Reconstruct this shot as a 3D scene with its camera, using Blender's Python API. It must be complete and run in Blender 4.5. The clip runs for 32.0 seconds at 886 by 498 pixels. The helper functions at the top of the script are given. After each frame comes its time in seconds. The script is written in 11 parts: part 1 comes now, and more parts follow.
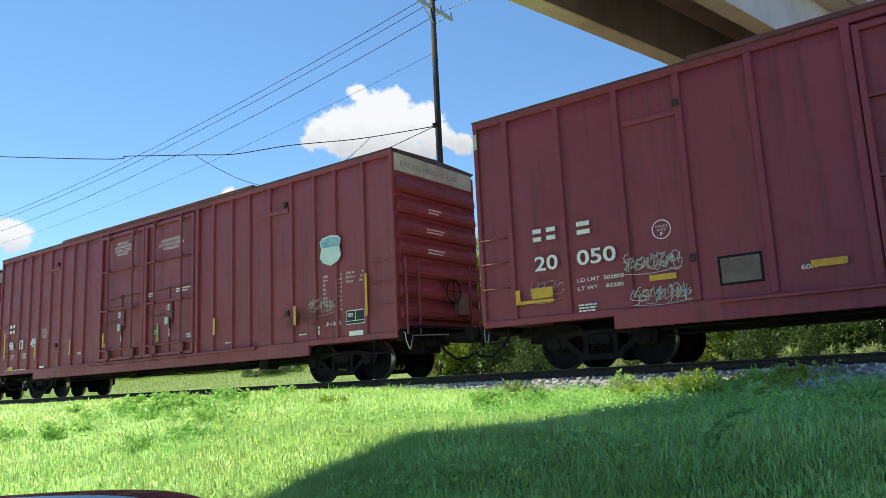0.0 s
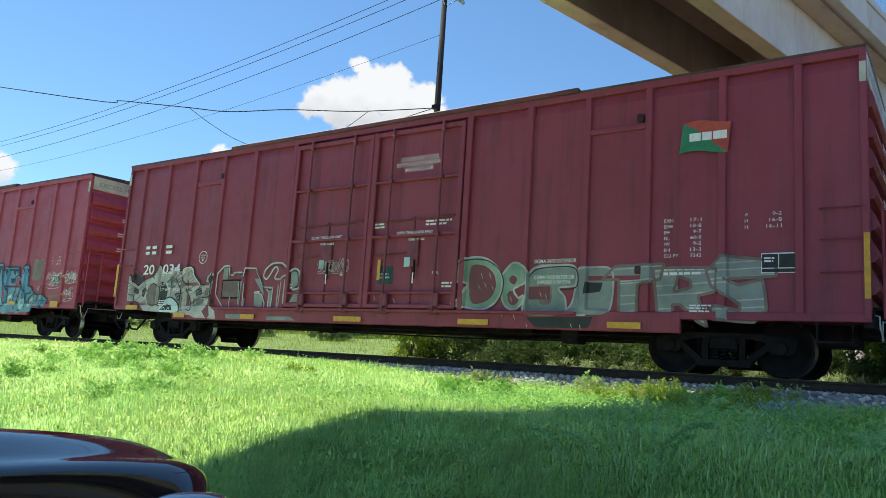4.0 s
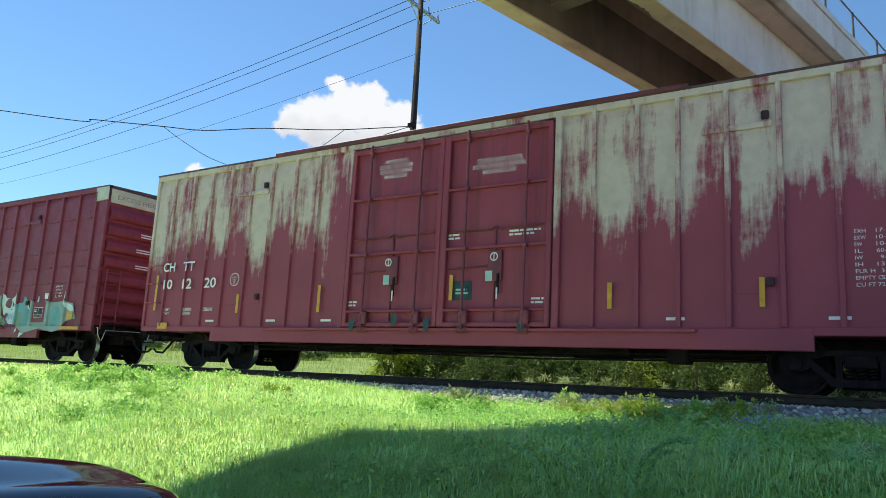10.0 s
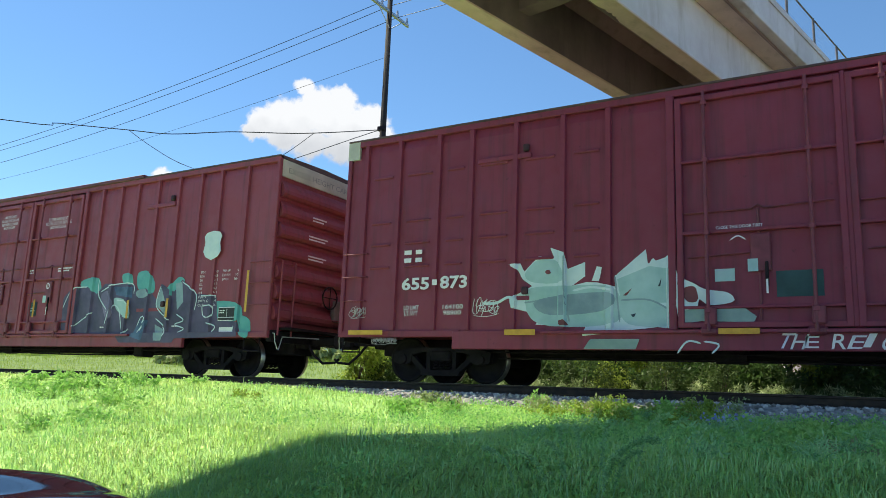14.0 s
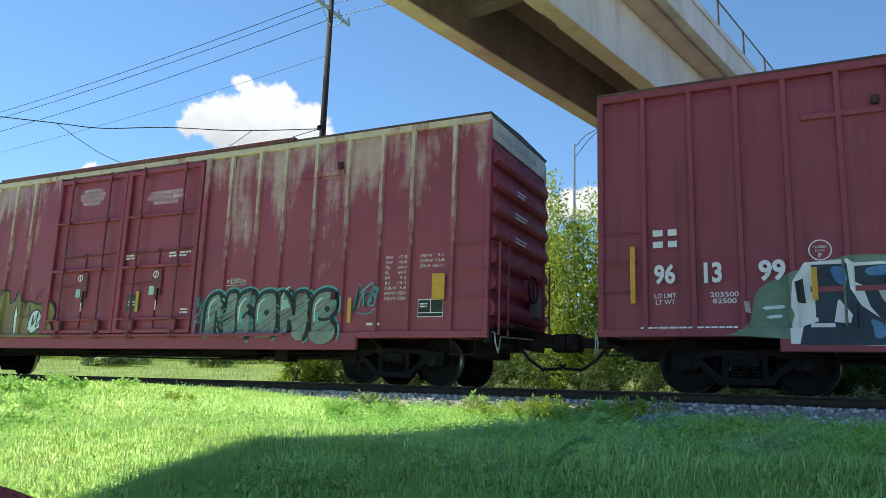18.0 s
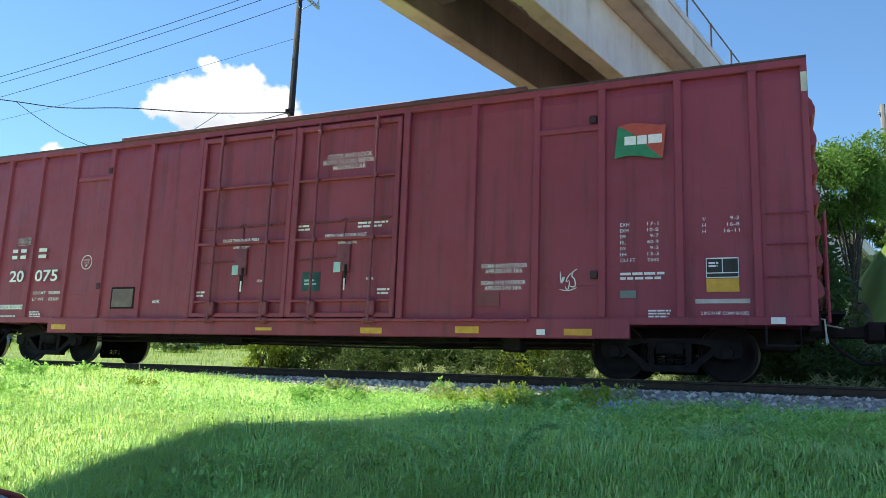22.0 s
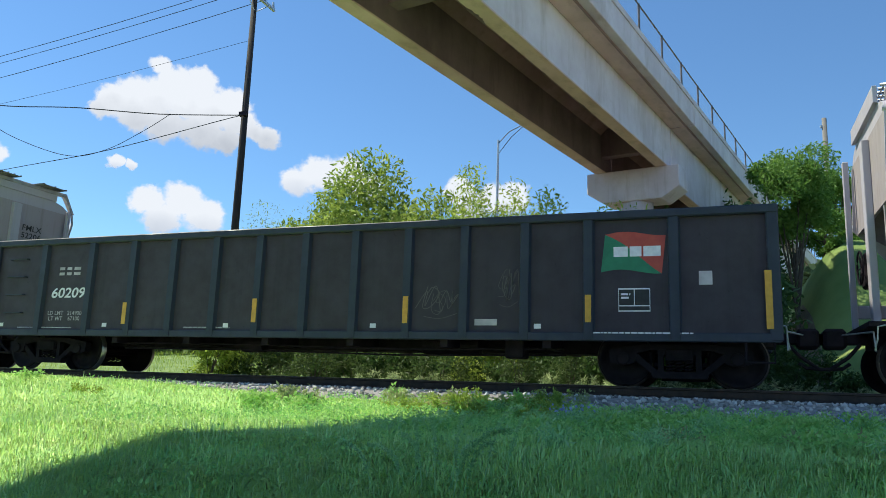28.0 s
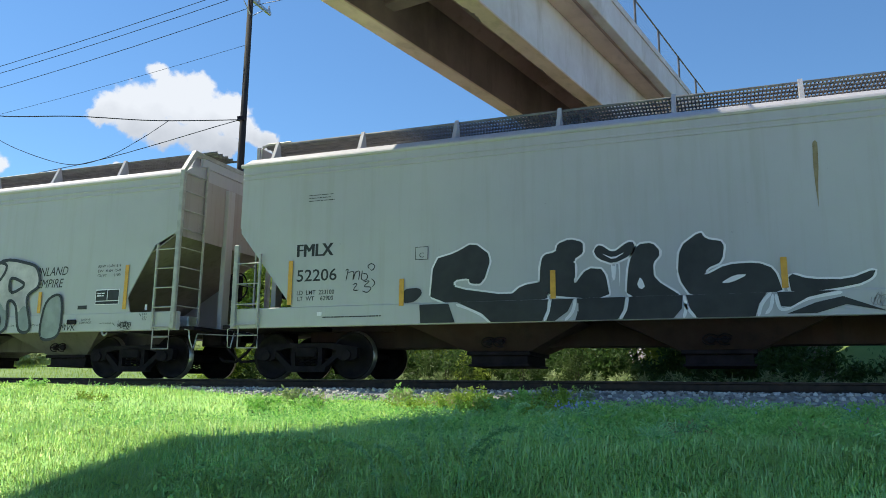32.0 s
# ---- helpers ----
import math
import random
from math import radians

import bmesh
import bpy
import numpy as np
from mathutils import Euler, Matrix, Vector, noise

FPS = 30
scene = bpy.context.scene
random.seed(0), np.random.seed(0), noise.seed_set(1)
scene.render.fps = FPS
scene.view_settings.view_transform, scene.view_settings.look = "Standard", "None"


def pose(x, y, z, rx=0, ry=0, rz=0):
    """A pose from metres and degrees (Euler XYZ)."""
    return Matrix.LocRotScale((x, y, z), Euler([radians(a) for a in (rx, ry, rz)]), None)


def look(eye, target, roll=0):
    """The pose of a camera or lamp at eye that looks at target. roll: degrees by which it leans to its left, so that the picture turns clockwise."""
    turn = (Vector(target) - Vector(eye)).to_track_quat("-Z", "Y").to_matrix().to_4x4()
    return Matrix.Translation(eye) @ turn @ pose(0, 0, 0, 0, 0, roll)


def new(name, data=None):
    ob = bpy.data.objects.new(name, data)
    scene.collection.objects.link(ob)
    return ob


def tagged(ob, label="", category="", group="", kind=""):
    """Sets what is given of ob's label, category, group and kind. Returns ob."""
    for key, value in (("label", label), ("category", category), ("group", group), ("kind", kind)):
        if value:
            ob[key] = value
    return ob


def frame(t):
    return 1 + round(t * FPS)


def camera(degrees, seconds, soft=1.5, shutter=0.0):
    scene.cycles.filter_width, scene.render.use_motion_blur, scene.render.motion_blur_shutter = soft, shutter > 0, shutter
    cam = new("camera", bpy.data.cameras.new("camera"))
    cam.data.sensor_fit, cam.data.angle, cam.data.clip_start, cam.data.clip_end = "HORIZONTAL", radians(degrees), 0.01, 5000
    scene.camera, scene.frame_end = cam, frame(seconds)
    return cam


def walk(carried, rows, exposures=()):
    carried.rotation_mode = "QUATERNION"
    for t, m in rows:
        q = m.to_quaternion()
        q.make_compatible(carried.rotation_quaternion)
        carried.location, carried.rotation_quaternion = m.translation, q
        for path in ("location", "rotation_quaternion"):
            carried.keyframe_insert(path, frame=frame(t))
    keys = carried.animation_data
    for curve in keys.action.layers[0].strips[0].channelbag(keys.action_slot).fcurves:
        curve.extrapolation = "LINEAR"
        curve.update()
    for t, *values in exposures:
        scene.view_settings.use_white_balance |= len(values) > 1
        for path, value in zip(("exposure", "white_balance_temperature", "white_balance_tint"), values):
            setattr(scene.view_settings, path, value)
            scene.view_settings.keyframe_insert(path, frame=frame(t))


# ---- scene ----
cam = camera(60.93, 32.0, soft=0.7)
PATH = [
    (0.0, pose(0, 0, -0.161, 100.14, 2.69, 36.97)),
    (0.5, pose(0, 0, -0.161, 99.97, 3.35, 37.36)),
    (1.0, pose(0, 0, -0.161, 99.98, 2.07, 37.88)),
    (1.5, pose(0, 0, -0.161, 100.04, 0.16, 37.74)),
    (2.0, pose(0, 0, -0.161, 99.69, -1.62, 37.36)),
    (2.5, pose(0, 0, -0.161, 99.49, -2.63, 36.71)),
    (4.5, pose(0, 0, -0.161, 98.90, -3.61, 34.29)),
    (5.0, pose(0, 0, -0.161, 99.19, -3.23, 34.48)),
    (5.5, pose(0, 0, -0.161, 99.30, -3.17, 34.76)),
    (6.0, pose(0, 0, -0.161, 99.15, -3.20, 34.81)),
    (6.5, pose(0, 0, -0.161, 99.13, -2.76, 34.89)),
    (7.0, pose(0, 0, -0.161, 99.31, -2.68, 35.08)),
    (7.5, pose(0, 0, -0.161, 99.48, -2.39, 35.54)),
    (8.0, pose(0, 0, -0.161, 99.79, -1.84, 36.12)),
    (8.5, pose(0, 0, -0.161, 99.91, -2.10, 35.63)),
    (9.0, pose(0, 0, -0.161, 100.31, -2.85, 34.43)),
    (9.5, pose(0, 0, -0.161, 100.44, -2.82, 33.54)),
    (10.0, pose(0, 0, -0.161, 100.34, -2.99, 32.97)),
    (10.5, pose(0, 0, -0.161, 99.80, -3.41, 32.49)),
    (11.0, pose(0, 0, -0.161, 99.86, -3.57, 32.73)),
    (11.5, pose(0, 0, -0.161, 99.80, -2.58, 33.27)),
    (12.0, pose(0, 0, -0.161, 99.74, -1.78, 33.60)),
    (12.5, pose(0, 0, -0.161, 99.92, -1.87, 33.31)),
    (13.0, pose(0, 0, -0.161, 100.17, -2.38, 32.64)),
    (13.5, pose(0, 0, -0.161, 100.51, -2.34, 31.85)),
    (14.0, pose(0, 0, -0.161, 100.70, -2.23, 30.83)),
    (14.5, pose(0, 0, -0.161, 100.88, -1.93, 29.71)),
    (16.5, pose(0, 0, -0.161, 101.43, -2.28, 28.00)),
    (17.0, pose(0, 0, -0.161, 101.02, -2.24, 27.43)),
    (17.5, pose(0, 0, -0.161, 101.12, -1.88, 27.07)),
    (18.0, pose(0, 0, -0.161, 100.94, -1.90, 26.22)),
    (18.5, pose(0, 0, -0.161, 100.77, -2.24, 26.07)),
    (19.0, pose(0, 0, -0.161, 101.06, -2.43, 26.31)),
    (19.5, pose(0, 0, -0.161, 100.90, -2.56, 26.19)),
    (20.0, pose(0, 0, -0.161, 100.46, -2.00, 25.58)),
    (20.5, pose(0, 0, -0.161, 100.46, -1.98, 25.01)),
    (21.0, pose(0, 0, -0.161, 100.36, -1.86, 24.29)),
    (21.5, pose(0, 0, -0.161, 100.11, -1.98, 23.85)),
    (22.0, pose(0, 0, -0.161, 100.02, -2.12, 23.72)),
    (22.5, pose(0, 0, -0.161, 100.11, -1.98, 23.45)),
    (23.0, pose(0, 0, -0.161, 100.45, -1.79, 22.62)),
    (23.5, pose(0, 0, -0.161, 100.61, -1.95, 21.96)),
    (24.0, pose(0, 0, -0.161, 100.52, -1.85, 21.52)),
    (24.5, pose(0, 0, -0.161, 100.59, -1.83, 21.22)),
    (25.0, pose(0, 0, -0.161, 100.70, -1.94, 21.14)),
    (25.5, pose(0, 0, -0.161, 100.53, -1.97, 20.87)),
    (26.0, pose(0, 0, -0.161, 100.55, -2.00, 20.78)),
    (26.5, pose(0, 0, -0.161, 100.54, -1.89, 20.83)),
    (28.5, pose(0, 0, -0.161, 100.63, -1.72, 19.91)),
    (29.0, pose(0, 0, -0.161, 100.59, -1.40, 19.49)),
    (29.5, pose(0, 0, -0.161, 100.20, -1.58, 18.96)),
    (30.0, pose(0, 0, -0.161, 100.20, -1.54, 18.99)),
    (30.5, pose(0, 0, -0.161, 100.58, -1.36, 19.15)),
    (31.0, pose(0, 0, -0.161, 100.63, -1.04, 19.38)),
    (31.5, pose(0, 0, -0.161, 100.32, -0.94, 20.02)),
    (32.0, pose(0, 0, -0.161, 100.54, -0.59, 20.63)),
]
EXPOSURES = [(0, 1.12, 6500, 10), (18, 1.2, 6500, 10), (20, 1.36, 6450, 10), (22, 1.40, 6450, 10), (24, 1.40, 6450, 10), (25.2, 1.26, 6350, 10), (26.5, 1.06, 6200, 10), (32, 1.04, 6200, 10)]
walk(cam, PATH, EXPOSURES)
# ---- light ----
SUN_TO = Vector((-0.64, 0.06, 1.0)).normalized()
world = bpy.data.worlds.new("sky")
scene.world = world
world.use_nodes = True
_n = world.node_tree.nodes
_sky = _n.new("ShaderNodeTexSky")
_sky.sky_type = "NISHITA"
_sky.sun_disc = False
_sky.sun_elevation = math.asin(SUN_TO.z)
_sky.sun_rotation = math.atan2(SUN_TO.x, SUN_TO.y)
_sky.air_density, _sky.dust_density, _sky.ozone_density = 1.0, 0.0, 1.2
_n["Background"].inputs[1].default_value = 0.067
_tint = _n.new("ShaderNodeMix")
_tint.data_type, _tint.blend_type = "RGBA", "MULTIPLY"
_tint.inputs[0].default_value = 1.0
_tint.inputs[7].default_value = (0.72, 0.97, 1.11, 1)
world.node_tree.links.new(_sky.outputs[0], _tint.inputs[6])
world.node_tree.links.new(_tint.outputs[2], _n["Background"].inputs[0])
_sun = bpy.data.lights.new("sun", "SUN")
_sun.energy, _sun.angle, _sun.color = 3.0, radians(0.53), (1.0, 0.93, 0.70)
sun = new("sun", _sun)
sun.matrix_world = look(SUN_TO * 60, (0, 0, 0))


# ---- material helpers ----
def material(name, rough=0.6, metal=0.0):
    m = bpy.data.materials.new(name)
    m.use_nodes = True
    b = m.node_tree.nodes["Principled BSDF"]
    b.inputs["Roughness"].default_value, b.inputs["Metallic"].default_value = rough, metal
    return m, m.node_tree, b


def node(nt, kind, **inputs):
    n = nt.nodes.new("ShaderNode" + kind)
    for k, v in inputs.items():
        n.inputs[k.replace("_", " ")].default_value = v
    return n


def coords(nt, scale=(1, 1, 1), which="Object"):
    tc, mp = nt.nodes.new("ShaderNodeTexCoord"), nt.nodes.new("ShaderNodeMapping")
    mp.inputs["Scale"].default_value = scale
    nt.links.new(tc.outputs[which], mp.inputs[0])
    return mp.outputs[0]


def noise_of(nt, vec, scale, detail=4.0, rough=0.6):
    n = node(nt, "TexNoise", Scale=scale, Detail=detail, Roughness=rough)
    nt.links.new(vec, n.inputs["Vector"])
    return n.outputs[0]


def ramp(nt, fac, stops):
    r = nt.nodes.new("ShaderNodeValToRGB")
    e = r.color_ramp.elements
    while len(e) < len(stops):
        e.new(0.5)
    for el, (p, c) in zip(e, stops):
        el.position, el.color = p, (*c, 1) if len(c) == 3 else c
    nt.links.new(fac, r.inputs[0])
    return r.outputs[0]


def mix(nt, fac, a, b, blend="MIX"):
    m = nt.nodes.new("ShaderNodeMix")
    m.data_type, m.blend_type = "RGBA", blend
    for sock, v in ((m.inputs[0], fac), (m.inputs[6], a), (m.inputs[7], b)):
        if isinstance(v, bpy.types.NodeSocket):
            nt.links.new(v, sock)
        else:
            sock.default_value = v if isinstance(v, float) else (*v, 1)
    return m.outputs[2]


def bump(nt, b, height, strength=0.3, dist=0.02):
    n = node(nt, "Bump", Strength=strength, Distance=dist)
    nt.links.new(height, n.inputs["Height"])
    nt.links.new(n.outputs[0], b.inputs["Normal"])


def simple(name, c1, c2, scale=3.0, rough=0.7, metal=0.0, bstr=0.2, bscale=40.0, stretch=(1, 1, 1), lo=0.35, hi=0.65):
    """Two colours mixed by noise, with a finer relief."""
    m, nt, b = material(name, rough, metal)
    v = coords(nt, stretch)
    nt.links.new(ramp(nt, noise_of(nt, v, scale), [(lo, c1), (hi, c2)]), b.inputs["Base Color"])
    if bstr:
        bump(nt, b, noise_of(nt, v, bscale, 3.0), bstr, 0.01)
    return m


def rail_paint(name, c, worn, dirt=(0.03, 0.022, 0.02), streak=0.45, rough=0.5, spots=0.64):
    """Freight car paint: base colour, faded cloudiness, vertical dirt streaks and chipped spots."""
    m, nt, b = material(name, rough)
    v = coords(nt)
    vs = coords(nt, (6.0, 6.0, 0.35))
    faded = mix(nt, ramp(nt, noise_of(nt, v, 0.45, 5.0), [(0.35, (0, 0, 0)), (0.7, (0.8, 0.8, 0.8))]), c, worn)
    streaks = ramp(nt, noise_of(nt, vs, 1.0, 5.0, 0.65), [(0.5, (0, 0, 0)), (0.75, (streak, streak, streak))])
    col = mix(nt, streaks, faded, dirt)
    chips = ramp(nt, noise_of(nt, v, 9.0, 6.0, 0.7), [(spots, (0, 0, 0)), (spots + 0.06, (0.55, 0.55, 0.55))])
    col = mix(nt, chips, col, tuple(x * 0.35 for x in c))
    nt.links.new(col, b.inputs["Base Color"])
    rr = ramp(nt, noise_of(nt, v, 3.0), [(0.3, (rough - 0.08,) * 3), (0.7, (rough + 0.2,) * 3)])
    nt.links.new(rr, b.inputs["Roughness"])
    bump(nt, b, noise_of(nt, v, 2.0, 6.0, 0.65), 0.25, 0.02)
    return m


def peeled_paint(name, c, pale, low, high, cover=0.5, bare=0.9, soft=0.11):
    """Red paint peeled to a pale undercoat in ragged upright patches, more towards the top; z from low to high."""
    m, nt, b = material(name, 0.6)
    tc = nt.nodes.new("ShaderNodeTexCoord")
    sep = nt.nodes.new("ShaderNodeSeparateXYZ")
    nt.links.new(tc.outputs["Object"], sep.inputs[0])
    hgt = nt.nodes.new("ShaderNodeMapRange")
    for k, val in ((1, low), (2, high), (3, -0.45), (4, 0.30)):
        hgt.inputs[k].default_value = val
    nt.links.new(sep.outputs[2], hgt.inputs[0])

    def plus(a, f, d):
        n = nt.nodes.new("ShaderNodeMath")
        n.operation = "MULTIPLY_ADD"
        nt.links.new(a, n.inputs[0])
        n.inputs[1].default_value = f
        nt.links.new(d, n.inputs[2])
        return n.outputs[0]
    total = plus(noise_of(nt, coords(nt, (1.5, 1.5, 0.35)), 1.0, 3.0, 0.55), 1.6, hgt.outputs[0])
    total = plus(noise_of(nt, coords(nt, (4.0, 4.0, 5.0)), 1.0, 6.0, 0.72), 0.45, total)
    total = plus(noise_of(nt, coords(nt, (8.0, 8.0, 0.9)), 1.0, 5.0, 0.72), 0.75, total)
    flake = nt.nodes.new("ShaderNodeMapRange")
    for k, val in ((1, 1.92 - cover), (2, 1.92 + soft - cover), (3, 0.0), (4, bare)):
        flake.inputs[k].default_value = val
    nt.links.new(total, flake.inputs[0])
    v = coords(nt)
    red = mix(nt, ramp(nt, noise_of(nt, v, 0.6, 5.0), [(0.35, (0, 0, 0)), (0.7, (1, 1, 1))]), c, tuple(x * 1.25 for x in c))
    pal = mix(nt, ramp(nt, noise_of(nt, v, 5.0, 5.0), [(0.4, (0, 0, 0)), (0.75, (0.6, 0.6, 0.6))]), pale, tuple(x * 0.7 for x in pale))
    nt.links.new(mix(nt, flake.outputs[0], red, pal), b.inputs["Base Color"])
    bump(nt, b, flake.outputs[0], 0.3, 0.01)
    return m


def weathered(name, c1, c2, stain):
    """Cast concrete: cloudy tone, rain streaks down its faces, brown stains and pitting."""
    m, nt, b = material(name, 0.88)
    v = coords(nt)
    col = ramp(nt, noise_of(nt, v, 0.5, 6.0, 0.65), [(0.35, c1), (0.65, c2)])
    run = noise_of(nt, coords(nt, (3.0, 1.4, 0.3)), 1.0, 5.0, 0.65)
    col = mix(nt, ramp(nt, run, [(0.52, (0, 0, 0)), (0.74, (0.55, 0.55, 0.55))]), col, stain)
    col = mix(nt, ramp(nt, noise_of(nt, v, 0.22, 7.0, 0.7), [(0.55, (0, 0, 0)), (0.72, (0.6, 0.6, 0.6))]), col, stain)
    nt.links.new(col, b.inputs["Base Color"])
    bump(nt, b, noise_of(nt, v, 14.0, 6.0, 0.7), 0.4, 0.02)
    return m


MAT = {}
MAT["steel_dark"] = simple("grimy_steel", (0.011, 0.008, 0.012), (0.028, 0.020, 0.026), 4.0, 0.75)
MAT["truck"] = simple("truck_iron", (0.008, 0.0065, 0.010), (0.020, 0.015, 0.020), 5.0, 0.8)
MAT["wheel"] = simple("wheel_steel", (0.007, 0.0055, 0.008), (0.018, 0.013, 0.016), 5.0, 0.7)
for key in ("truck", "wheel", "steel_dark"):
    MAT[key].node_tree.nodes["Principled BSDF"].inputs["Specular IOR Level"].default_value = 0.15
MAT["tread"] = simple("polished_tread", (0.30, 0.28, 0.26), (0.42, 0.40, 0.38), 20.0, 0.3, 0.9, 0.0)
MAT["rail"] = simple("rail_rust", (0.022, 0.015, 0.012), (0.055, 0.035, 0.025), 6.0, 0.75)
MAT["railtop"] = simple("rail_head", (0.25, 0.24, 0.23), (0.4, 0.38, 0.36), 12.0, 0.3, 0.9, 0.0)
MAT["tie"] = simple("creosote_tie", (0.025, 0.02, 0.016), (0.07, 0.055, 0.045), 8.0, 0.9, 0, 0.5, 30.0, (0.3, 2, 2))
MAT["white"] = simple("white_stencil", (0.76, 0.70, 0.78), (0.88, 0.82, 0.90), 14.0, 0.6, 0, 0.0)
MAT["yellow"] = simple("yellow_reflector", (0.60, 0.29, 0.03), (0.73, 0.37, 0.04), 8.0, 0.45, 0, 0.0)
MAT["black"] = simple("black_stencil", (0.015, 0.015, 0.017), (0.03, 0.03, 0.033), 9.0, 0.6, 0, 0.0)
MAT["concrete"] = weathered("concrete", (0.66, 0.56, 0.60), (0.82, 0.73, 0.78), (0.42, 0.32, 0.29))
# deck concrete, darkened for the shade below it
MAT["concrete_dk"] = weathered("shade_dark_concrete", (0.11, 0.085, 0.08), (0.20, 0.16, 0.15), (0.05, 0.04, 0.036))
MAT["wood"] = simple("pole_wood", (0.020, 0.017, 0.017), (0.045, 0.037, 0.034), 3.0, 0.9, 0, 0.5, 12.0, (6, 6, 0.5))
MAT["galv"] = simple("galvanised_steel", (0.42, 0.44, 0.46), (0.58, 0.60, 0.62), 10.0, 0.45, 0.7, 0.1)
MAT["wire"] = simple("wire", (0.03, 0.03, 0.035), (0.05, 0.05, 0.055), 3.0, 0.6, 0, 0)
# ---- mesh helpers ----
TRACK_Y = 13.95


def part(name, bm, mat, parent=None, label="", smooth=False):
    me = bpy.data.meshes.new(name)
    bm.to_mesh(me)
    bm.free()
    if smooth:
        me.shade_smooth()
    return link(name, me, mat, parent, label)


def link(name, me, mat, parent=None, label=""):
    if mat is not None and not me.materials:
        for m in (mat if isinstance(mat, (list, tuple)) else [mat]):
            me.materials.append(m)
    ob = new(name, me)
    if parent is not None:
        ob.parent = parent
    if label:
        ob["label"] = label
    return ob


def box(bm, x0, x1, y0, y1, z0, z1, bevel=0.0, m=None, mi=0):
    """Adds a box, with bevelled edges if asked, turned by the matrix m."""
    r = bmesh.ops.create_cube(bm, size=1.0, matrix=Matrix.Translation(((x0 + x1) / 2, (y0 + y1) / 2, (z0 + z1) / 2)) @ Matrix.Diagonal((abs(x1 - x0), abs(y1 - y0), abs(z1 - z0), 1)))
    vs = r["verts"]
    fs = {f for v in vs for f in v.link_faces}
    for f in fs:
        f.material_index = mi
    if bevel:
        es = list({e for v in vs for e in v.link_edges})
        out = bmesh.ops.bevel(bm, geom=es, offset=bevel, segments=1, profile=0.5, affect="EDGES")
        vs = list({v for f in out["faces"] for v in f.verts} | {v for v in vs if v.is_valid})
    if m is not None:
        bmesh.ops.transform(bm, matrix=m, verts=vs)
    return bm


def boxed(*a, **k):
    return box(bmesh.new(), *a, **k)


def tube(bm, pts, r, seg=6, caps=True, r1=None):
    """A round bar along the points."""
    pts = [Vector(p) for p in pts]
    rings = []
    for i, p in enumerate(pts):
        d = (pts[min(i + 1, len(pts) - 1)] - pts[max(i - 1, 0)]).normalized()
        side = d.orthogonal().normalized() if abs(d.z) > 0.9 else d.cross(Vector((0, 0, 1))).normalized()
        up = side.cross(d)
        rr = r if r1 is None else r + (r1 - r) * i / (len(pts) - 1)
        rings.append([bm.verts.new(p + (side * math.cos(a) + up * math.sin(a)) * rr) for a in (2 * math.pi * k / seg for k in range(seg))])
    for a, b in zip(rings, rings[1:]):
        for k in range(seg):
            bm.faces.new((a[k], a[(k + 1) % seg], b[(k + 1) % seg], b[k]))
    if caps:
        bm.faces.new(rings[0][::-1])
        bm.faces.new(rings[-1])
    return bm


def prism(bm, outline, axis, a, b, mi=0):
    """Extrudes a 2D outline along axis ('x', 'y' or 'z') from a to b."""
    def put(p, t):
        return {"x": (t, p[0], p[1]), "y": (p[0], t, p[1]), "z": (p[0], p[1], t)}[axis]
    lo, hi = [bm.verts.new(put(p, a)) for p in outline], [bm.verts.new(put(p, b)) for p in outline]
    n = len(outline)
    fs = [bm.faces.new(lo), bm.faces.new(hi[::-1])]
    for k in range(n):
        fs.append(bm.faces.new((lo[k], hi[k], hi[(k + 1) % n], lo[(k + 1) % n])))
    for f in fs:
        f.material_index = mi
    return bm


def tidy(bm):
    bmesh.ops.recalc_face_normals(bm, faces=bm.faces[:])
    return bm


def thing(name, label, category, m=None, group="", kind=""):
    ob = tagged(new(name), label, category, group, kind)
    if m is not None:
        ob.matrix_basis = m
    return ob


# ---- ground ----
def smooth(a, b, t):
    t = min(1.0, max(0.0, (t - a) / (b - a)))
    return t * t * (3 - 2 * t)


def ground_z(x, y):
    """Height of the earth: a grass bank up to the track, the ballast bed, and flat land beyond."""
    crest = -0.36 + 0.17 * smooth(-4.0, -11.0, x) - 0.05 * smooth(0, 6, x)
    bank = -1.72 + (crest + 1.72) * smooth(-3.0, 10.4, y) ** 0.9
    # towards the bridge the bank is steeper, with a flat shelf before the ballast
    shelf = float(np.interp(y, (-3, 1.5, 2.5, 3.65, 4.0, 4.45, 4.94, 6.26, 7.66, 9.6, 10.3, 11.3), (-1.5, -1.36, -1.12, -0.85, -0.75, -0.67, -0.585, -0.57, -0.57, -0.48, -0.41, -0.37)))
    k = smooth(-9.5, -4.5, x)
    bank = bank * (1 - k) + shelf * k
    bank = max(bank, -1.36)
    bank += 0.05 * smooth(0, 4, y) * noise.noise((x * 0.35, y * 0.35, 3.0)) + 0.025 * noise.noise((x * 1.1, y * 1.1, 8.0))
    toe = 11.3
    if y <= toe:
        return bank - 0.12 * smooth(10.5, toe, y) * (1 - k)
    if y < 17.0:
        return crest - 0.2
    hill = 7.0 * smooth(0.8, 4.5, x) * smooth(22.0, 33.0, y) if y < 200 else 0.0
    # the field beyond rises gently
    if y < 200:
        hill += 3.4 * smooth(19.0, 62.0, y) * smooth(-10.0, -19.0, x)
    return hill - 0.55 - 0.25 * smooth(17, 30, y) + 0.05 * noise.noise((x * 0.2, y * 0.2, 5.0))


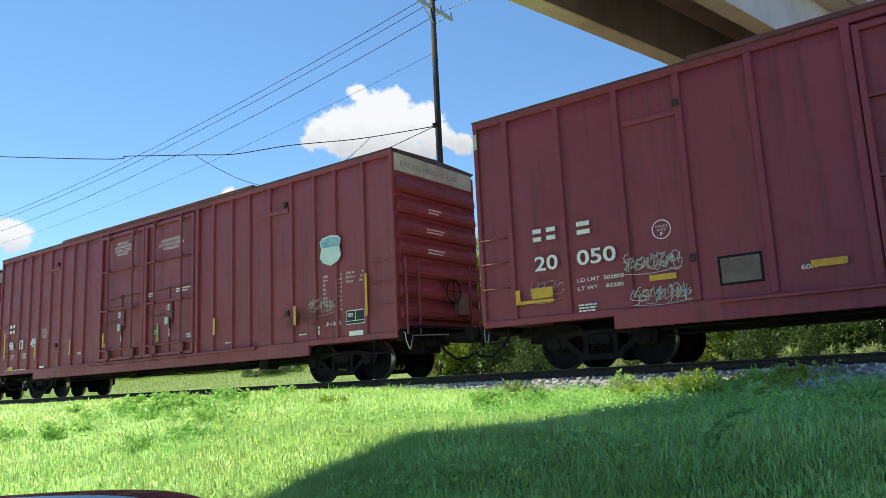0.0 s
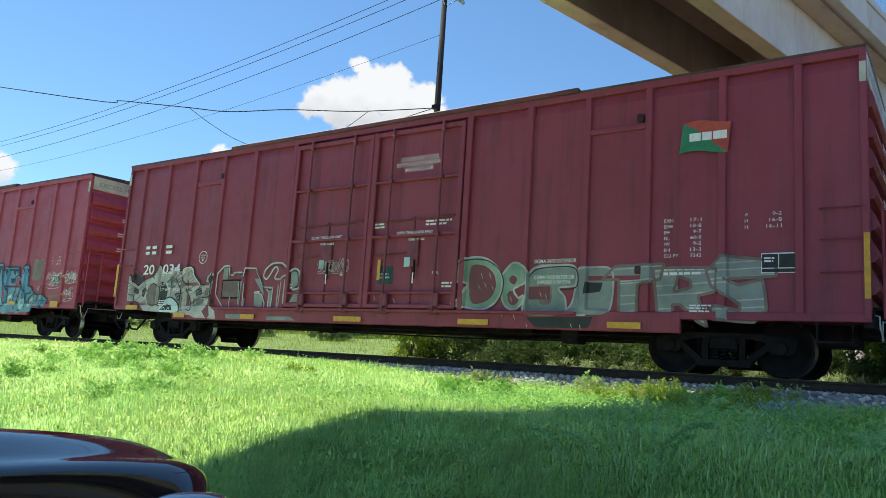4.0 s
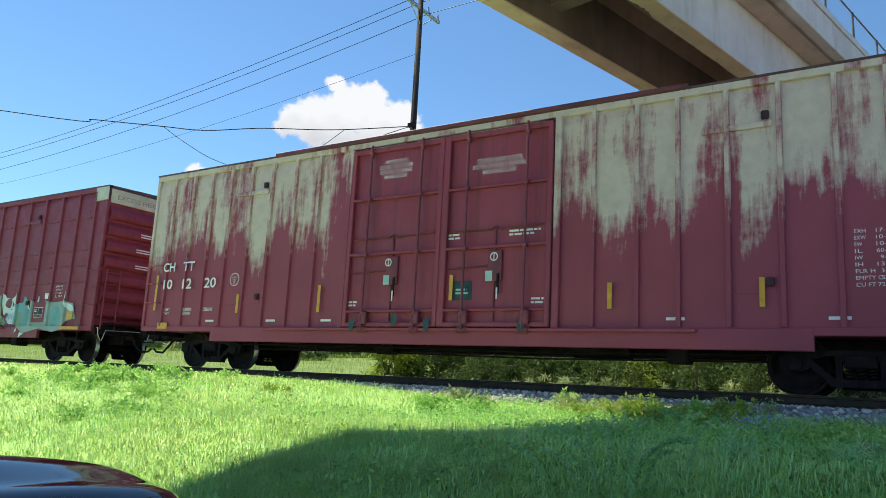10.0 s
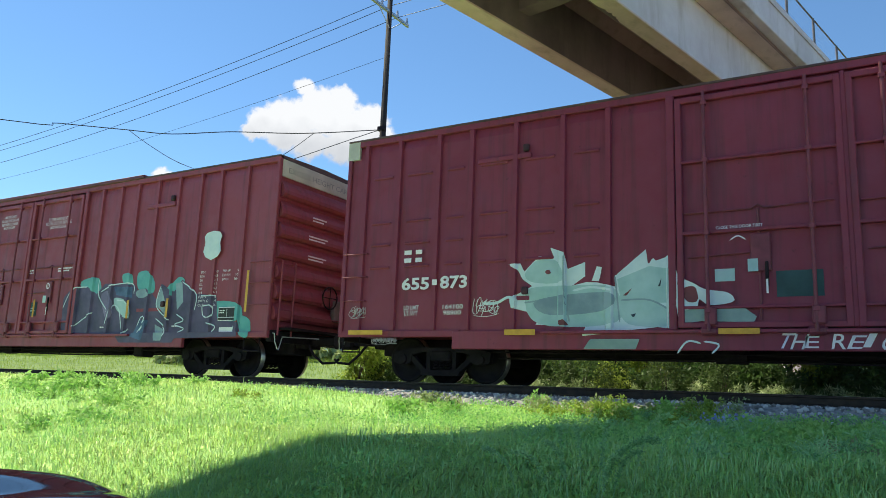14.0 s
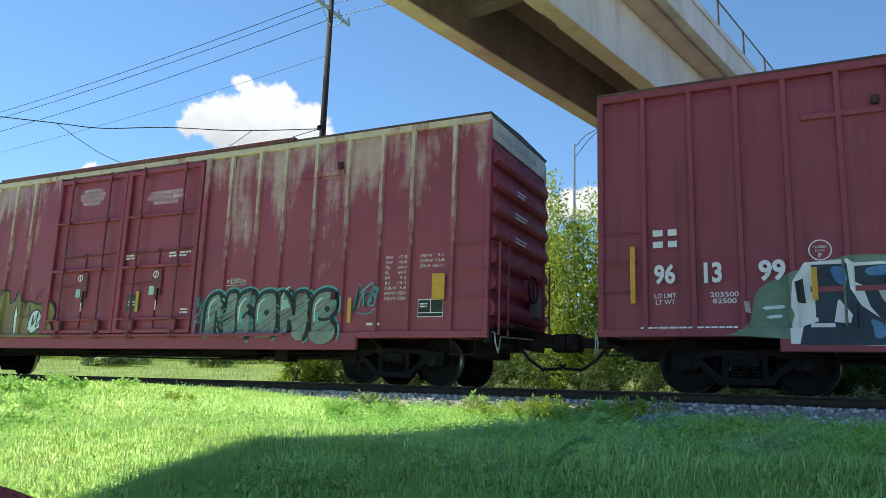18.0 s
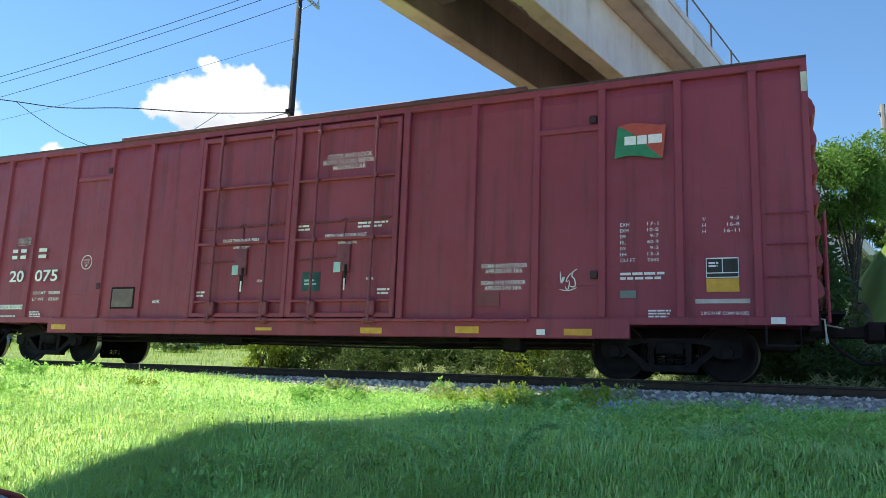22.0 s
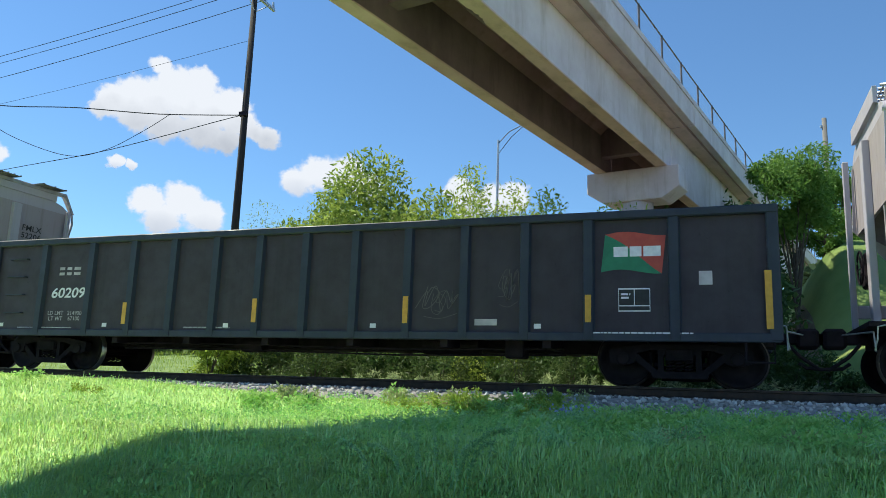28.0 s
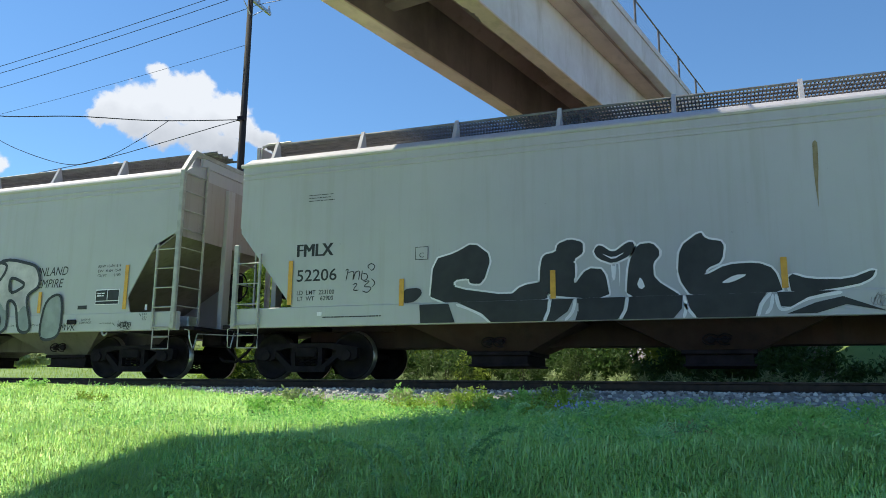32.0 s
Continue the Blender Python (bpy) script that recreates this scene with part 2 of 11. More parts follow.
MAT["earth"] = simple("bare_earth", (0.13, 0.11, 0.08), (0.22, 0.19, 0.14), 1.2, 0.95, 0, 0.6, 20.0)
MAT["field"] = simple("field_turf", (0.13, 0.21, 0.05), (0.22, 0.30, 0.085), 0.4, 0.95, 0, 0.6, 8.0)
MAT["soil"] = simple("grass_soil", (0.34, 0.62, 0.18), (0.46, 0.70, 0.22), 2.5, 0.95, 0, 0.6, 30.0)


def build_ground():
    near_x = np.arange(-30, 14.01, 0.5)
    xs = np.concatenate(([-1500, -700, -300, -140, -80, -55, -40], near_x, [20, 30, 50, 90, 200, 600, 1500]))
    ys = np.concatenate(([-1500, -500, -150, -60, -30, -15, -8, -5], np.arange(-3, 17.3, 0.4), [18, 20, 22, 24, 26, 28, 30, 33, 40, 60, 100, 190, 210, 600, 1500]))
    verts = [(x, y, ground_z(x, y)) for y in ys for x in xs]
    n = len(xs)
    faces = [(j * n + i, j * n + i + 1, (j + 1) * n + i + 1, (j + 1) * n + i) for j in range(len(ys) - 1) for i in range(n - 1)]
    me = bpy.data.meshes.new("ground")
    me.from_pydata(verts, [], faces)
    me.shade_smooth()
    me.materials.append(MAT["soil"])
    me.materials.append(MAT["earth"])
    me.materials.append(MAT["field"])
    for p in me.polygons:
        c = p.center
        p.material_index = 0 if -45 < c.x < 14 and 0.2 < c.y < 11.5 else 2 if c.y > 16 and (c.x < -12 or c.x > 3 and c.y > 22) else 1
    tagged(link("ground", me, None), "grassy earth bank rising to the railway and flat land beyond", "ground", "", "structure")


build_ground()


def build_bounce_slab():
    pale = simple("bounce_concrete", (0.40, 0.37, 0.34), (0.54, 0.50, 0.46), 0.6, 0.9, 0, 0.4, 30.0)
    # unseen slab, added and kept pale to bounce light onto the train
    tagged(part("road", boxed(-220, 220, -15.0, 0.4, -1.6, -1.33), pale), "unseen pale concrete road, added to bounce light onto the bank and train", "road", "", "structure")


build_bounce_slab()


# ---- track ----
def build_track():
    ballast = simple("ballast_stone", (0.20, 0.19, 0.19), (0.36, 0.345, 0.34), 14.0, 0.95, 0, 1.0, 30.0)
    bm = bmesh.new()
    prism(bm, [(11.0, -0.7), (12.15, -0.2), (15.75, -0.2), (16.9, -0.75)], "x", -260, 120)
    bed = tagged(part("ballast_bed", tidy(bm), ballast), "grey crushed stone ballast bed under the rails", "ballast", "", "structure")
    prof = [(-0.07, -0.172), (0.07, -0.172), (0.07, -0.155), (0.012, -0.13), (0.012, -0.045), (0.037, -0.035), (0.037, -0.004), (0.03, 0.0), (-0.03, 0.0), (-0.037, -0.004), (-0.037, -0.035), (-0.012, -0.045), (-0.012, -0.13), (-0.07, -0.155)]
    for side in (-1, 1):
        bm = prism(bmesh.new(), [(TRACK_Y + side * 0.755 + a, b) for a, b in prof], "x", -260, 120)
        rail = tagged(part("rail", tidy(bm), MAT["rail"]), "rusty steel rail on timber ties", "rail", "rails", "structure")
        bm = prism(bmesh.new(), [(TRACK_Y + side * 0.755 + a, b) for a, b in ((-0.029, 0.0005), (0.029, 0.0005), (0.029, 0.002), (-0.029, 0.002))], "x", -260, 120)
        part("running_surface", tidy(bm), MAT["railtop"], rail, "polished running surface")
    me = None
    for i in range(300):
        x = -110 + i * 0.55
        if me is None:
            t = part("tie", boxed(-0.115, 0.115, -1.3, 1.3, -0.33, -0.172, bevel=0.012), MAT["tie"], bed)
            me = t.data
        else:
            t = link("tie", me, None, bed)
        t.location = (x, TRACK_Y + 0.03 * math.sin(i * 5.1), 0.0)
        t.rotation_euler = (0, 0, 0.02 * math.sin(i * 3.7))
    # loose stones on the near shoulder
    rng = np.random.default_rng(4)
    bm = bmesh.new()
    bmesh.ops.create_icosphere(bm, subdivisions=1, radius=1.0)
    base = np.array([v.co[:] for v in bm.verts])
    tri = np.array([[v.index for v in f.verts] for f in bm.faces])
    bm.free()
    count = 9000
    px = -26 + 42 * rng.random(count) ** 0.8
    py = 11.15 + 1.55 * rng.random(count)
    pz = np.interp(py, [11.0, 12.15, 13.0], [-0.7, -0.2, -0.2])
    size = 0.018 + 0.03 * rng.random(count)
    sq = 0.6 + 0.8 * rng.random((count, len(base), 1))
    ang = rng.random(count) * 6.283
    c, s = np.cos(ang)[:, None], np.sin(ang)[:, None]
    b = base[None] * sq * size[:, None, None]
    vx = b[:, :, 0] * c - b[:, :, 1] * s + px[:, None]
    vy = b[:, :, 0] * s + b[:, :, 1] * c + py[:, None]
    vz = b[:, :, 2] * 0.8 + pz[:, None] + 0.012
    verts = np.stack([vx, vy, vz], -1).reshape(-1, 3)
    faces = (tri[None] + (np.arange(count) * len(base))[:, None, None]).reshape(-1, 3)
    m, nt, bs = material("ballast_pieces", 0.9)
    geo = nt.nodes.new("ShaderNodeNewGeometry")
    nt.links.new(ramp(nt, geo.outputs["Random Per Island"], [(0.0, (0.16, 0.15, 0.145)), (0.5, (0.42, 0.40, 0.385)), (1.0, (0.70, 0.67, 0.65))]), bs.inputs["Base Color"])
    me = mesh_from("ballast_stones", verts, faces)
    tagged(link("ballast_stones", me, m), "loose grey crushed stones on the ballast shoulder", "gravel", "", "stuff")


def mesh_from(name, verts, faces):
    """A mesh from arrays; all faces have the same number of corners."""
    me = bpy.data.meshes.new(name)
    k = faces.shape[1]
    me.vertices.add(len(verts))
    me.vertices.foreach_set("co", np.ascontiguousarray(verts, np.float32).ravel())
    me.loops.add(len(faces) * k)
    me.loops.foreach_set("vertex_index", np.ascontiguousarray(faces, np.int32).ravel())
    me.polygons.add(len(faces))
    me.polygons.foreach_set("loop_start", np.arange(len(faces), dtype=np.int32) * k)
    me.update(calc_edges=True)
    return me


build_track()


# ---- overbridge ----
# its own axes: x to the right of the deck, y along it, z up; it climbs three per cent away from the road
BRIDGE = Matrix.Translation((0, 0, -0.16)) @ Matrix(((0.98145, 0.19161, -0.00573, 0), (-0.19170, 0.98101, -0.02936, 0), (0, 0.02991, 0.99955, 0), (0, 0, 0, 1)))


# dark and brown tones put the shade under the deck into the concrete
MAT["shade_spall_concrete"] = weathered("shaded_spall_concrete", (0.17, 0.115, 0.125), (0.26, 0.18, 0.19), (0.10, 0.065, 0.07))
MAT["concrete_tan"] = weathered("tan_concrete", (0.66, 0.47, 0.42), (0.82, 0.61, 0.55), (0.40, 0.26, 0.21))
MAT["concrete_brown"] = weathered("brown_shade_concrete", (0.30, 0.185, 0.18), (0.42, 0.27, 0.26), (0.13, 0.08, 0.075))


MAT["fence_steel"] = simple("dull_fence_steel", (0.12, 0.115, 0.12), (0.22, 0.20, 0.20), 6.0, 0.7, 0.2, 0.1)


def build_bridge():
    br = thing("overbridge", "weathered concrete girder bridge with a wire fence along its parapet", "bridge", BRIDGE, "", "structure")
    con, dk, galv = MAT["concrete"], MAT["concrete_dk"], MAT["galv"]
    for a, b in ((-30.0, 26.35), (26.45, 70.0)):
        drop = 0.0 if b < 30 else 0.55
        for x0, x1, inner in ((-9.30, -8.92, 1), (-7.08, -6.69, -1)):
            part("girder", boxed(x0, x1, a, b, 7.2 - drop, 8.72, bevel=0.02), con, br)
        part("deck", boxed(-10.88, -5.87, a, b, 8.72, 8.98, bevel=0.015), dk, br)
        # dark panel: the shade between the girders is in its colour
        part("shaded_web", boxed(-8.93, -8.90, a, b, 7.22 - drop, 8.715), MAT["shade_spall_concrete"], br, "inner face of the girder, coloured dark for its shade")
        # undersides: tan soffits below the girders, a haunch along the deck, the tan overhang with a drip edge
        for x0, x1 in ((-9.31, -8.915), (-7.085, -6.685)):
            part("soffit", boxed(x0, x1, a, b, 7.185 - drop, 7.235 - drop, bevel=0.01), MAT["concrete_tan"], br, "tan underside of the girder")
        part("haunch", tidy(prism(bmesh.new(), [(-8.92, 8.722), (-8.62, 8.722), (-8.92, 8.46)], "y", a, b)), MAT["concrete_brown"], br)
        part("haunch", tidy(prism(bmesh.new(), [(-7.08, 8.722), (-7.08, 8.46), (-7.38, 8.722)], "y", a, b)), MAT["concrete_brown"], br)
        part("deck_underside", boxed(-8.62, -7.38, a, b, 8.70, 8.718), MAT["concrete_brown"], br, "brown underside of the deck, darkened for its shade")
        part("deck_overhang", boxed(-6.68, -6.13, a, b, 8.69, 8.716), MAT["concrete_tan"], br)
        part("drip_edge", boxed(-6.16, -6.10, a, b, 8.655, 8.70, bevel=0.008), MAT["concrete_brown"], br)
        part("parapet", boxed(-6.12, -5.85, a, b, 8.7, 9.68, bevel=0.02), con, br)
        part("parapet", boxed(-10.9, -10.64, a, b, 8.7, 9.68, bevel=0.02), con, br)
        part("parapet_band", boxed(-5.85, -5.81, a, b, 9.42, 9.56, bevel=0.01), con, br)
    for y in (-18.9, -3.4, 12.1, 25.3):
        part("diaphragm", boxed(-8.92, -7.08, y, y + 0.4, 7.65, 8.70, bevel=0.02), MAT["shade_spall_concrete"], br)
    # broken edges where the concrete has come off the girder
    g = random.Random(3)
    for y, ln, w in ((12.2, 0.9, 0.08), (15.9, 0.5, 0.03), (18.4, 0.9, 0.04), (6.2, 0.8, 0.06)):
        n = 14
        edge = [(-7.09 + w * math.sin(math.pi * k / n) * g.uniform(0.5, 1.2), y + ln * k / n) for k in range(n + 1)]
        part("spall", tidy(prism(bmesh.new(), edge + [(-7.10, y + ln), (-7.10, y)], "z", 7.178, 7.2)), MAT["shade_spall_concrete"], br, "dark broken edge")
    # steel angles and a conduit below the deck
    for x in (-8.3, -7.6):
        part("conduit", tube(bmesh.new(), [(x, -30, 8.6), (x, 26, 8.6)], 0.05, 8), MAT["steel_dark"], br)
    y = -29.0 + 0.9
    fence_me = None
    rail_mat = MAT["fence_steel"]
    while y < 69:
        p = part("fence_post", tube(bmesh.new(), [(-5.95, y, 9.66), (-5.95, y, 10.58)], 0.036, 8), rail_mat, br) if fence_me is None else link("fence_post", fence_me, None, br)
        if fence_me is None:
            fence_me, y_first = p.data, y
        else:
            p.location = (0, y - y_first, 0)
        y += 2.42
    for z in (9.75, 10.56):
        part("fence_rail", tube(bmesh.new(), [(-5.95, -29, z), (-5.95, 69, z)], 0.026, 6), rail_mat, br)
    # woven wire
    v, f = [], []
    for k in range(int(80 / 0.09)):
        for d in (-1, 1):
            y0 = -12 + k * 0.09
            y1 = y0 + d * 0.8
            a, b = Vector((-5.95, y0, 9.75)), Vector((-5.95, y1, 10.55))
            i = len(v)
            w = 0.0035
            v += [(a.x, a.y - w, a.z), (a.x, a.y + w, a.z), (b.x, b.y + w, b.z), (b.x, b.y - w, b.z)]
            f.append((i, i + 1, i + 2, i + 3))
    me = mesh_from("wire_mesh", np.array(v), np.array(f))
    tagged(link("wire_mesh", me, galv, br), "", "", "", "stuff")
    # piers
    for y, zlow in ((25.75, -12.0), (-22.0, -12.0)):
        bm = prism(bmesh.new(), [(-9.62, 7.2), (-6.28, 7.2), (-6.28, 6.45), (-6.9, 6.05), (-9.0, 6.05), (-9.62, 6.45)], "y", y, y + 1.25)
        bmesh.ops.bevel(bm, geom=bm.edges[:], offset=0.03, segments=1, affect="EDGES")
        part("pier_cap", tidy(bm), con, br)
        bm = bmesh.new()
        bmesh.ops.create_cone(bm, cap_ends=True, segments=32, radius1=0.56, radius2=0.56, depth=20, matrix=Matrix.Translation((-7.95, y + 0.62, -3.95)))
        part("pier_column", bm, con, br, "", True)
    return br


build_bridge()


# ---- utility pole and wires ----
MAT["pale_wood"] = simple("weathered_pole_wood", (0.16, 0.15, 0.14), (0.26, 0.25, 0.23), 3.0, 0.9, 0, 0.5, 12.0, (6, 6, 0.5))
def build_poles():
    def pole(m, h, r0, r1, label, mat="wood"):
        p = thing("utility_pole", label, "utility pole", m, "utility poles")
        part("pole", tube(bmesh.new(), [(0, 0, -1.5), (0, 0, h * 0.4), (0, 0, h)], r0, 14, True, r1), MAT[mat], p, "", True)
        return p
    p = pole(pose(-15.43, 20.93, 0), 14.1, 0.16, 0.095, "tall dark wooden utility pole with a steel crossarm")
    # crossarm square to the wires
    part("crossarm", boxed(-0.05, 0.05, -1.25, 1.25, 13.55, 13.67, bevel=0.01), MAT["galv"], p)
    for y in (-1.15, -0.5, 0.0, 0.5, 1.15):
        bm = bmesh.new()
        bmesh.ops.create_cone(bm, cap_ends=True, segments=10, radius1=0.06, radius2=0.035, depth=0.22, matrix=Matrix.Translation((0, y, 13.78)))
        part("insulator", bm, MAT["galv"], p)
    for s in (-1, 1):
        part("brace", tube(bmesh.new(), [(0.06, 0, 12.9), (0.06, s * 0.8, 13.55)], 0.02, 6), MAT["galv"], p)
    part("bracket", boxed(-0.14, 0.14, -0.16, 0.0, 8.95, 9.1), MAT["steel_dark"], p)
    far = pole(pose(5.0, 39.7, 0), 13.7, 0.16, 0.11, "distant grey wooden utility pole above the trees", "pale_wood")
    part("bracket", boxed(-0.2, 0.0, -0.06, 0.06, 13.2, 13.36, bevel=0.02), MAT["galv"], far)
    pole(pose(-88, 24, 0), 15.2, 0.16, 0.1, "distant wooden utility pole beside the railway")

    def wire(name, pts, r, label):
        tagged(part(name, tube(bmesh.new(), pts, r, 5), MAT["wire"], None, label), label, "cable", "overhead wires")

    def span(a, b, sag, n=24):
        a, b = Vector(a), Vector(b)
        return [a.lerp(b, k / n) - Vector((0, 0, 4 * sag * (k / n) * (1 - k / n))) for k in range(n + 1)]
    for y, z0, z1 in ((-0.5, 13.78, 15.1), (0.0, 13.85, 15.0), (0.5, 13.62, 14.2)):
        wire("power_line", span((-15.43, 20.93 + y, z0), (-88, 24.0 + y, z1), 2.1), 0.012, "thin dark overhead power line")
        wire("power_line", span((-15.43, 20.93 + y, z0), (60, 18.5 + y, 15.0), 0.6), 0.012, "thin dark overhead power line")
    wire("power_line", span((-15.43, 20.93, 11.83), (-88, 24.0, 13.4), 2.0), 0.007, "thin dark overhead neutral wire")
    def fine(pts, n=6):
        """A smooth run through a few hanging points."""
        out = []
        q = [Vector(p) for p in pts]
        for i in range(len(q) - 1):
            a, b, c, d = q[max(i - 1, 0)], q[i], q[i + 1], q[min(i + 2, len(q) - 1)]
            for k in range(n):
                t = k / n
                out.append(0.5 * (2 * b + (c - a) * t + (2 * a - 5 * b + 4 * c - d) * t * t + (3 * b - a - 3 * c + d) * t ** 3))
        return out + [q[-1]]
    end = (-60.0, -5.6, 13.2)
    wire("service_cable", fine([(-15.32, 20.86, 8.98), (-17.8, 19.39, 8.73), (-20.05, 18.06, 8.69), (-21.88, 16.98, 8.53), (-23.22, 16.18, 8.62), (-25.37, 14.91, 8.78), (-29.36, 12.54, 9.11), end]), 0.018, "black service cable crossing over the railway")
    wire("phone_cable", fine([(-15.27, 20.79, 8.93), (-15.89, 20.82, 8.93), (-21.51, 21.03, 8.27), (-26.86, 21.24, 7.97), (-34.45, 21.53, 7.44), (-49.65, 22.11, 6.7)]), 0.014, "black telephone cable between poles")
    wire("slack_cable", fine([(-17.49, 19.58, 8.75), (-18.19, 19.17, 8.07), (-19.13, 18.61, 7.32), (-20.1, 18.03, 7.01), (-21.47, 17.22, 7.43), (-22.47, 16.63, 8.04), (-23.22, 16.18, 8.62)]), 0.011, "slack black cable hanging in a loop below the service cable")

build_poles()
# ---- train: shared shapes ----
def travel(t):
    """Metres that the train has rolled since the start; it slows a little all the way."""
    kn = (0, 1, 2, 5, 8, 11, 14, 17, 20, 23, 26, 29, 32)
    sp = (7.674, 7.709, 7.674, 7.5, 7.348, 7.294, 7.136, 6.858, 6.693, 6.383, 6.371, 6.194, 5.913)
    ts = np.linspace(0, t, max(2, int(t * 100) + 1))
    v = np.interp(ts, kn, sp)
    return float(np.sum((v[1:] + v[:-1]) / 2 * np.diff(ts)))


TRAIN = []     # (car, left end at the start)
WHEELS = []    # (wheelset, its pose in its car, left end of the car)
SHARED = {}


def shared(key, make, mat, name, parent, at=(0, 0, 0), label=""):
    """A part on a mesh that is made once."""
    if key not in SHARED:
        bm = make()
        me = bpy.data.meshes.new(name)
        bm.to_mesh(me)
        bm.free()
        for m in (mat if isinstance(mat, (list, tuple)) else [mat]):
            me.materials.append(m)
        SHARED[key] = me
    ob = link(name, SHARED[key], None, parent, label)
    ob.location = at
    return ob


def wheel_mesh():
    """One wheel about the y axis: tread, flange, dished web and hub; the outer face towards -y."""
    prof = [(-0.075, 0.0), (-0.075, 0.09), (-0.045, 0.11), (-0.02, 0.2), (-0.03, 0.36), (-0.065, 0.385), (-0.065, 0.452), (0.03, 0.457), (0.045, 0.482), (0.062, 0.482), (0.07, 0.4), (0.02, 0.37), (0.01, 0.12), (0.07, 0.1), (0.07, 0.0)]
    bm = bmesh.new()
    seg = 36
    rings = []
    for y, r in prof:
        rings.append([bm.verts.new((max(r, 0.001) * math.cos(2 * math.pi * k / seg), y, max(r, 0.001) * math.sin(2 * math.pi * k / seg))) for k in range(seg)])
    for i, (a, b) in enumerate(zip(rings, rings[1:])):
        for k in range(seg):
            f = bm.faces.new((a[k], b[k], b[(k + 1) % seg], a[(k + 1) % seg]))
            f.smooth = True
            if i in (6, 7):
                f.material_index = 1
    # a chalk mark and bolts on the face, so that the turning shows
    for k in range(3):
        box(bm, -0.015, 0.015, -0.085, -0.074, 0.045, 0.075, m=Matrix.Rotation(2.094 * k, 4, "Y"))
    return tidy(bm)


def axle_mesh():
    bm = bmesh.new()
    tube(bm, [(0, -1.02, 0), (0, 1.02, 0)], 0.085, 14)
    return bm


def side_frame_mesh():
    """Cast side frame of a three-piece truck, in the plane y = 0, about the truck's centre; z above the rail."""
    bm = bmesh.new()
    t = 0.07
    prism(bm, [(-1.10, 0.50), (-1.10, 0.60), (-0.55, 0.69), (0.55, 0.69), (1.10, 0.60), (1.10, 0.50), (0.72, 0.53), (0.45, 0.60), (-0.45, 0.60), (-0.72, 0.53)], "y", -t, t)
    for s in (-1, 1):
        prism(bm, [(s * 0.86, 0.56), (s * 0.70, 0.56), (s * 0.27, 0.20), (s * 0.40, 0.18)], "y", -t, t)
        prism(bm, [(s * 0.34, 0.62), (s * 0.25, 0.62), (s * 0.25, 0.22), (s * 0.34, 0.22)], "y", -t * 0.8, t * 0.8)
        prism(bm, [(s * 1.12, 0.58), (s * 0.66, 0.58), (s * 0.70, 0.40), (s * 0.78, 0.36), (s * 1.0, 0.36), (s * 1.10, 0.40)], "y", -t * 1.25, t * 0.6)
    prism(bm, [(-0.42, 0.14), (0.42, 0.14), (0.46, 0.25), (-0.46, 0.25)], "y", -t * 1.3, t)
    tidy(bm)
    return bm


def spring_mesh():
    bm = bmesh.new()
    for cx in (-0.15, 0.0, 0.15):
        pts = [(cx + 0.06 * math.cos(a), 0.06 * math.sin(a), 0.25 + 0.27 * a / 31.4) for a in np.linspace(0, 31.4, 46)]
        tube(bm, pts, 0.015, 5)
    box(bm, -0.25, 0.25, -0.1, 0.1, 0.52, 0.6)
    return bm


def bearing_mesh():
    bm = bmesh.new()
    bmesh.ops.create_cone(bm, cap_ends=True, segments=18, radius1=0.115, radius2=0.095, depth=0.09, matrix=Matrix.Rotation(math.pi / 2, 4, "X"))
    for k in range(3):
        box(bm, -0.02, 0.02, 0.03, 0.06, 0.04, 0.075, m=Matrix.Rotation(2.094 * k, 4, "Y"))
    return bm


MAT["cap_blue"] = simple("blue_bearing_cap", (0.03, 0.07, 0.11), (0.05, 0.11, 0.16), 9.0, 0.5)


def truck(car, x, left, cap="truck"):
    """A two-axle truck under the car at x."""
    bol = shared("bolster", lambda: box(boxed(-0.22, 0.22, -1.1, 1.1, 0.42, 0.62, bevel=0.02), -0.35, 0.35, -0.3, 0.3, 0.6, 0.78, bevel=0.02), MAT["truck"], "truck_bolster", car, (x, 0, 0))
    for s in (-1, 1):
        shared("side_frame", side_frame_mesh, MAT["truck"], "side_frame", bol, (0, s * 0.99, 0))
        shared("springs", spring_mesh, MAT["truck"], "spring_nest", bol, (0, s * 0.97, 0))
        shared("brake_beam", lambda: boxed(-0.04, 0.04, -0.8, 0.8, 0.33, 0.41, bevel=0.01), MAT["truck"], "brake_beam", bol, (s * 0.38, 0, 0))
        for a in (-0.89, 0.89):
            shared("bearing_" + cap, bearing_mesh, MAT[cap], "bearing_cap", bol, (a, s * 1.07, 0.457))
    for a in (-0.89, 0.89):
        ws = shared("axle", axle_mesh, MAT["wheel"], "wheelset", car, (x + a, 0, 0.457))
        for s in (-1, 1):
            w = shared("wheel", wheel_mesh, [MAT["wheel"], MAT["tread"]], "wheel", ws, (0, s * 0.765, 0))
            if s > 0:
                w.rotation_euler = (0, 0, math.pi)
        WHEELS.append((ws, (x + a, 0, 0.457), left))


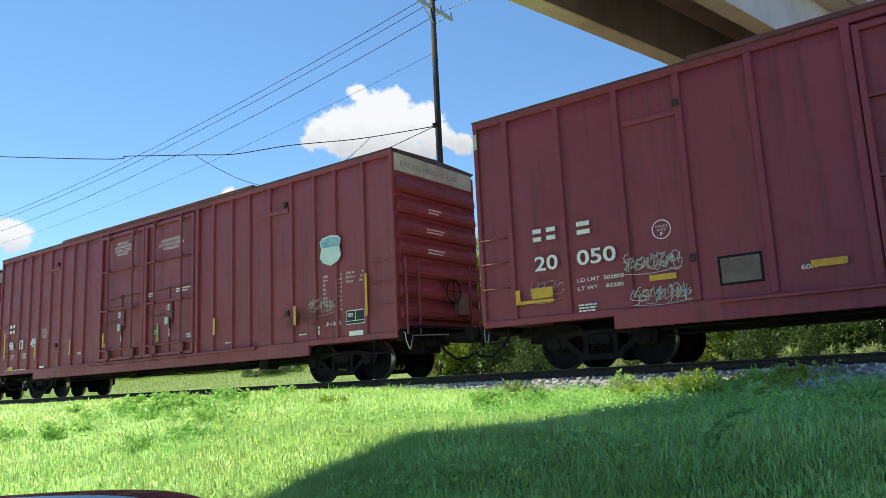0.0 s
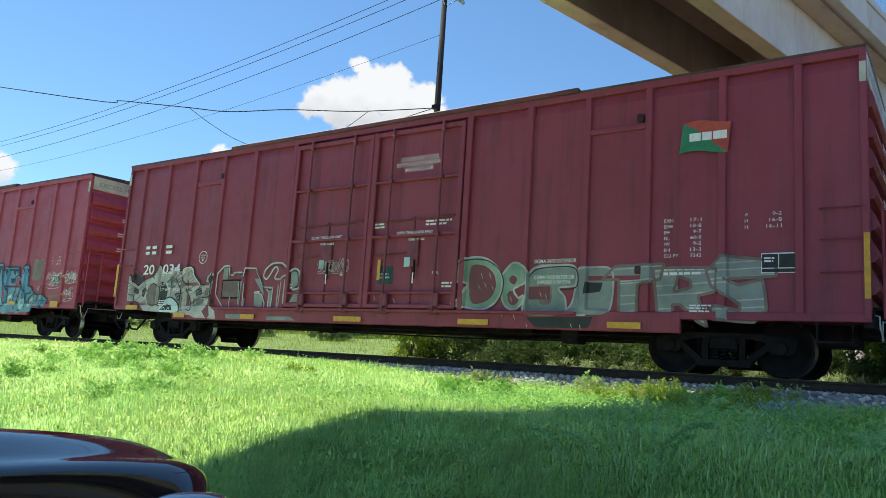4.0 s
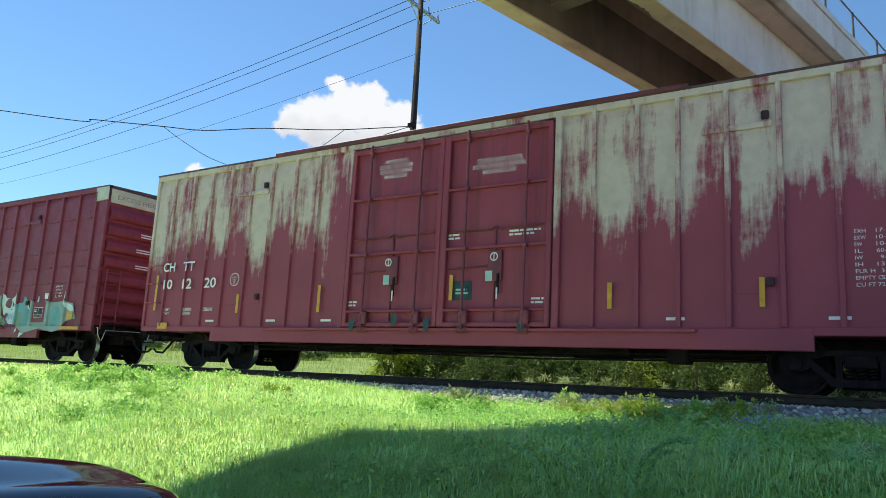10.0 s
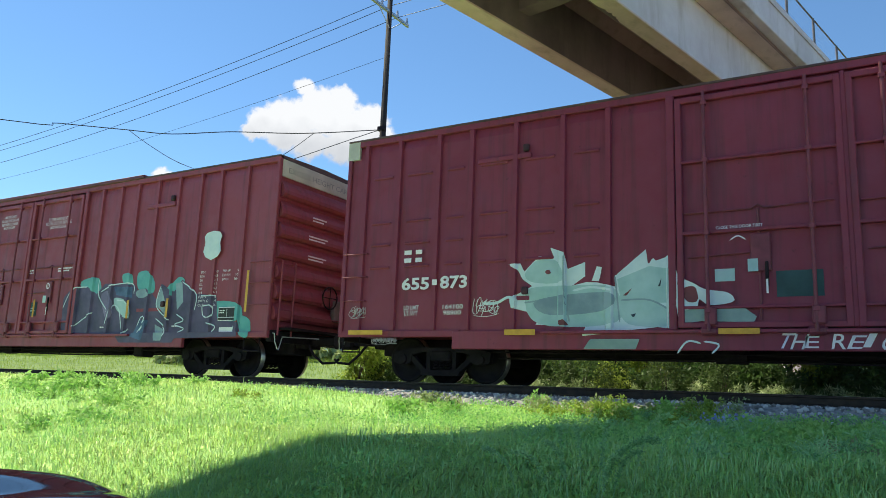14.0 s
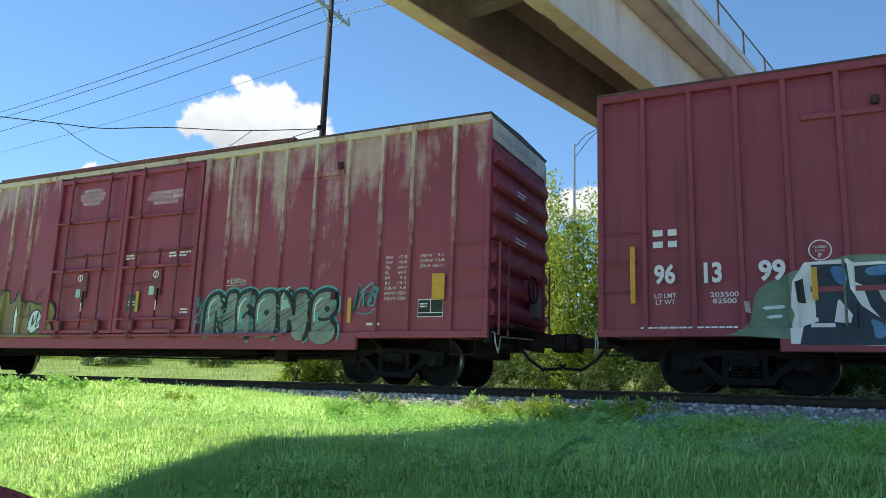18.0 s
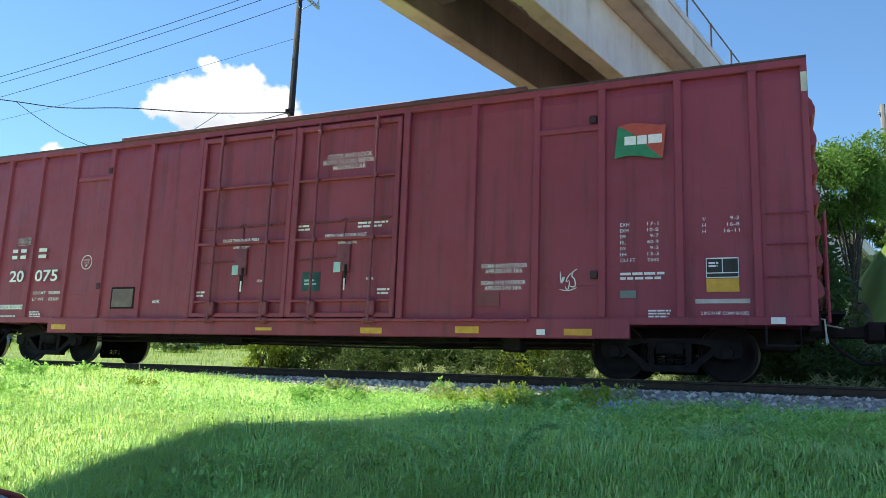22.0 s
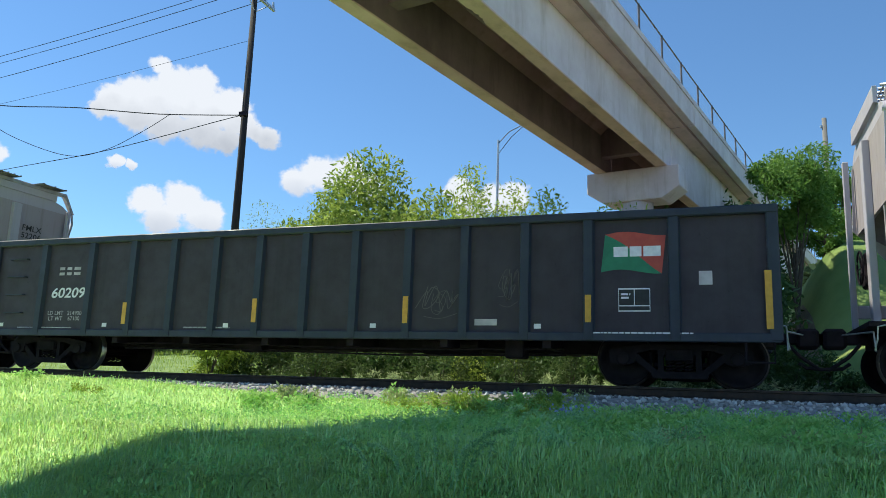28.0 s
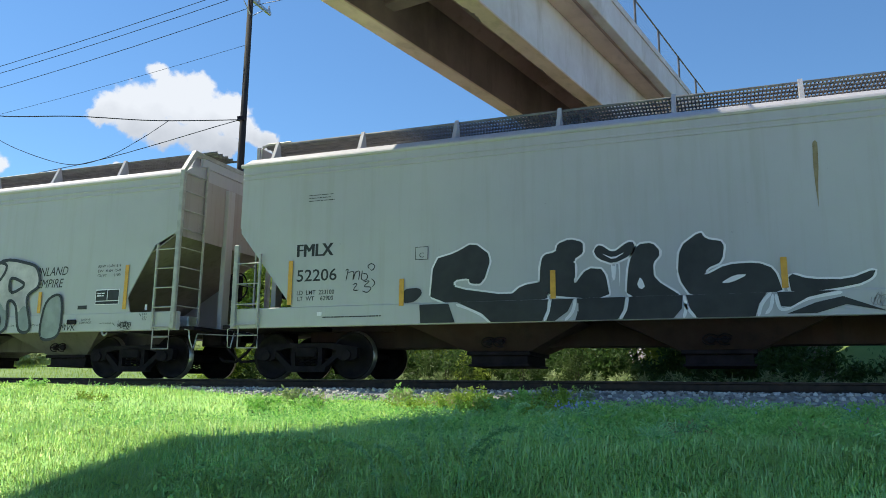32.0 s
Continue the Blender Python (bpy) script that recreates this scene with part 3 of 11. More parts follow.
def coupler(car, x, d):
    """Coupler, draft sill and air hose at the end x; d: -1 or 1 for the way that it points."""
    bm = bmesh.new()
    box(bm, min(x - d * 0.2, x + d * 0.75), max(x - d * 0.2, x + d * 0.75), -0.09, 0.09, 0.78, 0.96, bevel=0.02)
    box(bm, min(x + d * 0.72, x + d * 1.06), max(x + d * 0.72, x + d * 1.06), -0.17, 0.17, 0.70, 1.04, bevel=0.05)
    box(bm, min(x, x - d * 0.5), max(x, x - d * 0.5), -0.28, 0.28, 0.70, 1.02, bevel=0.02)
    part("coupler", bm, MAT["steel_dark"], car)
    pts = [(x + d * 0.15, -0.35, 0.78), (x + d * 0.35, -0.38, 0.55), (x + d * 0.62, -0.36, 0.36), (x + d * 0.95, -0.34, 0.38), (x + d * 1.06, -0.33, 0.46)]
    part("air_hose", tube(bmesh.new(), pts, 0.03, 7), MAT["steel_dark"], car)
    lever = [(x - d * 0.02, -1.45, 0.98), (x + d * 0.08, -1.44, 0.96), (x + d * 0.09, -1.42, 0.78), (x + d * 0.12, -1.36, 0.62), (x + d * 0.1, -1.30, 0.60), (x + d * 0.1, -1.2, 0.9), (x + d * 0.4, -0.3, 0.92)]
    part("uncoupling_lever", tube(bmesh.new(), lever, 0.014, 6), MAT["galv"], car)


def stirrup(car, x0, x1, ztop, zlow, y, mat):
    part("sill_step", tube(bmesh.new(), [(x0, y, ztop), (x0, y, zlow), (x1, y, zlow), (x1, y, ztop)], 0.022, 6), mat, car)


def underframe(car, L, z=0.9):
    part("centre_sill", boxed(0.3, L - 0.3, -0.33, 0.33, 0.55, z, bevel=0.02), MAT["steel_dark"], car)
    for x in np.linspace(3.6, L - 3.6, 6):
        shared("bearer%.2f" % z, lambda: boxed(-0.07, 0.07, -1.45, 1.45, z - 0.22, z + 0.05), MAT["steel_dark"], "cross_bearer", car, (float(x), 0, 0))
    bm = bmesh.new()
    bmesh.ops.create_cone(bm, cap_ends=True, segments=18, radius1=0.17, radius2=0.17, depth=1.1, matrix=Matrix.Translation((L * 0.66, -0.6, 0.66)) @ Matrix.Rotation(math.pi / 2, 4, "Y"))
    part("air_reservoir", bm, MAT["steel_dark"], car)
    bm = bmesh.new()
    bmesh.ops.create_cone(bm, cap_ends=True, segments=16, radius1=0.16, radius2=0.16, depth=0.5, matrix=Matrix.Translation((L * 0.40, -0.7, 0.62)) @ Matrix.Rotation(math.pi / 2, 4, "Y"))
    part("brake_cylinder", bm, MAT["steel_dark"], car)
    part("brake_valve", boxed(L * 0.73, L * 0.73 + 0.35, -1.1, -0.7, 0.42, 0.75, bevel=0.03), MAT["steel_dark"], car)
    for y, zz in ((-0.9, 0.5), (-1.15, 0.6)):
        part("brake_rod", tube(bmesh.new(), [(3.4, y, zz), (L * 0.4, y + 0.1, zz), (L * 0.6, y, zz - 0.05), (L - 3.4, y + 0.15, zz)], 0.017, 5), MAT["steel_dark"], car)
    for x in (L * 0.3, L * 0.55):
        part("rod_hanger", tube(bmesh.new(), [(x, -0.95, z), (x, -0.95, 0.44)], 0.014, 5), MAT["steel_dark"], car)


# ---- lettering and paint marks ----
def letter_mesh(text, bold):
    cu = bpy.data.curves.new("text", "FONT")
    cu.body, cu.align_x, cu.offset, cu.resolution_u = text, "CENTER", bold, 3
    cu.space_line = 0.95
    ob = bpy.data.objects.new("text", cu)
    me = bpy.data.meshes.new_from_object(ob)
    bpy.data.objects.remove(ob)
    bpy.data.curves.remove(cu)
    return me


def lettering(car, text, x0, x1, z0, z1, mat, y=-1.564, bold=0.012, slant=0.0, face="y", name="lettering"):
    """Text fitted to the box x0..x1, z0..z1 on the near side (or, with face x, on the end at x = y, over y x0..x1)."""
    me = letter_mesh(text, bold)
    n = len(me.vertices)
    co = np.empty(n * 3, np.float32)
    me.vertices.foreach_get("co", co)
    co = co.reshape(-1, 3)
    lo, hi = co.min(0), co.max(0)
    u = x0 + (co[:, 0] - lo[0]) / (hi[0] - lo[0]) * (x1 - x0)
    v = z0 + (co[:, 1] - lo[1]) / (hi[1] - lo[1]) * (z1 - z0)
    u = u + slant * (v - z0)
    flat = np.full(n, y, np.float32)
    out = np.stack([u, flat, v], -1) if face == "y" else np.stack([flat, u, v], -1)
    me.vertices.foreach_set("co", np.ascontiguousarray(out, np.float32).ravel())
    me.update()
    return link(name, me, MAT[mat], car)


def plate(car, name, x0, x1, z0, z1, mat, y=-1.562, t=0.004, label=""):
    return part(name, boxed(x0, x1, y - t, y, z0, z1), MAT[mat], car, label)


def bars(car, x0, x1, z0, z1, rows, mat="white", y=-1.562, seed=0, gap=0.45):
    """Lines of writing too small to read, as plain bars of its size."""
    rng = random.Random(seed)
    bm = bmesh.new()
    h = (z1 - z0) / rows
    for r in range(rows):
        x = x0
        zb = z1 - (r + 1) * h
        end = x1 - rng.random() * (x1 - x0) * 0.25
        while x < end:
            w = min(h * (0.8 + 2.2 * rng.random()), end - x)
            box(bm, x, x + w, y - 0.003, y, zb, zb + h * (1 - gap))
            x += w + h * 0.35
    return part("small_writing", bm, MAT[mat], car)


def data_table(car, x, z, rows, w=0.55, y=-1.562, mat="white", step=0.1):
    """Two columns of small stencilled figures."""
    for k, (a, b) in enumerate(rows):
        zz = z - k * step
        lettering(car, a, x, x + 0.05 * len(a), zz - 0.058, zz, mat, y, 0.0, name="small_writing")
        lettering(car, b, x + w - 0.045 * len(b), x + w, zz - 0.058, zz, mat, y, 0.0, name="small_writing")


def ring(car, x, z, r, mat="white", y=-1.564, w=0.018, text=True):
    bm = bmesh.new()
    seg = 28
    a = [bm.verts.new((x + r * math.cos(k * 6.2832 / seg), y, z + r * math.sin(k * 6.2832 / seg))) for k in range(seg)]
    b = [bm.verts.new((x + (r - w) * math.cos(k * 6.2832 / seg), y, z + (r - w) * math.sin(k * 6.2832 / seg))) for k in range(seg)]
    for k in range(seg):
        bm.faces.new((a[k], a[(k + 1) % seg], b[(k + 1) % seg], b[k]))
    part("stencil_ring", bm, MAT[mat], car)
    if text:
        lettering(car, "EXCEEDS", x - r * 0.6, x + r * 0.6, z + r * 0.2, z + r * 0.42, mat, y, 0.0, name="small_writing")
        lettering(car, "PLATE", x - r * 0.42, x + r * 0.42, z - r * 0.15, z + r * 0.07, mat, y, 0.0, name="small_writing")
        lettering(car, "F", x - r * 0.15, x + r * 0.15, z - r * 0.7, z - r * 0.28, mat, y, 0.01, name="small_writing")


def curve_pts(pts, n=8, closed=False):
    """Points of a smooth line through the given ones."""
    out = []
    m = len(pts)
    for i in range(m if closed else m - 1):
        p = [np.array(pts[(i + k) % m] if closed else pts[min(max(i + k, 0), m - 1)], float) for k in (-1, 0, 1, 2)]
        for s in np.linspace(0, 1, n, endpoint=False):
            out.append(0.5 * (2 * p[1] + (p[2] - p[0]) * s + (2 * p[0] - 5 * p[1] + 4 * p[2] - p[3]) * s * s + (3 * p[1] - p[0] - 3 * p[2] + p[3]) * s ** 3))
    out.append(np.array(pts[0] if closed else pts[-1], float))
    return out


def ribbon(V, F, pts, width, drape, lift, taper=False):
    """Adds a painted stroke of that width, laid over the ribs by drape(x)."""
    pts = np.array(pts)
    # even steps
    d = np.r_[0, np.cumsum(np.hypot(*np.diff(pts, axis=0).T))]
    n = max(3, int(d[-1] / 0.035))
    s = np.linspace(0, d[-1], n)
    p = np.stack([np.interp(s, d, pts[:, 0]), np.interp(s, d, pts[:, 1])], -1)
    t = np.gradient(p, axis=0)
    t /= np.maximum(np.hypot(t[:, 0], t[:, 1])[:, None], 1e-6)
    nn = np.stack([-t[:, 1], t[:, 0]], -1)
    rows = 1 + max(2, int(width / 0.04))
    w = np.full(n, width / 2)
    e = np.minimum(s, s[-1] - s)
    w = w * np.sqrt(np.clip(1 - (1 - np.clip(e / (width / 2), 0, 1)) ** 2, 0.05, 1))
    if taper:
        w = w * np.clip((s[-1] - s) / (0.6 * s[-1]), 0.08, 1)
    base = len(V)
    for i in range(n):
        for k in range(rows):
            q = p[i] + nn[i] * w[i] * (2 * k / (rows - 1) - 1)
            V.append((q[0], drape(q[0]) - lift, q[1]))
    for i in range(n - 1):
        for k in range(rows - 1):
            a = base + i * rows + k
            F.append((a, a + 1, a + rows + 1, a + rows))


def scribble(car, x0, x1, z0, z1, mat, drape, seed, width=0.025, loops=2, lift=0.016):
    """A quick spray tag: thin looping strokes that cross one another, and a stroke below."""
    rng = random.Random(seed)
    V, F = [], []
    hh = z1 - z0
    n = max(3, int((x1 - x0) / (hh * 0.3)))
    w = (x1 - x0) / n
    forms = (((-0.3, 0.4), (-0.35, -0.3), (0.2, -0.4), (0.35, 0.1), (0.0, 0.4), (-0.25, 0.1)), ((0.3, 0.4), (-0.2, 0.35), (-0.3, 0.0), (0.3, -0.05), (0.25, -0.4), (-0.35, -0.38)), ((-0.25, 0.45), (-0.1, -0.42), (0.0, 0.05), (0.3, 0.1), (0.15, -0.42)), ((-0.4, -0.3), (-0.2, 0.35), (0.0, -0.2), (0.2, 0.4), (0.4, -0.35)))
    for layer in range(1 + (loops > 1)):
        for i in range(n):
            cx, cz = x0 + (i + 0.5 + rng.uniform(-0.2, 0.2)) * w, (z0 + z1) / 2 + rng.uniform(-0.08, 0.08) * hh
            big = rng.uniform(1.2, 2.3)
            tall = rng.uniform(0.55, 0.95)
            pts = [(cx + (x + rng.uniform(-0.2, 0.2)) * w * big + 0.15 * z * hh, cz + (z + rng.uniform(-0.14, 0.14)) * hh * tall) for x, z in rng.choice(forms)]
            ribbon(V, F, curve_pts(pts, 6), width * rng.uniform(0.45, 0.7), drape, lift + 0.001 * (i % 3))
    ribbon(V, F, curve_pts([(x0 - 0.02, z0 + 0.02 * hh), ((x0 + x1) / 2, z0 - 0.05 * hh), (x1 + 0.03, z0 + 0.1 * hh)], 6), width * 0.5, drape, lift)
    part_from("spray_tag", V, F, MAT[mat], car)


def blot(car, x, z, rx, rz, mat, drape, seed, lift=0.0015):
    """A patch of sprayed or rolled paint with an uneven edge."""
    rng = random.Random(seed)
    ph = [rng.uniform(0, 6.28) for _ in range(4)]
    V, F = [], []
    nr, na = max(4, int(max(rx, rz) / 0.06)), 40
    for i in range(nr + 1):
        for k in range(na):
            a = k * 6.2832 / na
            e = 1 + 0.1 * math.sin(3 * a + ph[0]) + 0.08 * math.sin(5 * a + ph[1]) + 0.06 * math.sin(9 * a + ph[2])
            q = i / nr * e
            X = x + rx * q * math.copysign(abs(math.cos(a)) ** 0.7, math.cos(a))
            V.append((X, drape(X) - lift - 0.0003 * (seed % 9), z + rz * q * math.copysign(abs(math.sin(a)) ** 0.7, math.sin(a))))
    for i in range(nr):
        for k in range(na):
            F.append((i * na + k, i * na + (k + 1) % na, (i + 1) * na + (k + 1) % na, (i + 1) * na + k))
    part_from("paint_patch", V, F, MAT[mat], car)


BLOCK = {
    "S": ([(0, 0), (.75, 0), (1, .15), (1, .5), (.8, .62), (.35, .67), (.36, .75), (.98, .72), (1, 1), (.22, 1), (0, .85), (0, .5), (.2, .4), (.66, .36), (.66, .28), (0, .3)],),
    "R": ([(0, 0), (0, 1), (.8, 1), (1, .85), (1, .6), (.85, .46), (1, 0), (.64, 0), (.5, .38), (.36, .38), (.36, 0)], [(.36, .62), (.64, .62), (.64, .76), (.36, .76)]),
    "T": ([(.3, 0), (.32, .66), (0, .62), (.02, 1), (1, 1), (.98, .64), (.68, .68), (.7, 0)],),
    "E": ([(0, 0), (0, 1), (1, 1), (.96, .74), (.38, .74), (.38, .63), (.86, .61), (.86, .37), (.38, .36), (.38, .26), (1, .28), (1, 0)],),
    "I": ([(.2, 0), (.2, 1), (.8, 1), (.8, 0)],),
}


def paint_fill(V, F, loops, drape, lift, clip=None, dx=0.03):
    """Fills closed outlines (even and odd) in narrow upright strips that lie over the ribs."""
    edges = []
    for lp in loops:
        edges += list(zip(lp, lp[1:] + lp[:1]))
    xs = [p[0] for lp in loops for p in lp]
    a = min(xs)
    n = max(1, int((max(xs) - a) / dx) + 1)
    step = (max(xs) - a) / n

    def cuts(x):
        zs = sorted(p[1] + (q[1] - p[1]) * (x - p[0]) / (q[0] - p[0]) for p, q in edges if (p[0] <= x) != (q[0] <= x))
        return list(zip(zs[::2], zs[1::2]))
    for i in range(n):
        x0, x1 = a + i * step, a + (i + 1) * step
        c0, c1 = cuts(x0 + step * 0.02), cuts(x1 - step * 0.02)
        if len(c0) != len(c1):
            c0 = c1 = cuts((x0 + x1) / 2)
        for (l0, h0), (l1, h1) in zip(c0, c1):
            if clip:
                lo, hi = clip((x0 + x1) / 2)
                l0, l1, h0, h1 = max(l0, lo), max(l1, lo), min(h0, hi), min(h1, hi)
                if h0 <= l0 or h1 <= l1:
                    continue
            y0, y1 = drape(x0) - lift, drape(x1) - lift
            k = len(V)
            V += [(x0, y0, l0), (x1, y1, l1), (x1, y1, h1), (x0, y0, h0)]
            F.append((k, k + 1, k + 2, k + 3))


def piece(car, word, x0, x1, z0, z1, drape, seed, fill, edge, low=None, drip=None, back=None, shine=None, ew=0.06, overlap=0.12, jit=0.07, bubble=False, aura=None, hatch=None, lift=0.0, aw=2.6):
    """A sprayed piece of packed block letters: backing shade, fill, second colour below, drips from the tops, edges, shine."""
    rng = random.Random(seed)
    w = (x1 - x0) / len(word)
    letters = []
    for k, ch in enumerate(word):
        sh, dz, tall = rng.uniform(-0.12, 0.12), rng.uniform(-0.05, 0.05), rng.uniform(0.92, 1.08)
        loops = []
        for outline in BLOCK[ch]:
            o = []
            for px, pz in outline:
                px, pz = px + rng.uniform(-jit, jit) * (1 if len(outline) > 4 else 0.4), pz * tall + dz + rng.uniform(-jit, jit) * 0.6
                o.append((x0 + w * (k - overlap / 2 + (1 + overlap) * (px + sh * (pz - 0.5))), z0 + (z1 - z0) * pz))
            if bubble:
                o = [tuple(q) for q in curve_pts(o, 5, True)[:-1]]
            loops.append(o)
        letters.append(loops)

    def layer(mat, make):
        for j, lp in enumerate(letters):
            V, F = [], []
            make(V, F, lp, j)
            if V:
                part_from("painted_letter", V, F, MAT[mat], car)

    def rims(V, F, lp, j, width, h, dx=0.0, dz=0.0):
        for o in lp:
            ribbon(V, F, [(p[0] + dx, p[1] + dz) for p in o + o[:1]], width, drape, h + 0.0002 * j)
    n = 0.0025
    if aura:
        layer(aura, lambda V, F, lp, j: (rims(V, F, lp[:1], j, ew * aw, lift + n), paint_fill(V, F, lp[:1], drape, lift + n + 0.0002 * j)))
    if back:
        layer(back, lambda V, F, lp, j: paint_fill(V, F, [[(p[0] + 0.11, p[1] - 0.07) for p in o] for o in lp], drape, lift + 2 * n + 0.0002 * j))
    layer(fill, lambda V, F, lp, j: paint_fill(V, F, lp, drape, lift + 3 * n + 0.0002 * j))
    zm = z0 + (z1 - z0) * 0.42
    if low:
        layer(low, lambda V, F, lp, j: paint_fill(V, F, lp, drape, lift + 3.8 * n + 0.0002 * j, lambda x: (z0 - 1, zm + 0.16 * math.sin(x * 3.1 + seed) + 0.05 * math.sin(x * 17))))
    if hatch:
        def lines(V, F, lp, j):
            xs = [p[0] for p in lp[0]]
            zs = [p[1] for p in lp[0]]
            for q in range(7):
                z = min(zs) + (max(zs) - min(zs)) * (q + rng.random()) / 7
                paint_fill(V, F, lp, drape, lift + 4.2 * n + 0.0002 * j, lambda x, z=z: (z + 0.06 * (x - xs[0]), z + 0.022 + 0.06 * (x - xs[0])))
        layer(hatch, lines)
    if drip:
        layer(drip, lambda V, F, lp, j: paint_fill(V, F, lp, drape, lift + 4.6 * n + 0.0002 * j, lambda x, t=max(p[1] for p in lp[0]): (t - 0.08 - 0.13 * max(0.0, math.sin(x * 21 + seed)) ** 2 - 0.05 * math.sin(x * 7), 99), 0.02))
    layer(edge, lambda V, F, lp, j: rims(V, F, lp, j, ew, lift + 5.4 * n))
    if shine:
        layer(shine, lambda V, F, lp, j: rims(V, F, lp, j, ew * 0.35, lift + 6.4 * n, ew * 0.7, -ew * 0.7))


def part_from(name, V, F, mat, parent, label=""):
    return link(name, mesh_from(name, np.array(V), np.array(F)), mat, parent, label)


def painter(car, drape):
    """Returns a brush for one painted piece: p(kind, colour, width, x, z, x, z, ...).

    Kinds: P a straight-sided shape, S a rounded one, H slanting lines that fill a shape at that spacing, L a curved
    stroke, Z a stroke with corners. Each touch lies
    a little over the last one; below the floor line the paint goes on over the side sill.
    """
    touch = [0]

    def p(kind, mat, width, *xz):
        pts = list(zip(xz[::2], xz[1::2]))
        touch[0] += 1
        lift = 0.003 + 0.0006 * touch[0]
        V, F = [], []
        if kind == "H":
            x0, zs = pts[0][0], [q[1] for q in pts]
            g = random.Random(int(x0 * 100) + touch[0])
            a = min(zs) - 1.2
            while a < max(zs) + 0.3:
                lean, thick = g.uniform(0.42, 0.68), width * g.uniform(0.08, 0.3)
                paint_fill(V, F, [pts], drape, lift, lambda x: (max(0.985, a + lean * (x - x0)), a + lean * (x - x0) + thick))
                a += width * g.uniform(0.5, 1.35)
        elif kind in "PS":
            o = [tuple(q) for q in curve_pts(pts, 5, True)[:-1]] if kind == "S" else pts
            paint_fill(V, F, [o], drape, lift, lambda x: (0.985, 9.0))
            paint_fill(V, F, [o], flat(-1.603), lift, lambda x: (0.64, 0.985))
        else:
            low = sum(q[1] for q in pts) / len(pts) < 0.985
            ribbon(V, F, curve_pts(pts) if kind == "L" else pts, width, flat(-1.603) if low else drape, lift)
        if V:
            part_from("painted_shape" if kind in "PSH" else "painted_stroke", V, F, MAT[mat], car)
    return p


def flat(y):
    return lambda x: y


def silver_piece(car, drape):
    """Silver piece of black-edged arrows and a dome at the end of the side."""
    p = painter(car, drape)
    p("P", "sp_silver", 0, 0.52, 1.8, 0.68, 1.85, 0.81, 1.64, 1.05, 1.52, 1.31, 1.68, 1.65, 1.78, 1.9, 1.9, 1.99, 2.1, 2.19, 1.82, 2.61, 2.03, 2.87, 1.9, 3.07, 1.96, 3.26, 2.04, 3.42, 1.98, 3.48, 1.81, 3.78, 1.55, 3.93, 1.52, 4, 1.75, 4.17, 1.86, 4.32, 1.81, 4.29, 1.45, 4.24, 1, 4.49, 0.85, 4.54, 0.66, 3.68, 0.68, 3.5, 0.74, 2.87, 0.76, 2.6, 0.81, 2.19, 0.81, 1.47, 0.83, 1.13, 1.07, 0.54, 1.11)
    p("P", "sp_black", 0, 0.81, 1.54, 1.09, 1.41, 1.07, 1.29, 0.87, 1.33)
    p("P", "sp_black", 0, 1.22, 1.4, 1.37, 1.51, 1.45, 1.4, 1.32, 1.2, 1.24, 1.26)
    p("P", "sp_black", 0, 0.76, 1.83, 1.04, 1.9, 1.27, 1.74, 1.12, 1.56, 0.89, 1.67)
    p("S", "sp_smoke", 0, 1.49, 1.29, 1.58, 1.51, 1.8, 1.59, 2.01, 1.5, 2.1, 1.28, 2.02, 1.03, 1.8, 0.96, 1.58, 1.05)
    p("S", "sp_black", 0, 2.05, 1.61, 2.26, 1.58, 2.4, 1.35, 2.3, 1.07, 2.05, 0.96, 2.12, 1.28)
    p("P", "sp_smokegrey", 0, 2.3, 1.65, 2.6, 1.77, 2.8, 1.59, 2.7, 1.45, 2.4, 1.49)
    p("P", "sp_black", 0, 2.7, 1.31, 2.9, 1.34, 3.03, 1.21, 2.87, 1.1)
    p("P", "sp_black", 0, 3.57, 1.37, 3.81, 1.46, 3.87, 1.3, 3.63, 1.23)
    p("P", "sp_smokegrey", 0, 3.66, 1.17, 3.95, 1.17, 3.92, 1.04, 3.65, 1)
    p("S", "sp_frost", 0, 2.19, 0.82, 2.3, 1.11, 2.57, 1.21, 2.87, 1.07, 3.01, 0.85)
    p("P", "sp_black", 0, 2.19, 0.86, 2.4, 1.02, 2.67, 1, 2.73, 0.86)
    p("P", "sp_dkred", 0, 3.98, 0.84, 4.21, 1.04, 4.29, 0.75, 4.2, 0.65)
    p("S", "sp_black", 0, 4.05, 1.69, 4.13, 1.78, 4.24, 1.76, 4.28, 1.66, 4.22, 1.57, 4.11, 1.57)
    p("H", "sp_smoke", 0.09, 0.52, 1.8, 0.77, 1.75, 1.05, 1.51, 1.31, 1.67, 1.51, 1.36, 1.47, 0.85, 1.13, 1.07, 0.54, 1.11)
    p("H", "sp_smoke", 0.1, 2.33, 1.99, 2.87, 1.88, 3.26, 2.02, 3.48, 1.79, 3.75, 1.53, 4.22, 1.45, 4.24, 1, 4.49, 0.85, 3.68, 0.69, 3.03, 0.78, 2.87, 1.1, 2.6, 1.24)
    p("H", "sp_black", 0.05, 2.3, 1.65, 2.6, 1.77, 2.8, 1.59, 2.7, 1.45, 2.4, 1.49)
    p("H", "sp_black", 0.045, 3.66, 1.17, 3.95, 1.17, 3.92, 1.04, 3.65, 1)
    p("H", "sp_silver", 0.06, 2.7, 1.31, 2.9, 1.34, 3.03, 1.21, 2.87, 1.1)
    p("H", "sp_silver", 0.06, 3.57, 1.37, 3.81, 1.46, 3.87, 1.3, 3.63, 1.23)
    p("P", "sp_smoke", 0, 2.87, 1.52, 3.07, 1.68, 3.23, 1.53, 3.06, 1.41)
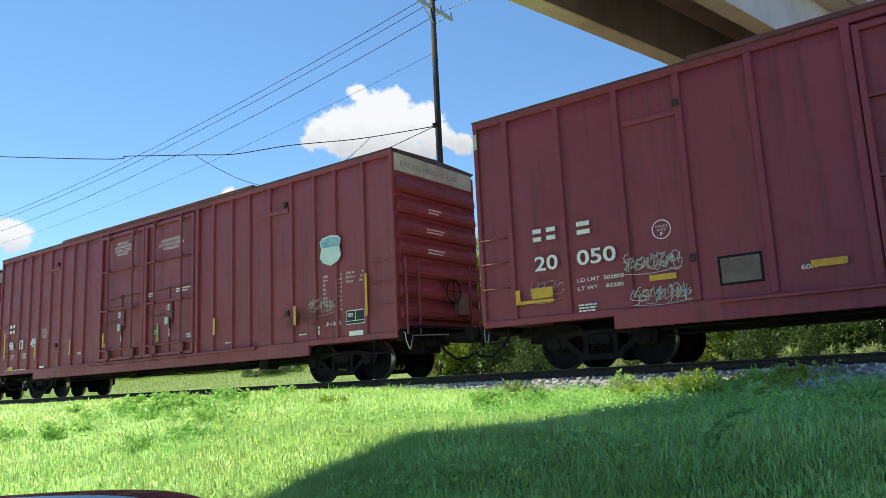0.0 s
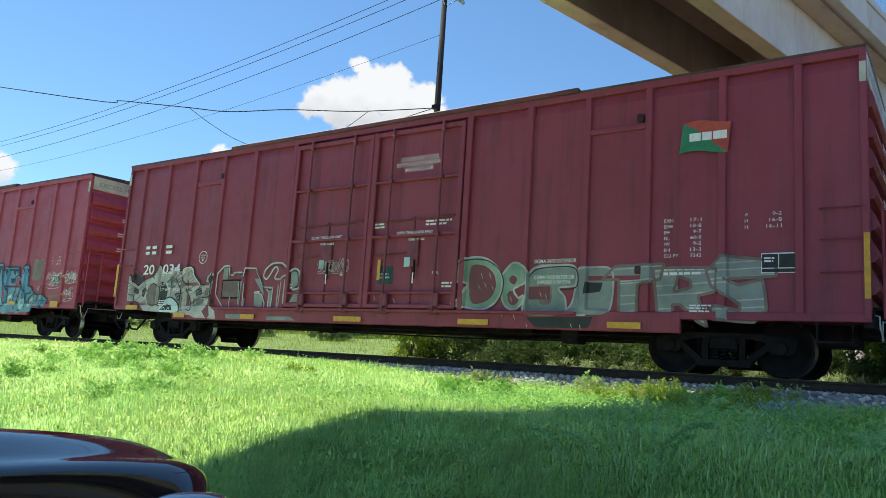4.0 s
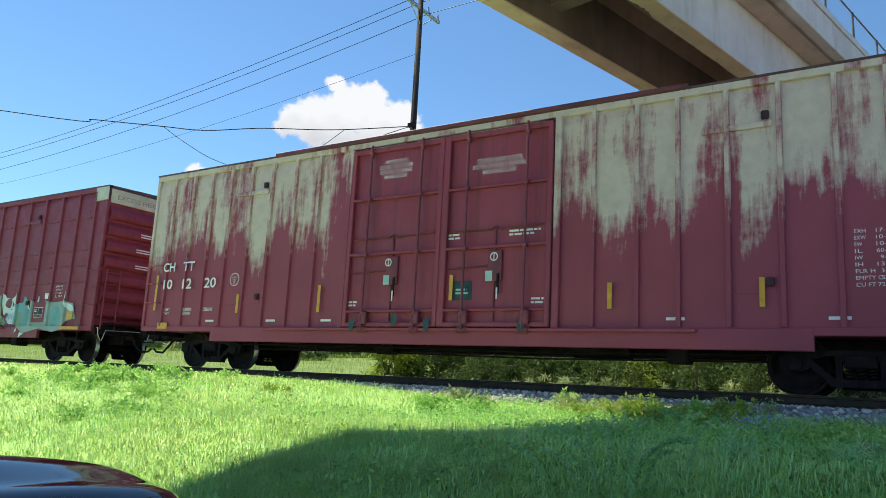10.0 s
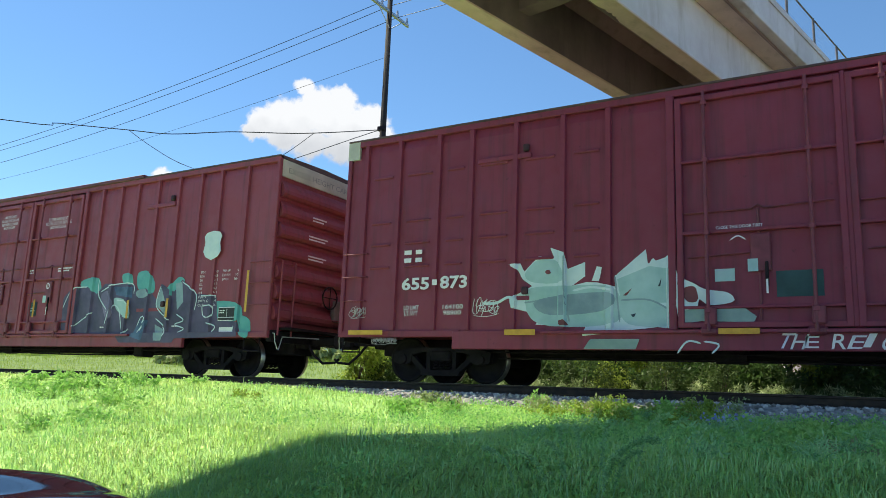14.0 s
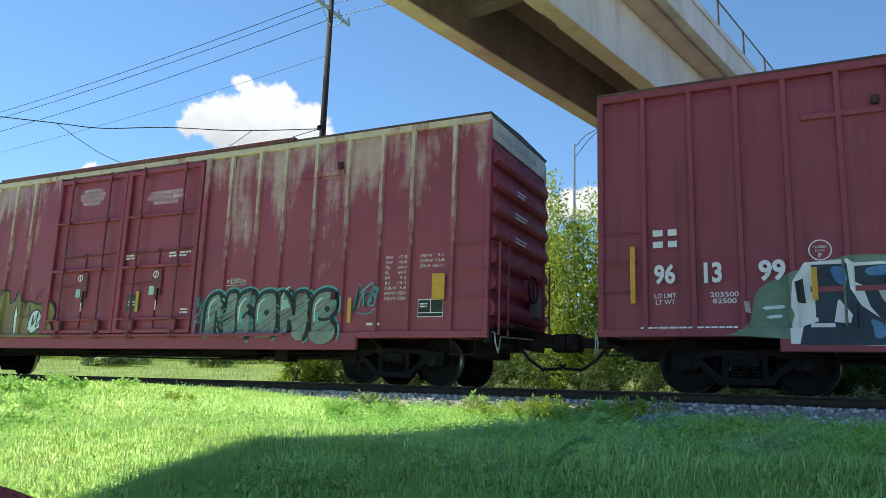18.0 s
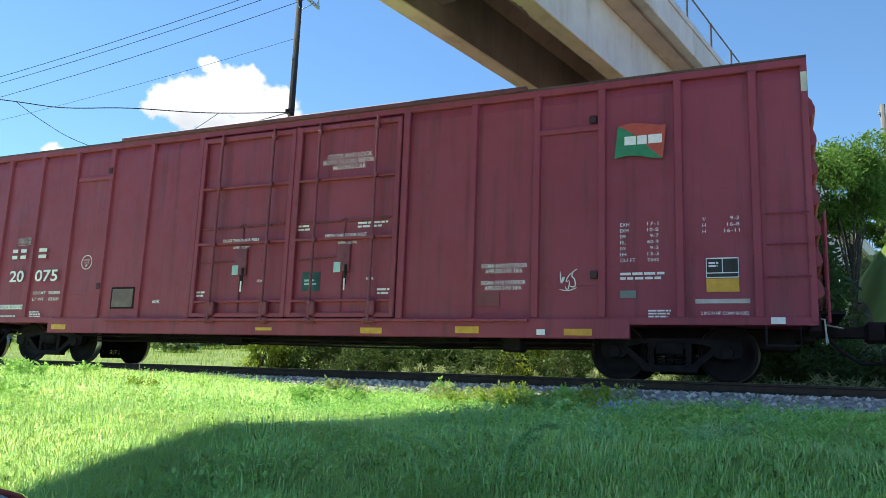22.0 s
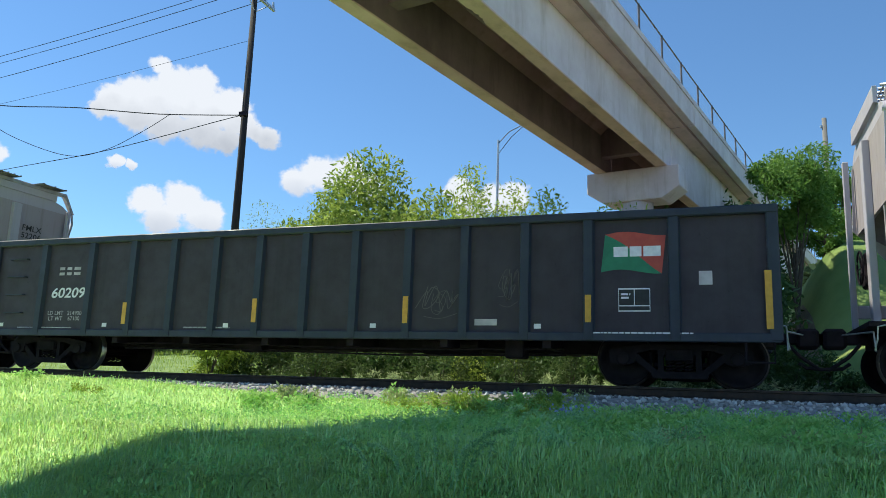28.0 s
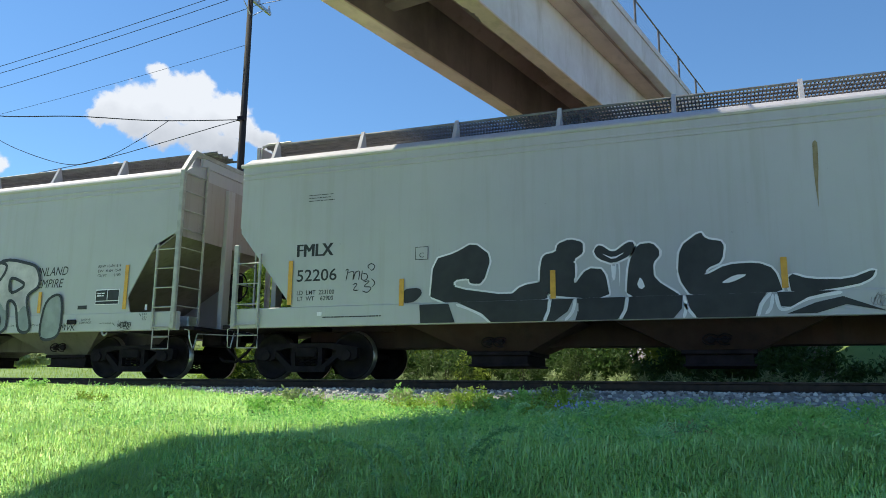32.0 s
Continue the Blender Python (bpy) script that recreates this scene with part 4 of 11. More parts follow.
    p("P", "sp_smoke", 0, 3.99, 1.46, 4.16, 1.44, 4.15, 1.26, 3.98, 1.25)
    p("P", "sp_dkred", 0, 3.25, 1.3, 3.38, 1.19, 3.38, 0.97, 3.27, 0.97)
    p("Z", "sp_black", 0.03, 0.52, 1.82, 0.68, 1.86, 0.81, 1.65, 1.05, 1.53, 1.31, 1.69, 1.65, 1.79, 1.9, 1.9, 1.99, 2.1, 2.19, 1.83, 2.61, 2.04, 2.87, 1.91)
    p("Z", "sp_black", 0.035, 2.87, 1.91, 3.07, 1.97, 3.26, 2.04, 3.42, 1.98, 3.48, 1.81, 3.78, 1.55, 3.93, 1.52, 4, 1.75)
    p("Z", "sp_black", 0.03, 1.1, 0.85, 1.13, 1.07, 0.9, 1.09, 0.86, 1.26, 0.62, 1.3)
    p("Z", "sp_black", 0.03, 2.71, 1.73, 2.87, 1.52, 3.06, 1.38, 3.03, 1.07)
    p("Z", "sp_black", 0.03, 3.56, 1.2, 3.62, 0.9, 3.86, 0.91, 3.98, 1)
    p("Z", "sp_black", 0.03, 3.84, 1.2, 4.22, 1.23, 4.24, 1)
    p("Z", "sp_black", 0.022, 3.13, 1.34, 3.12, 0.87, 3.47, 0.84)
    p("Z", "sp_black", 0.022, 3.26, 1.68, 3.29, 1.41, 3.47, 1.37)
    p("L", "sp_dkred", 0.06, 0.76, 1.95, 1, 1.88, 1.24, 1.76)
    p("L", "sp_black", 0.03, 1.31, 1.68, 1.65, 1.78, 1.83, 1.68)
    p("L", "sp_black", 0.035, 2.19, 0.81, 2.3, 1.11, 2.57, 1.21, 2.87, 1.07, 3.03, 0.83)
    p("L", "sp_black", 0.03, 3.19, 1.44, 3.38, 1.2, 3.47, 1)
    p("L", "sp_black", 0.025, 3.53, 1.1, 3.5, 0.87, 3.31, 0.9)
    p("L", "sp_black", 0.03, 2.91, 1.86, 3.07, 1.68, 3.23, 1.54)
    p("L", "sp_black", 0.03, 3.48, 1.81, 3.78, 1.55, 3.63, 1.37)
    p("L", "sp_black", 0.02, 2.54, 1.81, 2.57, 1.24)
    p("L", "sp_black", 0.025, 3.03, 1.44, 3.03, 0.8)
    p("L", "sp_black", 0.04, 4.26, 1.84, 4.26, 1.32, 4.33, 1.1, 4.52, 0.88)
    p("L", "sp_black", 0.025, 1.49, 1.29, 1.58, 1.51, 1.8, 1.59, 2.01, 1.5, 2.1, 1.28, 2.02, 1.03, 1.8, 0.96, 1.58, 1.05, 1.49, 1.29)
    p("L", "sp_white", 0.02, 1.98, 2.08, 2.19, 1.8, 2.61, 2.01, 2.87, 1.87)
    p("L", "sp_white", 0.022, 3.07, 1.94, 3.26, 2.01, 3.41, 1.95, 3.47, 1.79, 3.77, 1.53)
    p("L", "sp_white", 0.02, 0.58, 1.8, 0.79, 1.6, 1.05, 1.49, 1.31, 1.65)
    p("L", "sp_white", 0.018, 2.3, 0.86, 2.4, 0.93, 2.5, 0.84, 2.6, 0.93, 2.67, 0.86)


def silver_letters_piece(car, drape):
    """Outlined silver letters with hatched sides."""
    p = painter(car, drape)
    p("P", "sp_smokegrey", 0, 4.63, 1.97, 4.8, 1.98, 4.8, 1.45, 4.6, 1.32)
    p("P", "sp_smokegrey", 0, 5.27, 1.62, 5.43, 1.61, 5.4, 0.97, 5.25, 1.07)
    p("P", "sp_smokegrey", 0, 5.81, 1.67, 6.02, 1.67, 6.23, 1.23, 6.02, 1.43)
    p("P", "sp_smokegrey", 0, 5.85, 1.3, 6.18, 1.24, 6.17, 0.97, 5.86, 1.01)
    p("P", "sp_smokegrey", 0, 7.14, 1.83, 7.42, 1.78, 7.42, 1.47, 7.17, 1.45)
    p("P", "sp_smokegrey", 0, 7.33, 1.35, 7.47, 1.35, 7.47, 1.1, 7.15, 1.1)
    p("P", "sp_smokegrey", 0, 6.37, 1.36, 6.47, 1.39, 6.46, 0.94, 6.39, 0.96)
    p("P", "sp_smokegrey", 0, 4.92, 0.78, 5.55, 0.79, 5.52, 0.67, 4.93, 0.68)
    p("P", "sp_smokegrey", 0, 6.41, 0.75, 7.21, 0.76, 7.39, 0.67, 6.41, 0.66)
    p("Z", "sp_silver", 0.05, 4.4, 1.28, 4.4, 1.82, 4.63, 2, 4.84, 2.01, 4.89, 1.77, 5.04, 1.76, 5.04, 1.83, 5.32, 1.83, 5.45, 1.7, 5.5, 1.93, 5.82, 1.92, 5.98, 1.73, 6.16, 1.45, 6.47, 1.44)
    p("Z", "sp_silver", 0.04, 4.4, 1.28, 4.73, 0.95)
    p("L", "sp_silver", 0.045, 6.12, 1.73, 6.19, 1.89, 6.42, 2.03, 6.75, 2.03, 6.95, 1.93, 7.05, 1.78, 6.69, 1.65, 6.53, 1.68, 6.62, 1.88, 6.49, 1.93, 6.26, 1.66, 6.12, 1.73)
    p("L", "sp_silver", 0.045, 7.05, 1.8, 7.27, 1.88, 7.44, 1.75, 7.44, 1.44, 7.21, 1.38)
    p("Z", "sp_silver", 0.04, 6.95, 1.64, 6.94, 1.07, 7.48, 1.04)
    p("Z", "sp_silver", 0.04, 7.48, 1.35, 7.5, 1.04)
    p("Z", "sp_silver", 0.032, 4.95, 1.56, 4.96, 0.95)
    p("Z", "sp_silver", 0.032, 5.51, 1.58, 5.52, 0.97)
    p("Z", "sp_silver", 0.032, 5.25, 1.62, 5.29, 1.07, 5.4, 0.94)
    p("Z", "sp_silver", 0.032, 6.23, 1.46, 6.38, 1.33, 6.37, 0.94)
    p("Z", "sp_silver", 0.032, 6.5, 1.49, 6.47, 0.94)
    p("Z", "sp_silver", 0.032, 6.76, 1.61, 6.72, 0.95)
    p("Z", "sp_silver", 0.032, 6.68, 1.52, 6.67, 0.95)
    p("Z", "sp_silver", 0.032, 5.89, 1.32, 6.13, 1.28, 6.25, 1.07, 6.24, 0.91)
    p("Z", "sp_black", 0.022, 4.44, 1.25, 4.44, 1.78, 4.66, 1.97, 4.88, 1.98, 4.92, 1.73, 5.07, 1.73, 5.07, 1.8, 5.35, 1.8, 5.48, 1.67, 5.53, 1.9, 5.85, 1.89, 6.02, 1.7, 6.19, 1.42, 6.5, 1.41)
    p("L", "sp_black", 0.022, 6.2, 1.74, 6.26, 1.87, 6.46, 1.98, 6.72, 1.98, 6.89, 1.88)
    p("L", "sp_black", 0.022, 7.08, 1.75, 7.27, 1.83, 7.38, 1.72, 7.39, 1.47, 7.21, 1.42)


def green_letters_piece(car, drape):
    """Fat sage and grey letters, partly washed off, with pale slashes."""
    p = painter(car, drape)
    p("S", "sp_sage", 0, 11.75, 1.62, 11.8, 1.9, 12.07, 2.01, 12.46, 1.97, 12.76, 1.73, 12.83, 1.42, 12.68, 1.12, 12.38, 0.98, 12.03, 1.02, 11.71, 1.07, 11.89, 1.2, 12.03, 1.48, 11.8, 1.53)
    p("S", "sp_dkred", 0, 12.11, 1.84, 12.42, 1.83, 12.64, 1.65, 12.68, 1.38, 12.51, 1.16, 12.16, 1.11, 12.07, 1.48)
    p("S", "sp_sage", 0, 12.81, 1.64, 13.05, 1.88, 13.34, 1.76, 13.37, 1.5, 13.09, 1.38, 13.21, 1.2, 13.33, 1.25, 13.29, 1.08, 13.05, 0.99, 12.85, 1.16)
    p("S", "sp_dkred", 0, 12.97, 1.55, 13.05, 1.64, 13.15, 1.57, 13.09, 1.46)
    p("S", "sp_dkred", 0, 12.97, 1.33, 13.25, 1.29, 13.13, 1.08, 12.99, 1.12)
    p("S", "sp_grey", 0, 13.37, 1.63, 13.53, 1.78, 13.92, 1.81, 14.32, 1.78, 14.35, 1.45, 14.02, 1.39, 14.16, 1.2, 14.12, 0.92, 13.6, 0.87, 13.33, 0.95, 13.37, 1.29)
    p("S", "sp_smoke", 0, 13.61, 1.46, 13.87, 1.41, 13.87, 1.12, 13.64, 1.12)
    p("S", "sp_smokegrey", 0, 14.39, 1.73, 14.74, 1.76, 15.01, 1.72, 15.07, 1.44, 14.99, 0.97, 14.65, 0.91, 14.16, 0.92, 14.31, 1.16)
    p("P", "sp_black", 0, 14.53, 1.49, 14.87, 1.48, 14.83, 1.32, 14.52, 1.28)
    p("P", "sp_black", 0, 13.41, 0.84, 14.72, 0.87, 14.65, 0.67, 13.6, 0.66)
    p("L", "sp_silver", 0.04, 11.75, 1.62, 11.8, 1.9, 12.07, 2.01, 12.46, 1.97, 12.76, 1.73, 12.83, 1.42, 12.68, 1.12, 12.38, 0.98, 12.03, 1.02, 11.71, 1.07, 11.89, 1.2, 12.03, 1.48, 11.8, 1.53, 11.75, 1.62)
    p("L", "sp_silver", 0.04, 12.81, 1.64, 13.05, 1.88, 13.34, 1.76, 13.37, 1.5, 13.09, 1.38, 13.21, 1.2, 13.33, 1.25, 13.29, 1.08, 13.05, 0.99, 12.85, 1.16, 12.81, 1.64)
    p("L", "sp_silver", 0.035, 13.37, 1.63, 13.53, 1.78, 13.92, 1.81, 14.32, 1.78, 14.35, 1.45, 14.02, 1.39, 14.16, 1.2, 14.12, 0.92, 13.6, 0.87, 13.33, 0.95, 13.37, 1.29, 13.37, 1.63)
    p("L", "sp_silver", 0.035, 14.39, 1.73, 14.74, 1.76, 15.01, 1.72, 15.07, 1.44, 14.99, 0.97, 14.65, 0.91, 14.16, 0.92, 14.31, 1.16, 14.39, 1.73)
    p("L", "sp_black", 0.022, 11.78, 1.58, 11.82, 1.86, 12.09, 1.97, 12.49, 1.93, 12.79, 1.7, 12.85, 1.39, 12.7, 1.08, 12.41, 0.95, 12.06, 0.99)
    p("L", "sp_black", 0.022, 13.4, 1.6, 13.56, 1.74, 13.94, 1.78, 14.34, 1.74, 14.37, 1.41, 14.04, 1.36)
    p("Z", "sp_silver", 0.014, 12.34, 1.7, 12.39, 1.58)
    p("Z", "sp_silver", 0.014, 12.42, 1.52, 12.48, 1.4)
    p("Z", "sp_silver", 0.014, 12.53, 1.7, 12.58, 1.58)
    p("Z", "sp_silver", 0.014, 12.29, 1.47, 12.35, 1.36)
    p("Z", "sp_silver", 0.014, 12.59, 1.47, 12.65, 1.35)
    p("Z", "sp_silver", 0.014, 13.01, 1.25, 13.06, 1.14)
    p("Z", "sp_silver", 0.014, 13.13, 1.29, 13.18, 1.18)
    p("Z", "sp_silver", 0.014, 13.64, 1.33, 13.69, 1.22)
    p("Z", "sp_silver", 0.014, 13.76, 1.29, 13.8, 1.18)
    p("Z", "sp_silver", 0.014, 10.24, 1.21, 10.31, 1.08)
    p("Z", "sp_silver", 0.014, 10.45, 1.06, 10.52, 0.93)
    p("Z", "sp_silver", 0.014, 9.7, 1.26, 9.77, 1.13)
    p("Z", "sp_silver", 0.014, 14.3, 0.76, 14.34, 0.66)
    p("Z", "sp_silver", 0.014, 14.48, 0.74, 14.51, 0.64)
    p("Z", "sp_silver", 0.014, 13.13, 0.9, 13.18, 0.79)
    p("Z", "sp_silver", 0.014, 13.41, 0.74, 13.45, 0.63)
    p("Z", "sp_silver", 0.014, 12.85, 0.94, 12.9, 0.83)


def blue_piece(car, drape):
    """Steel-blue letters with dark drips."""
    p = painter(car, drape)
    p("P", "sp_navy", 0, 11.9, 1.59, 12.16, 1.78, 12.24, 1.25, 12.03, 1.21)
    p("P", "sp_steel", 0, 12.26, 0.70, 12.23, 0.86, 15.68, 0.88, 15.92, 0.76, 15.5, 0.66, 15.2, 0.78, 14.9, 0.67, 14.6, 0.64, 14.45, 0.75, 14.1, 0.66, 13.85, 0.78, 13.5, 0.64, 13.3, 0.72, 13.0, 0.66, 12.8, 0.76, 12.5, 0.65)
    p("P", "sp_navy", 0, 14.12, 0.83, 14.61, 0.93, 14.74, 0.8, 14.13, 0.75)
    p("P", "sp_steel", 0, 12.25, 0.68, 12.21, 1.25, 12.21, 1.69, 12.57, 1.92, 12.49, 2.21, 12.79, 2.37, 13.12, 2.19, 13.25, 1.9, 13.29, 2.18, 13.67, 2.36, 14.12, 2.36, 14.18, 2.1, 14.39, 2.23, 15.25, 2.21, 15.31, 1.93, 15.49, 1.84, 15.55, 2.1, 15.76, 2.29, 15.93, 2.17, 15.95, 1.61, 16.23, 1.51, 16.41, 1.33, 16.74, 1.27, 16.95, 1.3, 17.27, 1.14, 17.19, 0.9, 16.45, 0.93, 16.36, 0.73)
    p("P", "crimson", 0, 13.16, 1.62, 13.27, 1.85, 13.35, 1.62, 13.27, 1.25)
    p("P", "crimson", 0, 14.31, 1.6, 14.44, 1.55, 14.6, 1.24, 14.56, 1.06, 14.38, 1.28)
    p("P", "crimson", 0, 15.17, 1.23, 15.34, 1.36, 15.33, 1.15)
    p("P", "crimson", 0, 13.09, 1.2, 13.21, 1.25, 13.19, 0.92, 13.06, 0.9)
    p("P", "sp_ice", 0, 12.33, 1.16, 12.95, 1.2, 12.95, 0.94, 12.4, 0.92)
    p("P", "sp_ice", 0, 14.69, 1.24, 15.05, 1.23, 15.03, 0.93, 14.7, 0.93)
    p("P", "sp_ice", 0, 15.55, 1.02, 15.87, 1.23, 15.94, 0.81, 15.63, 0.8)
    p("P", "sp_ice", 0, 13.39, 0.97, 13.62, 1.17, 13.59, 0.9)
    p("P", "sp_ice", 0, 14.08, 1.1, 14.26, 1.19, 14.48, 0.93, 14.2, 0.9)
    p("P", "sp_ice", 0, 16.11, 1.06, 16.37, 1.23, 16.39, 0.98, 16.18, 0.85)
    p("P", "sp_sky", 0, 14.49, 1.91, 15.05, 1.85, 15.13, 1.63, 14.47, 1.6)
    p("P", "sp_sky", 0, 15.53, 2.06, 15.77, 2.25, 15.89, 2.13, 15.92, 1.61, 15.6, 1.64)
    p("P", "sp_sky", 0, 13.5, 2.13, 14.01, 2.25, 14.06, 1.83, 13.61, 1.8)
    p("P", "sp_sky", 0, 16.75, 1.22, 17.22, 1.14, 17.07, 1.08, 16.76, 1.1)
    p("P", "sp_navy", 0, 12.57, 2.18, 13.13, 2.16, 13.08, 2, 12.99, 2.15, 12.95, 1.93, 12.86, 2.13, 12.76, 2.06, 12.73, 1.87, 12.65, 2.11)
    p("P", "sp_navy", 0, 13.45, 2.27, 14.07, 2.29, 14.09, 2.02, 13.98, 2.2, 13.95, 1.9, 13.82, 2.21, 13.72, 2.07, 13.66, 1.89, 13.55, 2.22)
    p("P", "sp_navy", 0, 14.24, 2.15, 15.22, 2.16, 15.18, 1.96, 15.08, 2.12, 15.01, 1.9, 14.84, 2.1, 14.59, 2.09, 14.52, 1.91, 14.4, 2.12)
    p("P", "sp_navy", 0, 15.61, 2.14, 15.89, 2.15, 15.86, 1.96, 15.78, 2.11, 15.72, 2.01)
    p("P", "sp_navy", 0, 14.78, 1.84, 15.05, 1.83, 15.04, 1.65, 14.82, 1.68)
    p("P", "sp_dkred", 0, 13.7, 1.56, 13.84, 1.77, 13.94, 1.52)
    p("P", "sp_frost", 0, 13.77, 1.33, 14.06, 1.33, 14.08, 1.17, 13.79, 1.17)
    p("P", "crimson", 0, 15.17, 1.85, 15.49, 1.84, 15.37, 1.58, 15.2, 1.58)
    p("P", "sp_grey", 0, 16.42, 1.29, 16.66, 1.31, 16.65, 1.08, 16.46, 1.08)
    p("P", "sp_slate", 0, 16.61, 1.56, 16.85, 1.55, 16.84, 1.41, 16.59, 1.43)
    p("P", "sp_frost", 0, 14.78, 1.24, 14.99, 1.32, 14.97, 1.17, 14.8, 1.1)
    p("Z", "sp_navy", 0.04, 12.23, 0.82, 12.24, 1.25, 12.5, 1.44, 12.27, 1.54, 12.21, 1.73, 12.57, 1.92, 12.47, 2.16, 12.79, 2.37, 13.09, 2.19, 13.09, 1.95, 12.81, 1.72, 13.03, 1.58, 13.15, 1.25, 12.99, 0.92, 12.23, 0.82)
    p("Z", "sp_navy", 0.04, 13.26, 0.88, 13.42, 1.24, 13.3, 1.62, 13.39, 2.18, 13.67, 2.36, 14.12, 2.36, 14.14, 1.92, 14.35, 1.24, 14.64, 0.93, 14.18, 0.86, 14.01, 1.2, 13.69, 1.2, 13.63, 0.85, 13.26, 0.88)
    p("Z", "sp_navy", 0.04, 14.65, 0.84, 14.68, 1.37, 14.47, 1.6, 14.23, 1.69, 14.22, 2.1, 14.39, 2.23, 15.25, 2.2, 15.25, 1.93, 15.05, 1.85, 15.2, 1.58, 15.11, 1.23, 15.03, 0.88, 14.65, 0.84)
    p("Z", "sp_navy", 0.04, 15.6, 0.76, 15.36, 1.1, 15.45, 1.41, 15.67, 1.53, 15.52, 1.8, 15.55, 2.1, 15.76, 2.29, 15.92, 2.17, 15.95, 1.57, 16.23, 1.52, 16.19, 1.35, 15.86, 1.31, 15.96, 0.85, 15.91, 0.76, 15.6, 0.76)
    p("Z", "sp_navy", 0.04, 15.97, 0.81, 16.1, 1.14, 16.36, 1.31, 16.74, 1.27, 16.95, 1.3, 17.27, 1.14, 17.19, 0.9, 16.88, 0.85, 16.45, 0.93, 16.36, 0.77, 15.97, 0.81)
    p("Z", "sp_navy", 0.04, 12.21, 1.25, 12.21, 1.69, 12.57, 1.92, 12.49, 2.21, 12.79, 2.37, 13.12, 2.19, 13.25, 1.9, 13.29, 2.18, 13.67, 2.36, 14.12, 2.36, 14.18, 2.1, 14.39, 2.23, 15.25, 2.21, 15.31, 1.93, 15.49, 1.84, 15.55, 2.1, 15.76, 2.29, 15.93, 2.17, 15.95, 1.61, 16.23, 1.51, 16.41, 1.33, 16.74, 1.27, 16.95, 1.3, 17.27, 1.14, 17.19, 0.9, 16.45, 0.93, 16.36, 0.73)
    p("Z", "sp_navy", 0.025, 12.25, 1.69, 12.47, 1.87, 12.47, 1.66, 12.3, 1.58)
    p("Z", "sp_navy", 0.025, 12.33, 1.4, 12.78, 1.41, 12.77, 1.25)
    p("Z", "sp_navy", 0.025, 13.32, 1.95, 13.43, 1.92, 13.47, 1.62, 13.33, 1.62)
    p("Z", "sp_navy", 0.025, 13.73, 1.33, 13.75, 1.17, 14.08, 1.17, 14.06, 1.33, 13.73, 1.33)
    p("Z", "sp_navy", 0.025, 13.85, 1.32, 13.87, 1.17)
    p("Z", "sp_navy", 0.025, 13.96, 1.32, 13.98, 1.17)
    p("Z", "sp_navy", 0.025, 14.27, 1.92, 14.37, 1.89, 14.39, 1.69)
    p("Z", "sp_navy", 0.025, 14.87, 1.79, 15.02, 1.79)
    p("Z", "sp_navy", 0.025, 14.88, 1.75, 15.03, 1.74)
    p("Z", "sp_navy", 0.025, 15.57, 1.97, 15.79, 2)
    p("Z", "sp_navy", 0.025, 15.67, 1.53, 15.87, 1.23, 15.89, 1.02)
    p("Z", "sp_navy", 0.025, 14.85, 0.93, 14.94, 1.15, 15.03, 0.93)
    p("Z", "sp_navy", 0.025, 15.86, 0.76, 15.95, 0.93, 16.03, 0.76)
    p("Z", "sp_navy", 0.025, 15.28, 0.76, 15.32, 0.93, 15.37, 0.76)
    p("Z", "sp_navy", 0.025, 16.42, 1.29, 16.66, 1.3, 16.66, 1.08, 16.46, 1.08, 16.42, 1.29)
    p("Z", "sp_navy", 0.025, 16.91, 1.1, 17.17, 1.1, 17.14, 0.92, 16.95, 0.94, 16.91, 1.1)
    p("Z", "sp_navy", 0.025, 16.15, 1.23, 16.23, 0.93, 16.4, 0.93)
    p("L", "sp_navy", 0.035, 12.43, 1.39, 12.85, 1.44, 12.91, 1.25)
    p("L", "sp_navy", 0.03, 14.53, 1.57, 15.61, 1.55)
    p("Z", "sp_navy", 0.03, 16, 1.02, 16.16, 1.14, 16.23, 0.93, 16.38, 1.06)


